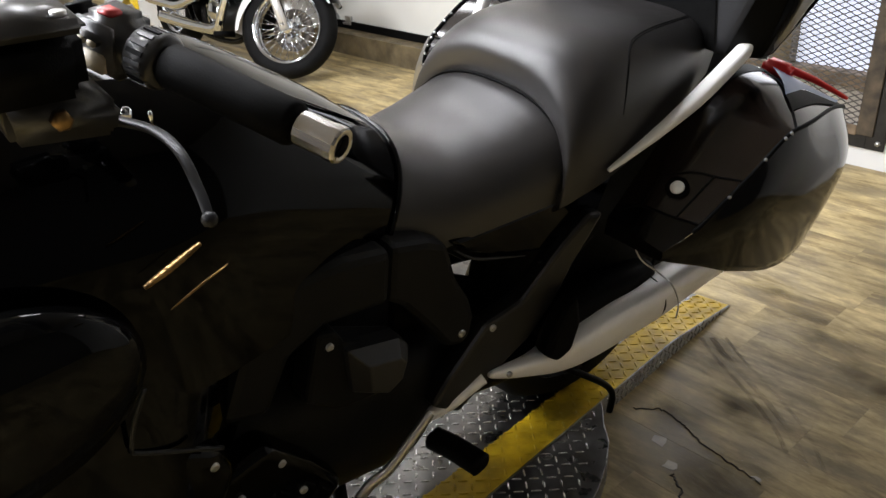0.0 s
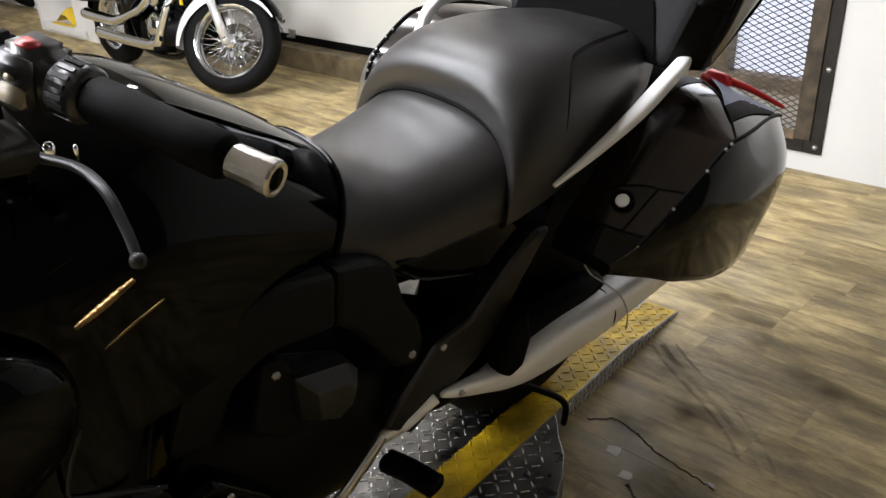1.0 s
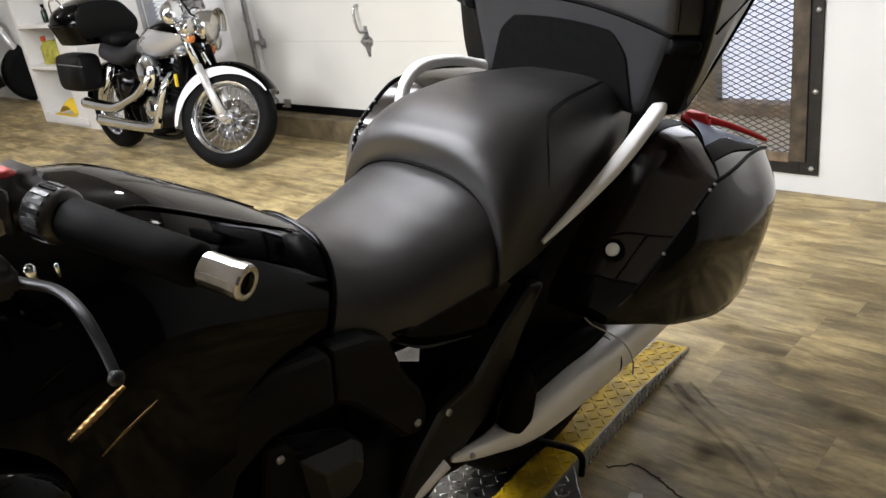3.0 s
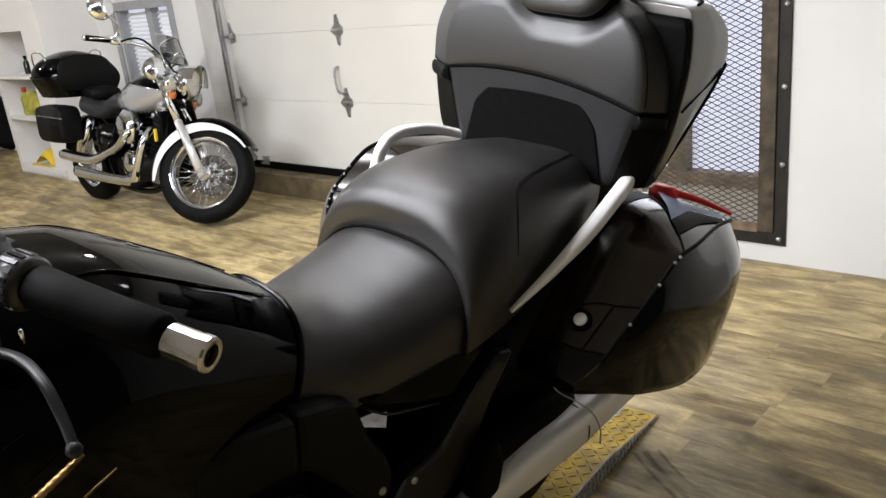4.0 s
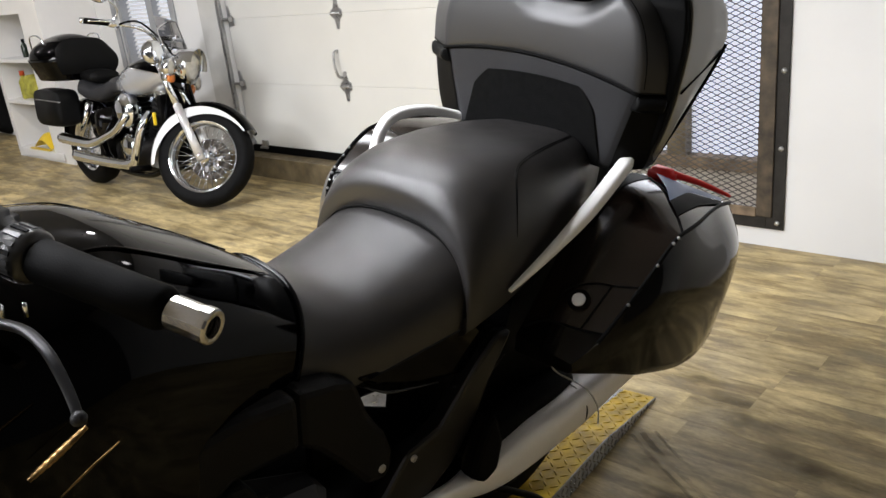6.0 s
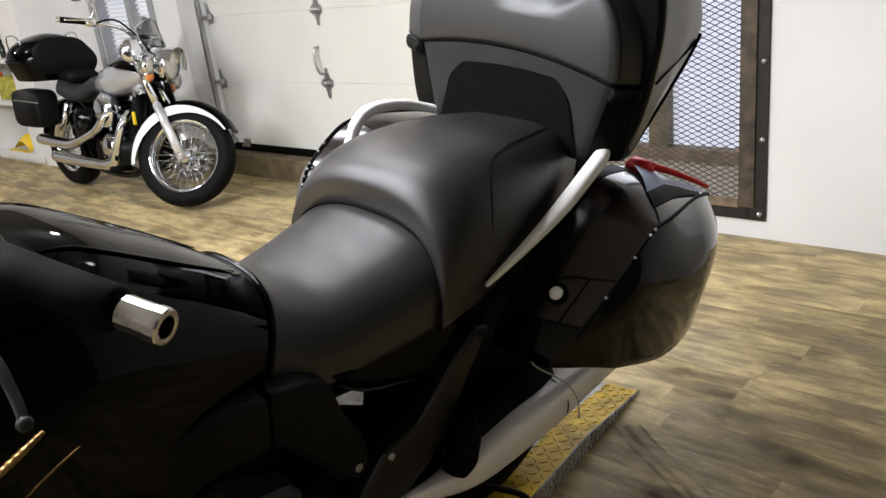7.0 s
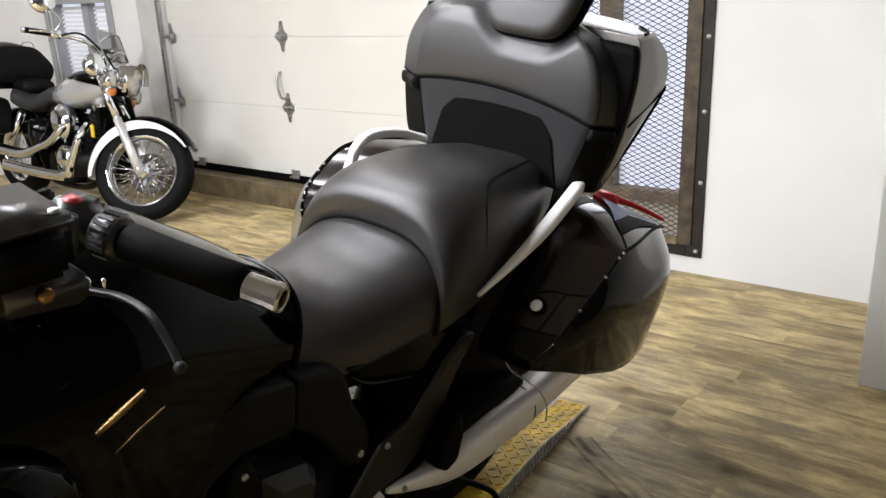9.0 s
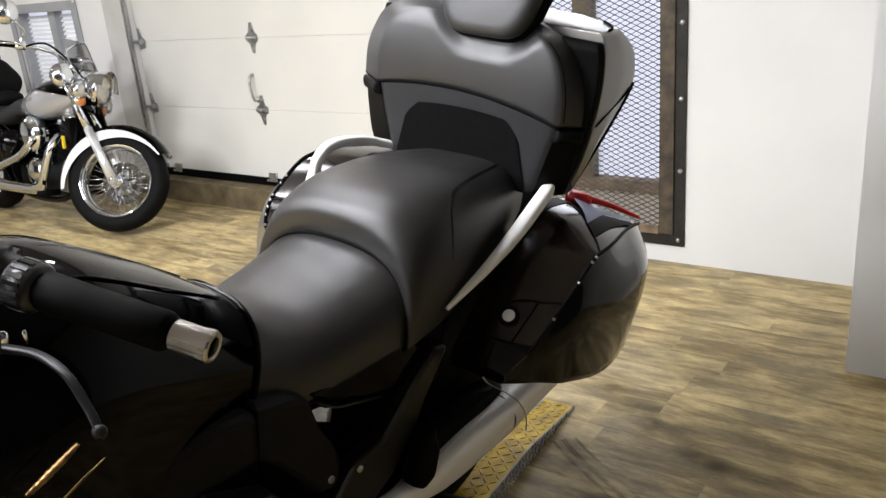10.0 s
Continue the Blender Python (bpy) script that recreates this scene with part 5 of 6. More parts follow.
def left_controls():
    g0, g1 = Vector((0.295, 0.612, 1.187)), Vector((0.430, 0.666, 1.169))
    d = (g1 - g0).normalized()
    along = d.to_track_quat("Z", "Y").to_matrix().to_4x4()

    def turned(name, profile, at, mat, label="", parent=bike, sides=32):
        bm = lathe_bm(profile, "z", sides)
        bm.transform(Matrix.Translation(at) @ along)
        return part(name, bm, mat, parent, label, smooth=sides > 16)

    grip = turned("handlebar_grip", [(0, 0.019), (0.004, 0.0213), (0.05, 0.0206), (0.10, 0.0206), (0.138, 0.0210), (0.142, 0.0190), (0.1455, 0.014)], g0, M_RUBBER, "black rubber left grip")
    turned("bar_end_weight", [(0, 0.013), (0.002, 0.0158), (0.032, 0.0158), (0.0325, 0.0168), (0.042, 0.0168), (0.0442, 0.0155), (0.0445, 0.0130), (0.0438, 0.0105), (0.036, 0.0098)], g1 + d * 0.0005, M_BAREND, "polished chrome bar end weight", sides=14)
    turned("bar_end_socket", [(0.037, 0.0097), (0.0375, 0.005), (0.0376, 0.0)], g1 + d * 0.0005, M_SEAL, "dark socket in the bar end")
    ring = turned("scroll_ring", [(-0.034, 0.019), (-0.032, 0.0255), (-0.006, 0.0265), (-0.001, 0.0225)], g0, M_GREYP, "grey ribbed multi-controller ring")
    for i in range(18):
        a = 2 * math.pi * i / 18
        rib = box_bm(-0.0022, 0.0022, 0.0250, 0.0275, -0.028, -0.010)
        rib.transform(Matrix.Translation(g0) @ along @ Matrix.Rotation(a, 4, "Z"))
        part("rib", rib, M_ALLOY if i % 3 else M_MATTE, ring, smooth=False)
    base = Matrix.Translation(g0 - d * 0.068) @ d.to_track_quat("X", "Z").to_matrix().to_4x4()

    def block(name, size, at, mat, label="", parent=bike, bevel=0.006, turn=(0, 0, 0)):
        bm = box_bm(-size[0], size[0], -size[1], size[1], -size[2], size[2])
        bmesh.ops.bevel(bm, geom=bm.edges[:], offset=min(bevel, min(size) * 0.7), segments=3, affect="EDGES")
        bm.transform(base @ pose(*at, *turn))
        return part(name, bm, mat, parent, label)

    sw = block("switch_block", (0.026, 0.026, 0.030), (0.004, 0, 0), M_GREYP, "grey-black switch housing", bevel=0.010)
    block("switch_face", (0.022, 0.004, 0.022), (0.004, -0.025, 0.004), M_ALLOY, "grey switch face", sw, 0.002)
    block("hazard_button", (0.009, 0.008, 0.003), (0.006, -0.008, 0.031), M_REDBTN, "red warning button", sw, 0.002)
    block("dip_switch", (0.016, 0.006, 0.005), (0.0, -0.029, 0.012), M_GREYP, "grey rocker switch", sw, 0.002)
    block("indicator_switch", (0.014, 0.006, 0.009), (0.006, -0.029, -0.010), M_CREAM, "pale marked switch", sw, 0.002)
    for i in range(3):
        block("mode_key", (0.0045, 0.002, 0.003), (-0.014 + 0.012 * i, -0.035, 0.010), M_CREAM, "pale key mark", sw, 0.001)
    block("clamp", (0.010, 0.020, 0.020), (-0.045, 0.0, 0.0), M_MATTE, "black lever clamp", bevel=0.006)
    res = box_bm(0.272, 0.375, 0.435, 0.520, 1.205, 1.262)
    bmesh.ops.bevel(res, geom=res.edges[:], offset=0.012, segments=3, affect="EDGES")
    rv = part("clutch_reservoir", res, M_MATTE, bike, "black clutch fluid reservoir")
    lid = box_bm(0.270, 0.377, 0.433, 0.522, 1.258, 1.270)
    bmesh.ops.bevel(lid, geom=lid.edges[:], offset=0.005, segments=2, affect="EDGES")
    part("reservoir_lid", lid, M_GREYP, rv, "dark reservoir lid")
    for sx, sy in ((0.285, 0.448), (0.362, 0.507)):
        part("lid_screw", lathe_bm([(1.268, 0.006), (1.2735, 0.006), (1.274, 0.0)], "z", 14, None, (sx, sy, 0)), M_STEEL, rv, "bright lid screw")
    body = prism_bm([(0.462, 1.158), (0.545, 1.150), (0.552, 1.178), (0.520, 1.200), (0.455, 1.203)], "x", 0.245, 0.335)
    bmesh.ops.bevel(body, geom=body.edges[:], offset=0.006, segments=2, affect="EDGES")
    master = part("clutch_master_cylinder", body, M_GREYP, bike, "dark cast clutch master cylinder")
    part("hose_union", lathe_bm([(0.333, 0.009), (0.343, 0.009), (0.345, 0.006), (0.345, 0.0)], "x", 6, None, (0, 0.500, 1.178)), M_TRIM, master, "brass hose union")
    for cx, cy, cz, r in ((0.275, 0.573, 1.143, 0.0055), (0.275, 0.546, 1.143, 0.004), (0.262, 0.600, 1.128, 0.0025)):
        part("pivot_screw", lathe_bm([(cz - 0.012, r), (cz, r), (cz + 0.003, r * 0.6), (cz + 0.0035, 0.0)], "z", 16, None, (cx, cy, 0)), M_CHROME, master, "bright pivot screw")
    bar = [g0 - d * 0.03, g0 - d * 0.10, g0 - d * 0.16 + Vector((0, -0.03, 0.0)), Vector((0.06, 0.42, 1.20))]
    part("handlebar", tube_bm(bar, 0.014, 12), M_MATTE, bike, "black handlebar")
    lev = [(0.225, 0.505, 1.150), (0.27, 0.530, 1.151), (0.31, 0.552, 1.153), (0.355, 0.568, 1.158), (0.405, 0.568, 1.160), (0.44, 0.566, 1.143), (0.460, 0.563, 1.131)]
    lv = part("clutch_lever", tube_bm(lev, spline([(0, 0.011), (0.25, 0.008), (0.5, 0.0056), (1, 0.0042)]), 12, 8, flat=0.6), M_LEVER, bike, "grey clutch lever with ball end")
    part("ball_end", lathe_to2((0.464, 0.562, 1.129), 0.0072), M_LEVER, lv)
    part("pivot_bolt", lathe_bm([(1.165, 0.009), (1.171, 0.009), (1.172, 0.005)], "z", 14, None, (0.24, 0.515, 0)), M_STEEL, lv, "bright pivot bolt")
    # dash edge in front of the bars
    part("dash_cowl", grid_bm(lambda u, v: (0.26 - 0.52 * v, 0.36 + 0.07 * u - 0.05 * math.sin(math.pi * v), 1.10 + 0.085 * math.sin(math.pi * u * 0.9) + 0.02 * math.sin(math.pi * v)), 10, 20), M_MATTE, bike, "matt black dash cowl")


M_GREYP = material("dark_grey_plastic", (0.020, 0.019, 0.018), 0.30, var=0.15, scale=40, bump=0.1, bump_scale=500)
M_ALLOY = material("grey_cast_alloy", (0.07, 0.07, 0.072), 0.38, 0.5, var=0.15, scale=30, rough_var=0.08)
M_CREAM = material("pale_switch_plastic", (0.40, 0.34, 0.24), 0.5)


def wheel(hub_y, r_out, width, parent):
    w = part("wheel", lathe_bm([(-width * 0.5, r_out * 0.72), (-width * 0.5, r_out * 0.86), (-width * 0.3, r_out * 0.97), (0, r_out), (width * 0.3, r_out * 0.97), (width * 0.5, r_out * 0.86), (width * 0.5, r_out * 0.72)], "x", 56, None, (0, hub_y, r_out), False), M_TIRE, parent, "black road tyre")
    part("rim", lathe_bm([(-width * 0.45, r_out * 0.73), (-width * 0.3, r_out * 0.66), (width * 0.3, r_out * 0.66), (width * 0.45, r_out * 0.73)], "x", 48, None, (0, hub_y, r_out), False), M_MATTE, w, "black alloy rim")
    for i in range(5):
        a = 2 * math.pi * i / 5
        c = Vector((0, hub_y, r_out))
        part("spoke", tube_bm([c + Vector((0, math.cos(a), math.sin(a))) * 0.04, c + Vector((0, math.cos(a), math.sin(a))) * r_out * 0.68], 0.022, 8, flat=0.6), M_MATTE, w)
    part("hub", lathe_bm([(-width * 0.6, 0.05), (width * 0.6, 0.05)], "x", 24, None, (0, hub_y, r_out)), M_ENGINE, w)


rider_seat()
passenger_seat()
tank()
mid_body()
grab_rails()
panniers()
far_pannier()
top_case()
muffler()
left_controls()
wheel(1.66, 0.315, 0.18, bike)
wheel(0.04, 0.30, 0.12, bike)


# ---- white wall block with shelf niche ----
def niche_wall():
    x0, x1, y0, zt = -7.02, -5.86, 3.30, 1.29
    nx0, nx1 = -6.96, -6.22
    bm = bmesh.new()
    add_box(bm, x0, x1, y0, WALL_Y - 0.001, zt, ROOM_H)
    add_box(bm, x0, nx0, y0, WALL_Y - 0.001, 0, zt)
    add_box(bm, nx1, x1, y0, WALL_Y - 0.001, 0, zt)
    add_box(bm, nx0, nx1, y0, WALL_Y - 0.001, 0, 0.09)
    structure("wall_niche", bm, M_WHITE, "white painted wall block with built-in shelf niche")
    unit = tagged(empty("shelf_unit", pose((nx0 + nx1) / 2, 3.55, 0.09)), label="white built-in shelves holding bottles and cloths", category="shelf")
    w = (nx1 - nx0) / 2 - 0.002
    for z in (0.42, 0.79):
        part("shelf_board", box_bm(-w, w, -0.26, 0.22, z, z + 0.03), M_WHITE, unit, smooth=False, bevel=0.003)
    bm = box_bm(-w + 0.1, w + 0.2, -0.275, -0.262, -0.06, 0.0)
    part("plinth_strip", bm, M_WHITE, unit, smooth=False)


niche_wall()


def bottle(name, x, y, z, h, r, mat, cap, label):
    ob = mesh_object(name, lathe_bm([(0, r * 0.9), (0.01, r), (h * 0.62, r), (h * 0.75, r * 0.45), (h * 0.84, r * 0.38)], "z", 18), mat)
    ob.location = (x, y, z)
    tagged(ob, label=label, category="bottle", group="bottles on the shelves")
    part("cap", lathe_bm([(h * 0.84, r * 0.5), (h, r * 0.5), (h, 0)], "z", 14), cap, ob)
    return ob


M_DARKB = material("dark_bottle", (0.02, 0.03, 0.02), 0.25)
M_BLUEB = material("blue_can", (0.03, 0.07, 0.30), 0.3)
M_GREENC = material("yellow_green_cloth", (0.34, 0.32, 0.05), 0.9, var=0.4, scale=18, bump=0.6, bump_scale=60)
M_ORANGE = material("orange_plastic", (0.75, 0.10, 0.02), 0.4)
M_YELP = material("yellow_plastic", (0.75, 0.52, 0.02), 0.4)
M_WHITEP = material("white_plastic", (0.75, 0.75, 0.72), 0.4)
for i, (bx, bh, bmat) in enumerate(((-6.58, 0.16, M_DARKB), (-6.52, 0.22, M_DARKB), (-6.43, 0.20, M_BLUEB), (-6.37, 0.17, M_DARKB))):
    bottle("bottle", bx, 3.42 + 0.03 * (i % 2), 0.91, bh, 0.028, bmat, M_WHITEP if i % 2 else M_SEAL, "small dark bottle standing on the top shelf" if bmat is M_DARKB else "blue spray can standing on the top shelf")
bottle("spray_bottle", -6.74, 3.40, 0.54, 0.25, 0.045, M_GREENC, M_ORANGE, "spray bottle with bright orange head on the middle shelf")


def blob(name, c, s, mat, label, category, seed):
    def fn(u, v):
        a, b = math.pi * u, 2 * math.pi * v
        d = Vector((math.sin(a) * math.cos(b), math.sin(a) * math.sin(b), math.cos(a)))
        k = 1 + 0.35 * noise.noise(d * 1.6 + Vector((seed, 0, 0)))
        return Vector((c[0] + d.x * s[0] * k, c[1] + d.y * s[1] * k, max(c[2], c[2] + s[2] * (0.55 + d.z * k * 0.6))))

    return tagged(mesh_object(name, grid_bm(fn, 18, 26, True), mat), label=label, category=category)


blob("polishing_cloth", (-6.55, 3.45, 0.541), (0.17, 0.12, 0.19), M_GREENC, "crumpled yellow-green cloth on the middle shelf", "cloth", 3)
hat = tagged(empty("dust_pan", pose(-6.52, 3.45, 0.09)), label="yellow plastic dustpan with dark grip on the bottom shelf", category="dustpan")
part("pan", grid_bm(lambda u, v: (-0.17 + 0.34 * u, -0.13 + 0.26 * v, 0.01 + 0.13 * math.sin(math.pi * u) * math.sin(math.pi * min(1, v + 0.2))), 12, 12), M_YELP, hat)
part("grip", tube_bm([(0.02, 0.02, 0.10), (0.0, 0.08, 0.20), (-0.01, 0.10, 0.30)], 0.02, 8), M_SEAL, hat, "dark grip")
part("brim", box_bm(-0.2, 0.2, -0.16, -0.13, 0.0, 0.012), M_YELP, hat, smooth=False)


# ---- white and black cruiser motorcycle ----
CRUISER = pose(-4.93, 3.07, 0, -5, 0, 0)
cruiser = tagged(empty("cruiser_motorcycle", CRUISER), label="pearl white and black cruiser motorcycle with chrome pipes and black trunk", category="motorcycle")
STEER_P, STEER_A = Vector((1.27, 0, 0.90)), Vector((-0.53, 0, 0.848)).normalized()
STEER = Matrix.Translation(STEER_P) @ Matrix.Rotation(radians(38), 4, STEER_A) @ Matrix.Translation(-STEER_P)


def spoked_wheel(parent, local, r, width, name, spokes, radius_rim):
    w = part(name, lathe_bm([(-width * 0.42, radius_rim), (-width * 0.5, r * 0.86), (-width * 0.36, r * 0.955), (0, r), (width * 0.36, r * 0.955), (width * 0.5, r * 0.86), (width * 0.42, radius_rim)], "y", 64, caps=False), M_TIRE, parent, "black tyre on chrome spoked rim", local=local)
    part("rim", lathe_bm([(-width * 0.42, radius_rim + 0.006), (-width * 0.40, radius_rim - 0.012), (-width * 0.25, radius_rim - 0.022), (0, radius_rim - 0.028), (width * 0.25, radius_rim - 0.022), (width * 0.40, radius_rim - 0.012), (width * 0.42, radius_rim + 0.006)], "y", 64, caps=False), M_CHROME, w, "chrome rim")
    part("hub", lathe_bm([(-0.075, 0.0), (-0.075, 0.022), (-0.06, 0.045), (-0.045, 0.05), (-0.03, 0.03), (0.03, 0.03), (0.045, 0.05), (0.06, 0.045), (0.075, 0.0)], "y", 32), M_CHROME, w, "chrome hub")
    for i in range(spokes):
        a = 2 * math.pi * i / spokes
        b = a + (0.42 if i % 2 else -0.42)
        s = 0.045 if (i // 2) % 2 else -0.045
        part("spoke", tube_bm([(0.044 * math.cos(b), s, 0.044 * math.sin(b)), ((radius_rim - 0.02) * math.cos(a), 0, (radius_rim - 0.02) * math.sin(a))], 0.0022, 5), M_CHROME, w)
    return w


def cruiser_front():
    C = 0.318
    hub = Vector((1.565, 0, C))
    wl = STEER @ Matrix.Translation(hub)
    spoked_wheel(cruiser, wl, C, 0.135, "front_wheel", 36, 0.228)

    def put(name, bm, mat, label="", smooth=True, parent=cruiser):
        bm.transform(STEER)
        return part(name, bm, mat, parent, label, smooth)

    def put_sub(name, bm, mat, parent, label="", smooth=True):
        bm.transform(STEER)
        return part(name, bm, mat, parent, label, smooth)

    # brake disc
    disc = lathe_bm([(0.062, 0.075), (0.062, 0.135), (0.068, 0.135), (0.068, 0.075), (0.062, 0.075)], "y", 48, None, hub, False)
    put("brake_disc", disc, M_DISC, "steel brake disc with drilled face")
    carrier = bmesh.new()
    for i in range(6):
        a = math.pi * i / 3
        tube_bm([hub + Vector((0.035 * math.cos(a), 0.06, 0.035 * math.sin(a))), hub + Vector((0.085 * math.cos(a + 0.3), 0.063, 0.085 * math.sin(a + 0.3)))], 0.010, 6, bm=carrier)
    put("disc_carrier", carrier, M_STEELB, "cast alloy disc carrier")
    put("axle_nut", lathe_bm([(-0.125, 0.0), (-0.124, 0.016), (-0.112, 0.018), (-0.10, 0.030), (-0.07, 0.032)], "y", 20, None, hub), M_CHROME, "chrome axle cover")

    def fender_at(deg, q, lift):
        r = 0.358 + lift - 0.095 * abs(q) ** 3.2 * (0.45 + 0.55 * math.sin(math.pi * (deg - 34) / 160))
        a = radians(deg)
        return hub + Vector((r * math.cos(a), q * (0.094 + lift - 0.012 * abs(q) ** 4), r * math.sin(a)))

    def fender(u, v):
        return fender_at(34 + 160 * u, 2 * v - 1, 0.0)

    f = put("front_fender", grid_bm(fender, 40, 16), M_PEARL, "pearl white front fender with black crown")

    def crown(u, v):
        return fender_at(33 + 130 * u, (2 * v - 1) * (0.93 - 0.45 * u**1.5), 0.003)

    put_sub("fender_crown", grid_bm(crown, 24, 12), M_GLOSS, f, "black painted fender crown")
    rake = Vector((-0.53, 0, 0.848))
    for s in (-1, 1):
        o = Vector((0.0, s * 0.098, 0))
        put("fork_leg", lathe_and(hub + o - rake * 0.03, hub + o + rake * 0.36, 0.027, 0.026), M_STEELB, "silver fork lower leg")
        put("fork_tube", lathe_and(hub + o + rake * 0.36, hub + o + rake * 0.74, 0.021, 0.021), M_CHROME, "chrome fork tube")
        c = hub + o + rake * 0.55 + Vector((0.05, s * 0.05, 0))
        sig = put("turn_signal", lathe_to(c, Vector((1, s * 0.15, 0)), [(-0.045, 0.0), (-0.04, 0.02), (-0.01, 0.032), (0.012, 0.034)]), M_CHROME, "chrome turn signal with amber lens")
        put_sub("lens", lathe_to(c, Vector((1, s * 0.15, 0)), [(0.010, 0.033), (0.03, 0.028), (0.036, 0.0)]), M_AMBER, sig, "amber lens")
        c2 = hub + o * 1.3 + rake * 0.64 + Vector((0.12, s * 0.06, -0.02))
        sp = put("spot_lamp", lathe_to(c2, Vector((1, 0, 0)), [(-0.07, 0.0), (-0.06, 0.03), (-0.02, 0.05), (0.01, 0.055)]), M_CHROME, "chrome spot lamp")
        put_sub("lamp_glass", lathe_to(c2, Vector((1, 0, 0)), [(0.008, 0.052), (0.016, 0.03), (0.018, 0.0)]), M_LAMPG, sp)
    put("fork_cover", tube_bm([hub + rake * 0.50, hub + rake * 0.72], 0.085, 18, flat=0.55), M_GLOSS, "black fork shroud")
    put("triple_clamp", tube_bm([hub + rake * 0.73 + Vector((0, -0.12, 0)), hub + rake * 0.73 + Vector((0, 0.12, 0))], 0.03, 12), M_CHROME, "chrome triple clamp")
    hc = hub + rake * 0.66 + Vector((0.15, 0, 0.02))
    hl = put("headlight", lathe_to(hc, Vector((1, 0, -0.05)), [(-0.13, 0.0), (-0.125, 0.035), (-0.09, 0.085), (-0.03, 0.108), (0.02, 0.114), (0.035, 0.111)]), M_CHROME, "round chrome headlight with visor")
    put_sub("lamp_glass", lathe_to(hc, Vector((1, 0, -0.05)), [(0.03, 0.107), (0.045, 0.07), (0.05, 0.0)]), M_LAMPG, hl)
    put_sub("visor", grid_bm(lambda u, v: hc + Vector((0.03 + 0.05 * u, 0.117 * math.cos(math.pi * v), 0.117 * math.sin(math.pi * v))), 4, 16), M_CHROME, hl)
    put("horn_cover", lathe_to(hub + rake * 0.70 + Vector((0.02, -0.17, 0.02)), Vector((0.75, -0.6, 0.1)), [(-0.06, 0.0), (-0.055, 0.04), (-0.02, 0.072), (0.01, 0.076), (0.03, 0.06), (0.038, 0.0)]), M_CHROME, "round chrome horn cover")
    # small windscreen and instruments
    ws = hub + rake * 0.76 + Vector((0.07, 0, 0))
    put("windscreen", grid_bm(lambda u, v: ws + Vector((0.13 - 0.11 * u - 0.10 * (2 * v - 1) ** 2, 0.15 * (2 * v - 1) * (1 - 0.25 * u), 0.02 + 0.20 * u)), 10, 14), M_SMOKE, "small smoked windscreen")
    put("windscreen_trim", tube_bm([ws + Vector((0.03, -0.15, 0.02)), ws + Vector((-0.03, -0.13, 0.13)), ws + Vector((0.01, 0, 0.22)), ws + Vector((-0.03, 0.13, 0.13)), ws + Vector((0.03, 0.15, 0.02))], 0.008, 8), M_CHROME, "chrome screen trim")
    # bars
    head = hub + rake * 0.70
    for s in (-1, 1):
        pts = [head, head + Vector((-0.01, s * 0.06, 0.10)), head + Vector((-0.05, s * 0.17, 0.155)), head + Vector((-0.15, s * 0.29, 0.15)), head + Vector((-0.20, s * 0.335, 0.14))]
        put("handlebar", tube_bm(pts, 0.0125, 10), M_CHROME, "chrome handlebar")
        g0, g1 = head + Vector((-0.20, s * 0.335, 0.14)), head + Vector((-0.31, s * 0.425, 0.12))
        put("grip", lathe_and(g0, g1, 0.018, 0.018), M_RUBBER, "black grip")
        put("grip_end", lathe_and(g1, g1 + (g1 - g0).normalized() * 0.02, 0.019, 0.016), M_CHROME)
        put("control_block", lathe_and(g0 + Vector((0.05, -s * 0.03, 0.006)), g0, 0.027, 0.024), M_CHROME, "chrome control block")
        put("brake_lever", tube_bm([g0 + Vector((0.05, 0, 0)), g0 + Vector((0.03, s * 0.05, -0.005)), g1 + Vector((0.05, s * 0.03, -0.01))], 0.006, 8), M_CHROME)
        m0 = g0 + Vector((0.02, -s * 0.01, 0.02))
        m1 = m0 + Vector((-0.02, s * 0.155, 0.135))
        mir = put("mirror", lathe_to(m1, Vector((-0.72, -s * 0.7, 0.0)), [(-0.04, 0.0), (-0.034, 0.040), (-0.014, 0.074), (0.0, 0.078)]), M_CHROME, "round chrome mirror")
        put_sub("mirror_glass", lathe_to(m1, Vector((-0.72, -s * 0.7, 0.0)), [(0.001, 0.066), (0.002, 0.0)]), M_STEEL, mir)
        put_sub("stem", tube_bm([m0, m0 + Vector((0.03, s * 0.02, 0.07)), m1 - Vector((0.0, 0, 0.02))], 0.006, 8), M_CHROME, mir)
        put("control_cable", tube_bm([g0 + Vector((0.05, -s * 0.02, 0)), g0 + Vector((0.16, -s * 0.10, 0.04)), head + Vector((0.10, s * 0.05, 0.02)), head + Vector((0.06, s * 0.02, -0.16))], 0.0065, 6), M_SEAL, "black control cable")


def lathe_to(c, d, profile):
    bm = lathe_bm(profile, "z", 28)
    bm.transform(Matrix.Translation(c) @ Vector(d).normalized().to_track_quat("Z", "Y").to_matrix().to_4x4())
    return bm


def lathe_and(a, b, r0, r1):
    n = (b - a).length
    return lathe_to(a, b - a, [(0, r0), (n, r1)])


M_STEELB = material("brushed_alloy", (0.74, 0.74, 0.75), 0.36, 0.7, var=0.08, scale=12)
M_LAMPG = material("lamp_glass", (0.55, 0.53, 0.48), 0.08, 0.4, var=0.15, scale=40, coat=1.0)
M_TANKS = material("silver_tank_paint", (0.52, 0.53, 0.55), 0.25, 0.5, var=0.05, scale=4, coat=1.0)
M_SMOKE = glass("smoked_screen", (0.35, 0.35, 0.36))


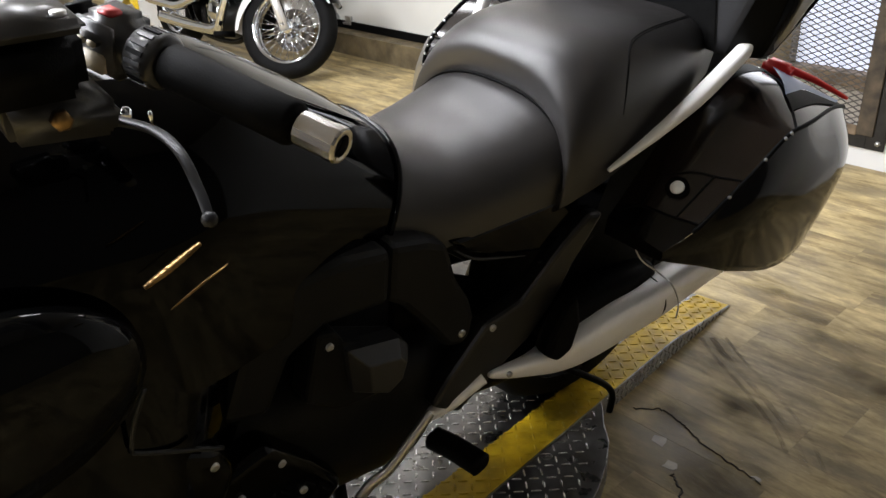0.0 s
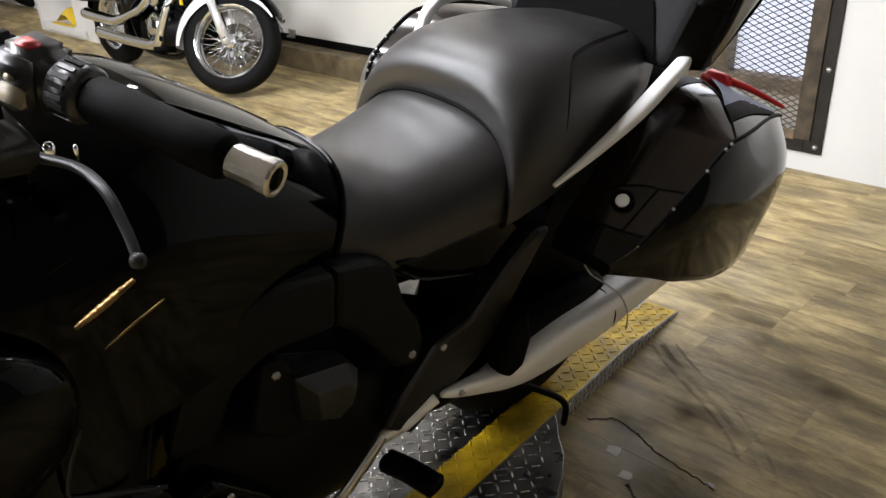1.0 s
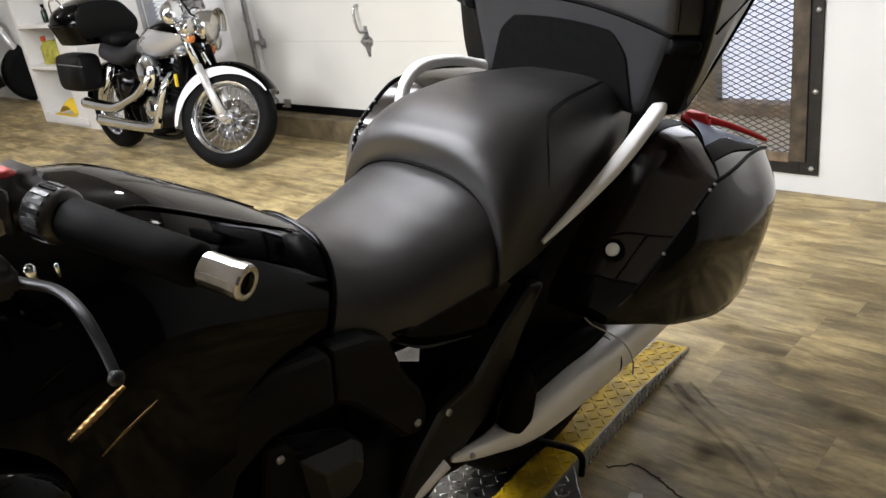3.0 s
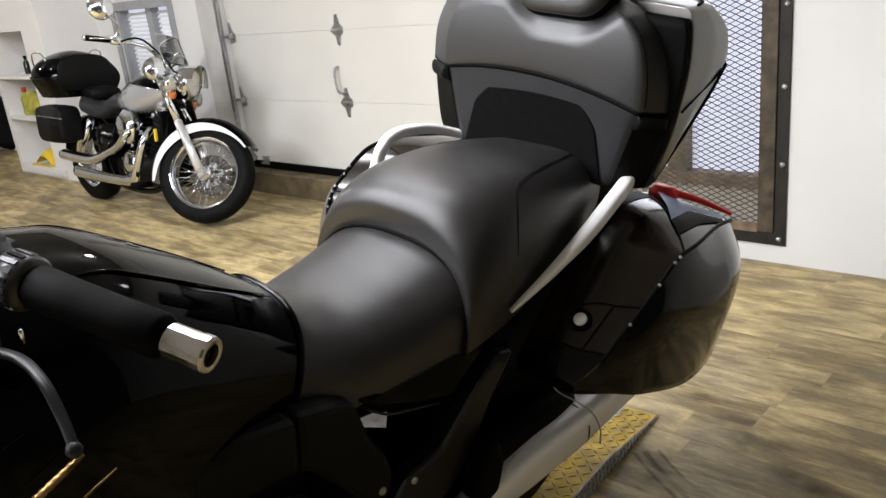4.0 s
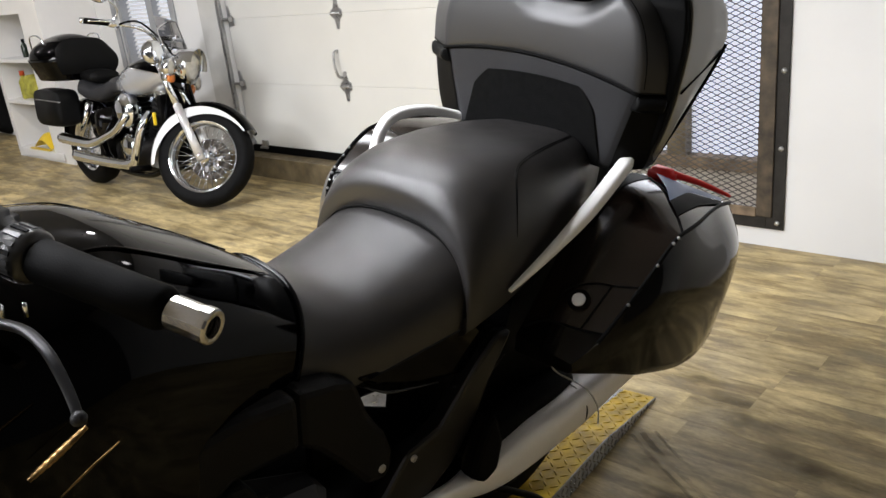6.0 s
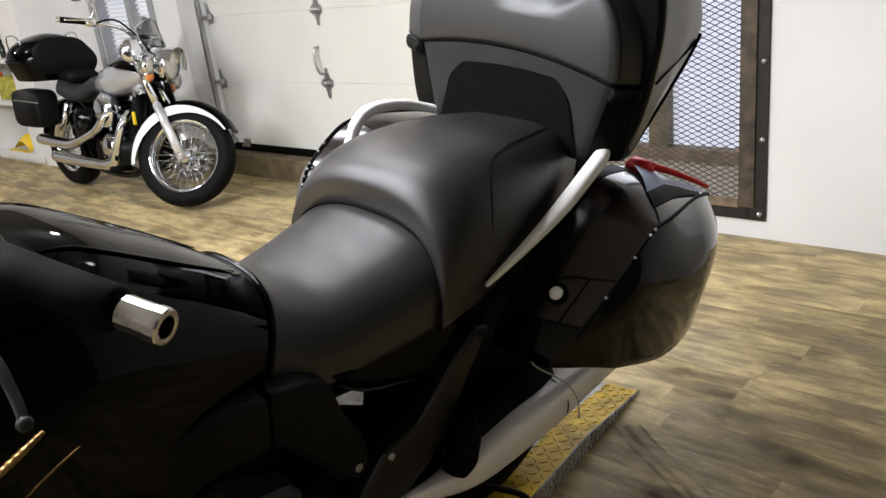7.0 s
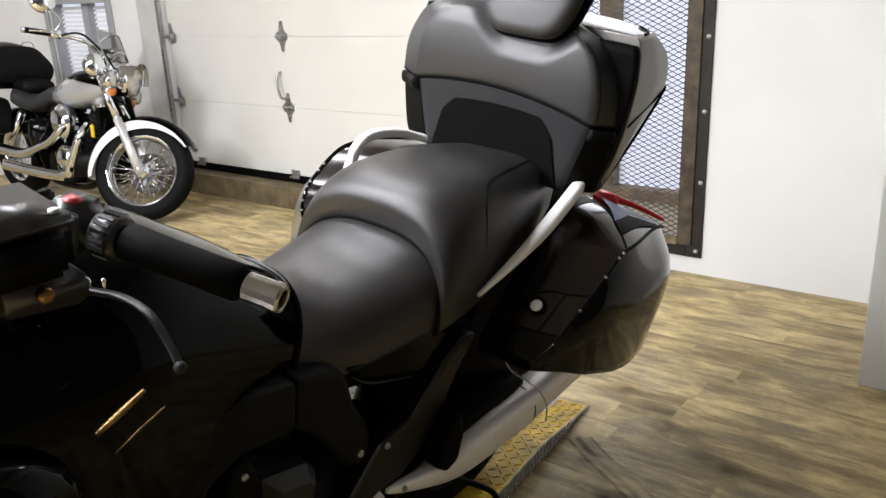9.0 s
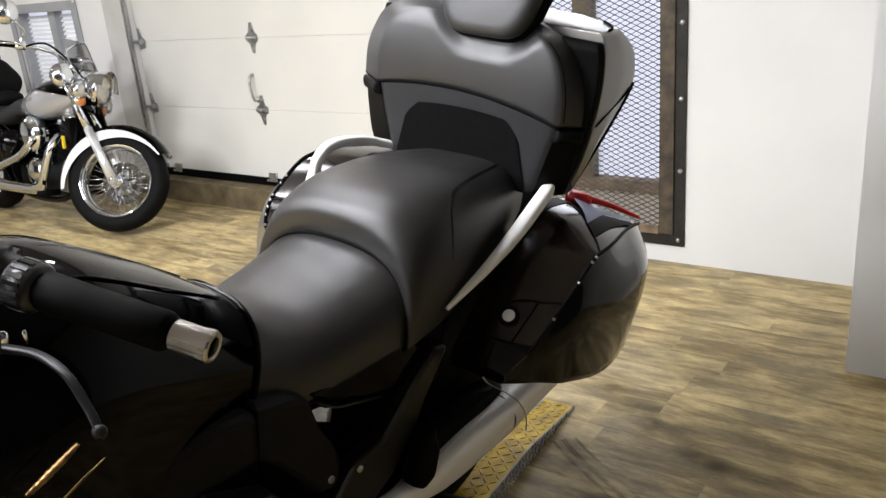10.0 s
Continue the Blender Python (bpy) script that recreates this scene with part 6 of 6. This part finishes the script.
def cruiser_body():
    cr = cruiser
    spoked_wheel(cr, Matrix.Translation((0, 0, 0.31)), 0.31, 0.15, "rear_wheel", 20, 0.20)

    def rfender(u, v):
        a = radians(10 + 165 * u)
        q = 2 * v - 1
        r = 0.345 - 0.05 * abs(q) ** 2.4
        return Vector((r * math.cos(a), q * 0.10, 0.31 + r * math.sin(a)))

    part("rear_fender", grid_bm(rfender, 32, 14), M_GLOSS, cr, "black rear fender")
    # tank: white flanks, black top
    def tk(u, v):
        x = 0.665 + 0.60 * u
        w = 0.03 + 0.135 * math.sin(math.pi * min(1, 0.16 + 0.70 * u)) ** 0.8
        zt = 0.785 + 0.170 * math.sin(math.pi * min(1.0, 0.06 + 0.62 * u)) ** 0.9
        zb = 0.705 - 0.035 * math.sin(math.pi * u) + 0.09 * u * u
        px, pz = loop_point(w, (zt - zb) / 2, 2.5, v)
        return (x, px, (zt + zb) / 2 + pz)

    t = part("fuel_tank", grid_bm(tk, 30, 36, True, True), M_TANKS, cr, "pearl white fuel tank with black top")

    def tk_top(u, v):
        lo = 0.105 - 0.115 * u
        p = Vector(tk(0.40 + 0.59 * u, lo + (0.5 - 2 * lo) * v))
        c = Vector(((p.x), 0, 0.84))
        return p + (p - c).normalized() * 0.003

    part("tank_top", grid_bm(tk_top, 16, 16), M_GLOSS, t, "black painted top panel")
    for e in (0.0, 1.0):
        part("tank_trim", tube_bm([tk_top(i / 12, e) for i in range(13)], 0.0035, 6, smooth_path=False), M_CHROME, t, "chrome line round the black panel")
    part("tank_seam", tube_bm([Vector(tk(i / 16, 0.79)) for i in range(17)], 0.006, 8, smooth_path=False), M_CHROME, t, "chrome lower lip")
    for s in (-1, 1):
        part("badge", prism_bm([(0.85, 0.83), (0.89, 0.857), (0.95, 0.842), (0.91, 0.82)], "y", s * 0.153, s * 0.162), M_CHROME, t, "small chrome badge", smooth=False)
    part("filler_cap", lathe_bm([(0.94, 0.035), (0.955, 0.033), (0.957, 0.0)], "z", 20, None, (1.05, 0, 0)), M_CHROME, t)
    # seats
    def seat(u, v):
        x = 0.15 + 0.54 * u
        w = 0.175 - 0.09 * u**1.6 - 0.05 * max(0, 0.12 - u) / 0.12
        zt = 0.825 - 0.065 * math.sin(math.pi * min(1, u * 1.25))
        px, pz = loop_point(w, 0.062, 2.6, v)
        return (x, px, zt - 0.06 + pz)

    part("saddle", grid_bm(seat, 24, 28, True, True), M_LEATHER2, cr, "wide black rider saddle")

    def pill(u, v):
        x = 0.0 + 0.32 * u
        px, pz = loop_point(0.13 - 0.02 * u, 0.045, 2.8, v)
        return (x, px, 0.845 - 0.03 * u + pz)

    part("pillion_pad", grid_bm(pill, 12, 26, True, True), M_VINYL, cr, "black pillion pad")
    # trunk
    def trunk(u, v):
        w = 0.22 + 0.06 * u
        x, y = loop_point(0.21 + 0.02 * u, w, 4, v)
        return (-0.03 + x - 0.02 * u, y - 0.05, 0.80 + 0.15 * u)

    tr = part("trunk", grid_bm(trunk, 8, 48, True, True), M_GLOSS, cr, "large black touring trunk")

    def trunk_lid(u, v):
        k = math.cos(0.5 * math.pi * u) ** 1.25
        x, y = loop_point(0.235 * k ** 0.7, 0.285 * k, 2.6, v)
        return (-0.05 + x - 0.02 * u, y - 0.05, 0.952 + 0.175 * math.sin(0.5 * math.pi * u))

    part("trunk_lid", grid_bm(trunk_lid, 14, 48, True), M_GLOSS, tr, "domed black trunk lid")
    part("backrest", grid_bm(lambda u, v: (0.195 - 0.05 * u * u + 0.02 * math.sin(math.pi * u), -0.05 + (0.20 + 0.03 * math.sin(math.pi * u)) * (2 * v - 1), 0.845 + 0.25 * u - 0.07 * (2 * v - 1) ** 4 * u), 8, 18), M_VINYL, tr, "black padded trunk backrest")
    for s in (-1, 1):
        part("rack_rail", tube_bm([(0.0, s * 0.20 - 0.05, 1.02), (-0.04, s * 0.22 - 0.05, 1.11), (-0.20, s * 0.22 - 0.05, 1.11), (-0.24, s * 0.20 - 0.05, 1.01)], 0.006, 8, 5), M_CHROME, tr, "chrome rack rail")
        def bag(u, v):
            x, z = loop_point(0.212 - 0.012 * (2 * u - 1) ** 2, 0.138 - 0.01 * (2 * u - 1) ** 2, 4.5, v)
            return (-0.06 + x, s * (0.135 + 0.16 * u), 0.605 + z - 0.02 * x)
        b = part("saddlebag", grid_bm(bag, 8, 44, True, True), M_VINYL, cr, "hard black saddlebag")
        part("lid_seam", tube_bm([(-0.22, s * 0.297, 0.665), (0.0, s * 0.297, 0.66), (0.18, s * 0.297, 0.655)], 0.004, 6), M_STEEL, b)
        part("shock", lathe_and(Vector((0.03, s * 0.12, 0.34)), Vector((0.26, s * 0.12, 0.64)), 0.03, 0.026), M_CHROME, cr, "chrome rear shock")
    # engine
    en = part("engine", tube_bm([(0.62, 0, 0.33), (0.95, 0, 0.30), (1.18, 0, 0.36)], 0.15, 20, flat=0.8, power=3), M_ENGINE, cr, "dark V-twin engine with chrome covers")
    for x1, x2 in ((0.82, 0.72), (0.98, 1.14)):
        for i in range(9):
            t0 = 0.08 + 0.10 * i
            c = Vector((x1, 0, 0.40)).lerp(Vector((x2, 0, 0.72)), t0)
            d = Vector((x2 - x1, 0, 0.32))
            part("cylinder_fin", lathe_to(c, d, [(0, 0.085), (0.012, 0.085)]), M_ENGINE, en)
        part("cylinder_head", lathe_to(Vector((x1, 0, 0.40)).lerp(Vector((x2, 0, 0.72)), 0.95), Vector((x2 - x1, 0, 0.32)), [(-0.03, 0.07), (0.0, 0.09), (0.05, 0.08), (0.06, 0.0)]), M_CHROME, en, "chrome head cover")
    for s in (-1, 1):
        part("air_cleaner", lathe_to(Vector((0.86, s * 0.16, 0.61)), Vector((0, s, 0)), [(-0.06, 0.10), (0.005, 0.118), (0.018, 0.118), (0.022, 0.106), (0.034, 0.100), (0.050, 0.055), (0.054, 0.0)]), M_CHROME, en, "oval chrome air cleaner")
        part("side_cover", lathe_to(Vector((0.85, s * 0.14, 0.36)), Vector((0, s, 0)), [(-0.05, 0.10), (0.03, 0.10), (0.05, 0.08), (0.06, 0.0)]), M_CHROME, en, "round chrome engine cover")
        part("frame_tube", tube_bm([(1.30, s * 0.05, 0.82), (1.28, s * 0.11, 0.55), (1.18, s * 0.14, 0.22), (0.7, s * 0.15, 0.19), (0.45, s * 0.14, 0.32), (0.4, s * 0.12, 0.62)], 0.02, 10), M_GLOSS, cr, "black frame tube")
        part("footrest", lathe_and(Vector((1.08, s * 0.16, 0.24)), Vector((1.08, s * 0.30, 0.25)), 0.022, 0.02), M_RUBBER, cr, "rubber footrest")
        part("side_panel", tube_bm([(0.50, s * 0.14, 0.50), (0.66, s * 0.15, 0.52)], 0.10, 16, flat=1.1, power=3.5), M_GLOSSB, cr, "black side panel")
    part("radiator", box_bm(1.20, 1.25, -0.12, 0.12, 0.30, 0.72), M_MATTE, cr, "black radiator", smooth=False, bevel=0.01)
    part("reflector", box_bm(1.192, 1.210, -0.155, -0.140, 0.53, 0.61), M_YELP, cr, "yellow side reflector", smooth=False)
    # pipes on the right side
    part("exhaust_pipe", tube_bm([(0.90, -0.12, 0.62), (0.93, -0.21, 0.57), (0.80, -0.22, 0.48), (0.62, -0.22, 0.42), (0.44, -0.22, 0.37), (0.30, -0.22, 0.365), (-0.05, -0.22, 0.38)], spline([(0, 0.026), (0.55, 0.028), (0.62, 0.036), (1, 0.042)]), 16, 8), M_CHROME, cr, "upper chrome exhaust")
    part("exhaust_pipe", tube_bm([(1.10, -0.12, 0.60), (1.12, -0.20, 0.52), (1.04, -0.22, 0.36), (0.97, -0.22, 0.27), (0.80, -0.22, 0.255), (0.50, -0.22, 0.255), (0.15, -0.22, 0.265)], spline([(0, 0.026), (0.4, 0.03), (0.55, 0.036), (1, 0.042)]), 16, 8), M_CHROME, cr, "lower chrome exhaust")
    part("side_stand", tube_bm([(0.85, 0.15, 0.20), (0.75, 0.24, 0.06), (0.72, 0.30, -0.02)], 0.012, 8), M_GLOSS, cr, "black side stand")


cruiser_front()
cruiser_body()


def far_motorcycle():
    m = tagged(empty("parked_motorcycle", pose(-8.7, 3.2, 0, 0, 0, 70)), label="dark motorcycle parked in the far bay", category="motorcycle")
    for x in (-0.7, 0.7):
        part("wheel", lathe_bm([(-0.06, 0.22), (-0.065, 0.28), (0, 0.32), (0.065, 0.28), (0.06, 0.22)], "y", 40, None, (x, 0, 0.32)), M_TIRE, m, "black tyre")
        part("hub", lathe_bm([(-0.05, 0.21), (-0.03, 0.05), (0.03, 0.05), (0.05, 0.21)], "y", 30, None, (x, 0, 0.32)), M_MATTE, m)
    part("engine", tube_bm([(-0.3, 0, 0.40), (0.0, 0, 0.36), (0.35, 0, 0.42)], 0.2, 16, power=3), M_ENGINE, m)
    part("body", tube_bm([(-0.85, 0, 0.78), (-0.3, 0, 0.74), (0.1, 0, 0.86), (0.45, 0, 0.82)], spline([(0, 0.06), (0.4, 0.13), (0.75, 0.16), (1, 0.08)]), 16), M_GLOSSB, m, "black bodywork")
    part("muffler", tube_bm([(0.1, -0.2, 0.28), (-0.4, -0.22, 0.36), (-0.8, -0.22, 0.44)], 0.045, 14), M_STEELB, m, "silver muffler")
    part("fork", tube_bm([(0.7, 0, 0.32), (0.45, 0, 0.95)], 0.04, 10), M_STEELB, m)
    part("handlebar", tube_bm([(0.35, -0.35, 1.05), (0.45, 0, 0.98), (0.35, 0.35, 1.05)], 0.014, 8), M_SEAL, m)


far_motorcycle()


# ---- window behind the cruiser ----
grille_window2 = grille_window("window_2", WIN2_X0, WIN2_X1, WIN2_Z0, WIN2_Z1, 0.07, -5.02, WIN2_Z0 + 0.02, "small window with grey steel frame and white blinds", M_GREYFRAME, False)

slat_z = WIN2_Z0 + 0.045
while slat_z < WIN2_Z1 - 0.02:
    for xa, xb in ((WIN2_X0 + 0.05, -5.07), (-4.97, WIN2_X1 - 0.05)):
        slat = prism_bm([(WALL_Y + 0.070, slat_z), (WALL_Y + 0.073, slat_z + 0.003), (WALL_Y + 0.088, slat_z + 0.025), (WALL_Y + 0.085, slat_z + 0.022)], "x", xa, xb)
        part("blind_slat", slat, M_WHITE, grille_window2, smooth=False)
    slat_z += 0.034

# ---- ceiling lamps ----
lamp_src = None
for lx, ly in LAMPS:
    if lamp_src is None:
        lamp_src = tagged(empty("ceiling_lamp", pose(lx, ly, LAMP_Z)), label="bare round ceiling lamp hanging on a short stem, on", category="lamp", group="ceiling lamps")
        part("stem", lathe_bm([(0.135, 0.0), (0.135, 0.035), (0.16, 0.04), (0.20, 0.012), (0.33, 0.012), (0.33, 0.05), (0.338, 0.05)], "z", 24), M_WHITEP, lamp_src, "white stem and rose")
    else:
        copy_thing(lamp_src, pose(lx, ly, LAMP_Z))


# housings for the added ceiling panels, which stand out of view
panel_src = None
for lx, ly, watts in FILL_PANELS:
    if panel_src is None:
        panel_src = tagged(empty("ceiling_panel", pose(lx, ly, 2.93)), label="added unseen ceiling light panel, switched on", category="ceiling light", group="ceiling panels")
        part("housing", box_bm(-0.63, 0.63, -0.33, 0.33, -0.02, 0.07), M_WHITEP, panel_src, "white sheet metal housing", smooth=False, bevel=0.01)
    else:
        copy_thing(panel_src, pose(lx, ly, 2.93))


# ---- floor planks ----
def planks():
    W, Ln = 0.15, 0.92
    rng = random.Random(5)
    me = {}

    def plank_mesh(length):
        key = round(length, 2)
        if key not in me:
            bm = bmesh.new()
            g = 0.0002
            add_box(bm, g, key - g, g, W - g, -0.0035, 0.0)
            m = bpy.data.meshes.new("plank")
            bm.to_mesh(m)
            bm.free()
            m.materials.append(M_PLANK)
            me[key] = m
        return me[key]

    vs, fs = [], []
    row = 0
    y = ROOM_Y0
    count = 0
    while y < WALL_Y:
        x = ROOM_X0 - rng.random() * Ln
        while x < ROOM_X1:
            near = -3.6 < x < 0.9 and 1.05 < y < 3.75
            if near and count < 300:
                o = new("plank", plank_mesh(Ln))
                o.location = (x, y, 0)
                o.parent = floor
                count += 1
            else:
                b = len(vs)
                g = 0.0002
                x_end = min(x + Ln, ROOM_X1)
                for z in (-0.0035, 0.0):
                    vs.extend([(x + g, y + g, z), (x_end - g, y + g, z), (x_end - g, min(y + W, WALL_Y) - g, z), (x + g, min(y + W, WALL_Y) - g, z)])
                fs.extend([(b + 4, b + 5, b + 6, b + 7), (b, b + 1, b + 5, b + 4), (b + 1, b + 2, b + 6, b + 5), (b + 2, b + 3, b + 7, b + 6), (b + 3, b, b + 4, b + 7)])
            x += Ln
        y += W
        row += 1
    m = bpy.data.meshes.new("plank_rest")
    m.from_pydata(vs, [], fs)
    m.materials.append(M_PLANK)
    o = new("plank_rest", m)
    o.parent = floor
    tagged(o, kind="stuff")


planks()


# ---- torn floor covering beside the platform ----
M_CRACK = material("torn_edge", (0.035, 0.028, 0.018), 0.8, var=0.3, scale=30)
M_CHIP = material("bare_adhesive", (0.36, 0.33, 0.27), 0.6, var=0.2, scale=25)


def crack(pts, width, seed):
    rng = random.Random(seed)
    C = [p + Vector((rng.uniform(-1, 1), rng.uniform(-1, 1), 0)) * 0.004 for p in path_points([Vector((x, y, 0.0)) for x, y in pts], 9)]
    bm = bmesh.new()
    rows = []
    for i, c in enumerate(C):
        d = (C[min(i + 1, len(C) - 1)] - C[max(0, i - 1)]).normalized()
        n = Vector((-d.y, d.x, 0)) * width * rng.uniform(0.35, 1.0) * (0.4 if i in (0, len(C) - 1) else 1)
        rows.append((bm.verts.new(c - n + Vector((0, 0, 0.0006))), bm.verts.new(c + Vector((0, 0, 0.003))), bm.verts.new(c + n + Vector((0, 0, 0.0006)))))
    for a, b in zip(rows, rows[1:]):
        bm.faces.new((a[0], a[1], b[1], b[0]))
        bm.faces.new((a[1], a[2], b[2], b[1]))
    o = part("torn_seam", bm, M_CRACK, floor, "dark torn seam in the vinyl", smooth=False)
    return o


crack([(0.215, 1.74), (0.27, 1.785), (0.33, 1.775), (0.40, 1.745), (0.50, 1.725), (0.578, 1.712)], 0.0038, 1)
crack([(0.42, 1.60), (0.47, 1.56), (0.50, 1.50)], 0.004, 2)


def chip(x, y, r, seed):
    rng = random.Random(seed)
    pts = [(x + r * rng.uniform(0.5, 1.1) * math.cos(a), y + r * rng.uniform(0.4, 1.0) * math.sin(a)) for a in (0.2, 1.1, 2.3, 3.3, 4.1, 5.4)]
    part("bare_patch", prism_bm(pts, "z", 0.0003, 0.0009), M_CHIP, floor, "pale bare patch", smooth=False)


chip(0.33, 1.68, 0.03, 3)
chip(0.565, 1.72, 0.016, 4)
chip(0.40, 1.62, 0.022, 5)


# ---- dirt and painted shade on the floor ----
def smudge_material(name, color, strength, soft):
    """A thin dark film that fades out towards its rim and breaks up in noise."""
    m = bpy.data.materials.new(name)
    m.use_nodes = True
    nt = m.node_tree
    N, L = nt.nodes, nt.links
    b = N["Principled BSDF"]
    b.inputs["Base Color"].default_value, b.inputs["Roughness"].default_value = (*color, 1), 0.7
    b.inputs["Specular IOR Level"].default_value = 0.1
    geo = N.new("ShaderNodeNewGeometry")
    nz = N.new("ShaderNodeTexNoise")
    nz.inputs["Scale"].default_value, nz.inputs["Detail"].default_value = 9.0, 9
    L.new(geo.outputs["Position"], nz.inputs["Vector"])
    r = N.new("ShaderNodeMapRange")
    r.inputs["From Min"].default_value, r.inputs["From Max"].default_value, r.inputs["To Max"].default_value = 0.36, 0.68, strength
    L.new(nz.outputs["Fac"], r.inputs["Value"])
    fac = r.outputs["Result"]
    if soft:
        tc, grad = N.new("ShaderNodeTexCoord"), N.new("ShaderNodeTexGradient")
        grad.gradient_type = "SPHERICAL"
        L.new(tc.outputs["Object"], grad.inputs["Vector"])
        mu = N.new("ShaderNodeMath")
        mu.operation = "MULTIPLY"
        L.new(grad.outputs["Fac"], mu.inputs[0]), L.new(fac, mu.inputs[1])
        fac = mu.outputs[0]
    L.new(fac, b.inputs["Alpha"])
    return m


M_SMUDGE = smudge_material("floor_dirt_and_shade", (0.07, 0.055, 0.032), 0.75, True)
M_SCUFF = smudge_material("tyre_scuff", (0.06, 0.05, 0.036), 0.32, False)


def smudge(x, y, rx, ry, turn):
    bm = bmesh.new()
    bm.faces.new([bm.verts.new((math.cos(a), math.sin(a), 0)) for a in (2 * math.pi * i / 24 for i in range(24))])
    o = part("dirt_and_shade_patch", bm, M_SMUDGE, floor, "dark patch of dirt and painted shade", smooth=False)
    o.matrix_basis = pose(x, y, 0.0007, 0, 0, turn) @ Matrix.Diagonal((rx, ry, 1, 1))


# dirt, and painted shade where the floor by the platform lies dark
for args in ((0.36, 2.42, 0.22, 0.10, -25), (0.17, 2.56, 0.13, 0.06, -10), (0.22, 2.10, 0.16, 0.10, -40), (0.40, 1.93, 0.18, 0.09, -35), (0.62, 2.26, 0.20, 0.07, -15), (0.50, 1.66, 0.20, 0.12, 20), (0.30, 1.82, 0.12, 0.09, 0)):
    smudge(*args)


def scuff(pts, width):
    C = path_points([Vector((x, y, 0.0009)) for x, y in pts], 8)
    bm = bmesh.new()
    rows = []
    for i, c in enumerate(C):
        d = (C[min(i + 1, len(C) - 1)] - C[max(0, i - 1)]).normalized()
        n = Vector((-d.y, d.x, 0)) * width
        rows.append((bm.verts.new(c - n), bm.verts.new(c + n)))
    for a, b in zip(rows, rows[1:]):
        bm.faces.new((a[0], a[1], b[1], b[0]))
    part("tyre_scuff", bm, M_SCUFF, floor, "faint grey tyre scuff", smooth=False)


for off, width in ((0.0, 0.006), (0.022, 0.009), (0.05, 0.005)):
    scuff([(0.16 + off, 2.150 + off), (0.245 + off, 2.086 + off), (0.40 + off, 1.99 + off), (0.525 + off, 1.897 + off), (0.622 + off, 1.787 + off)], width)
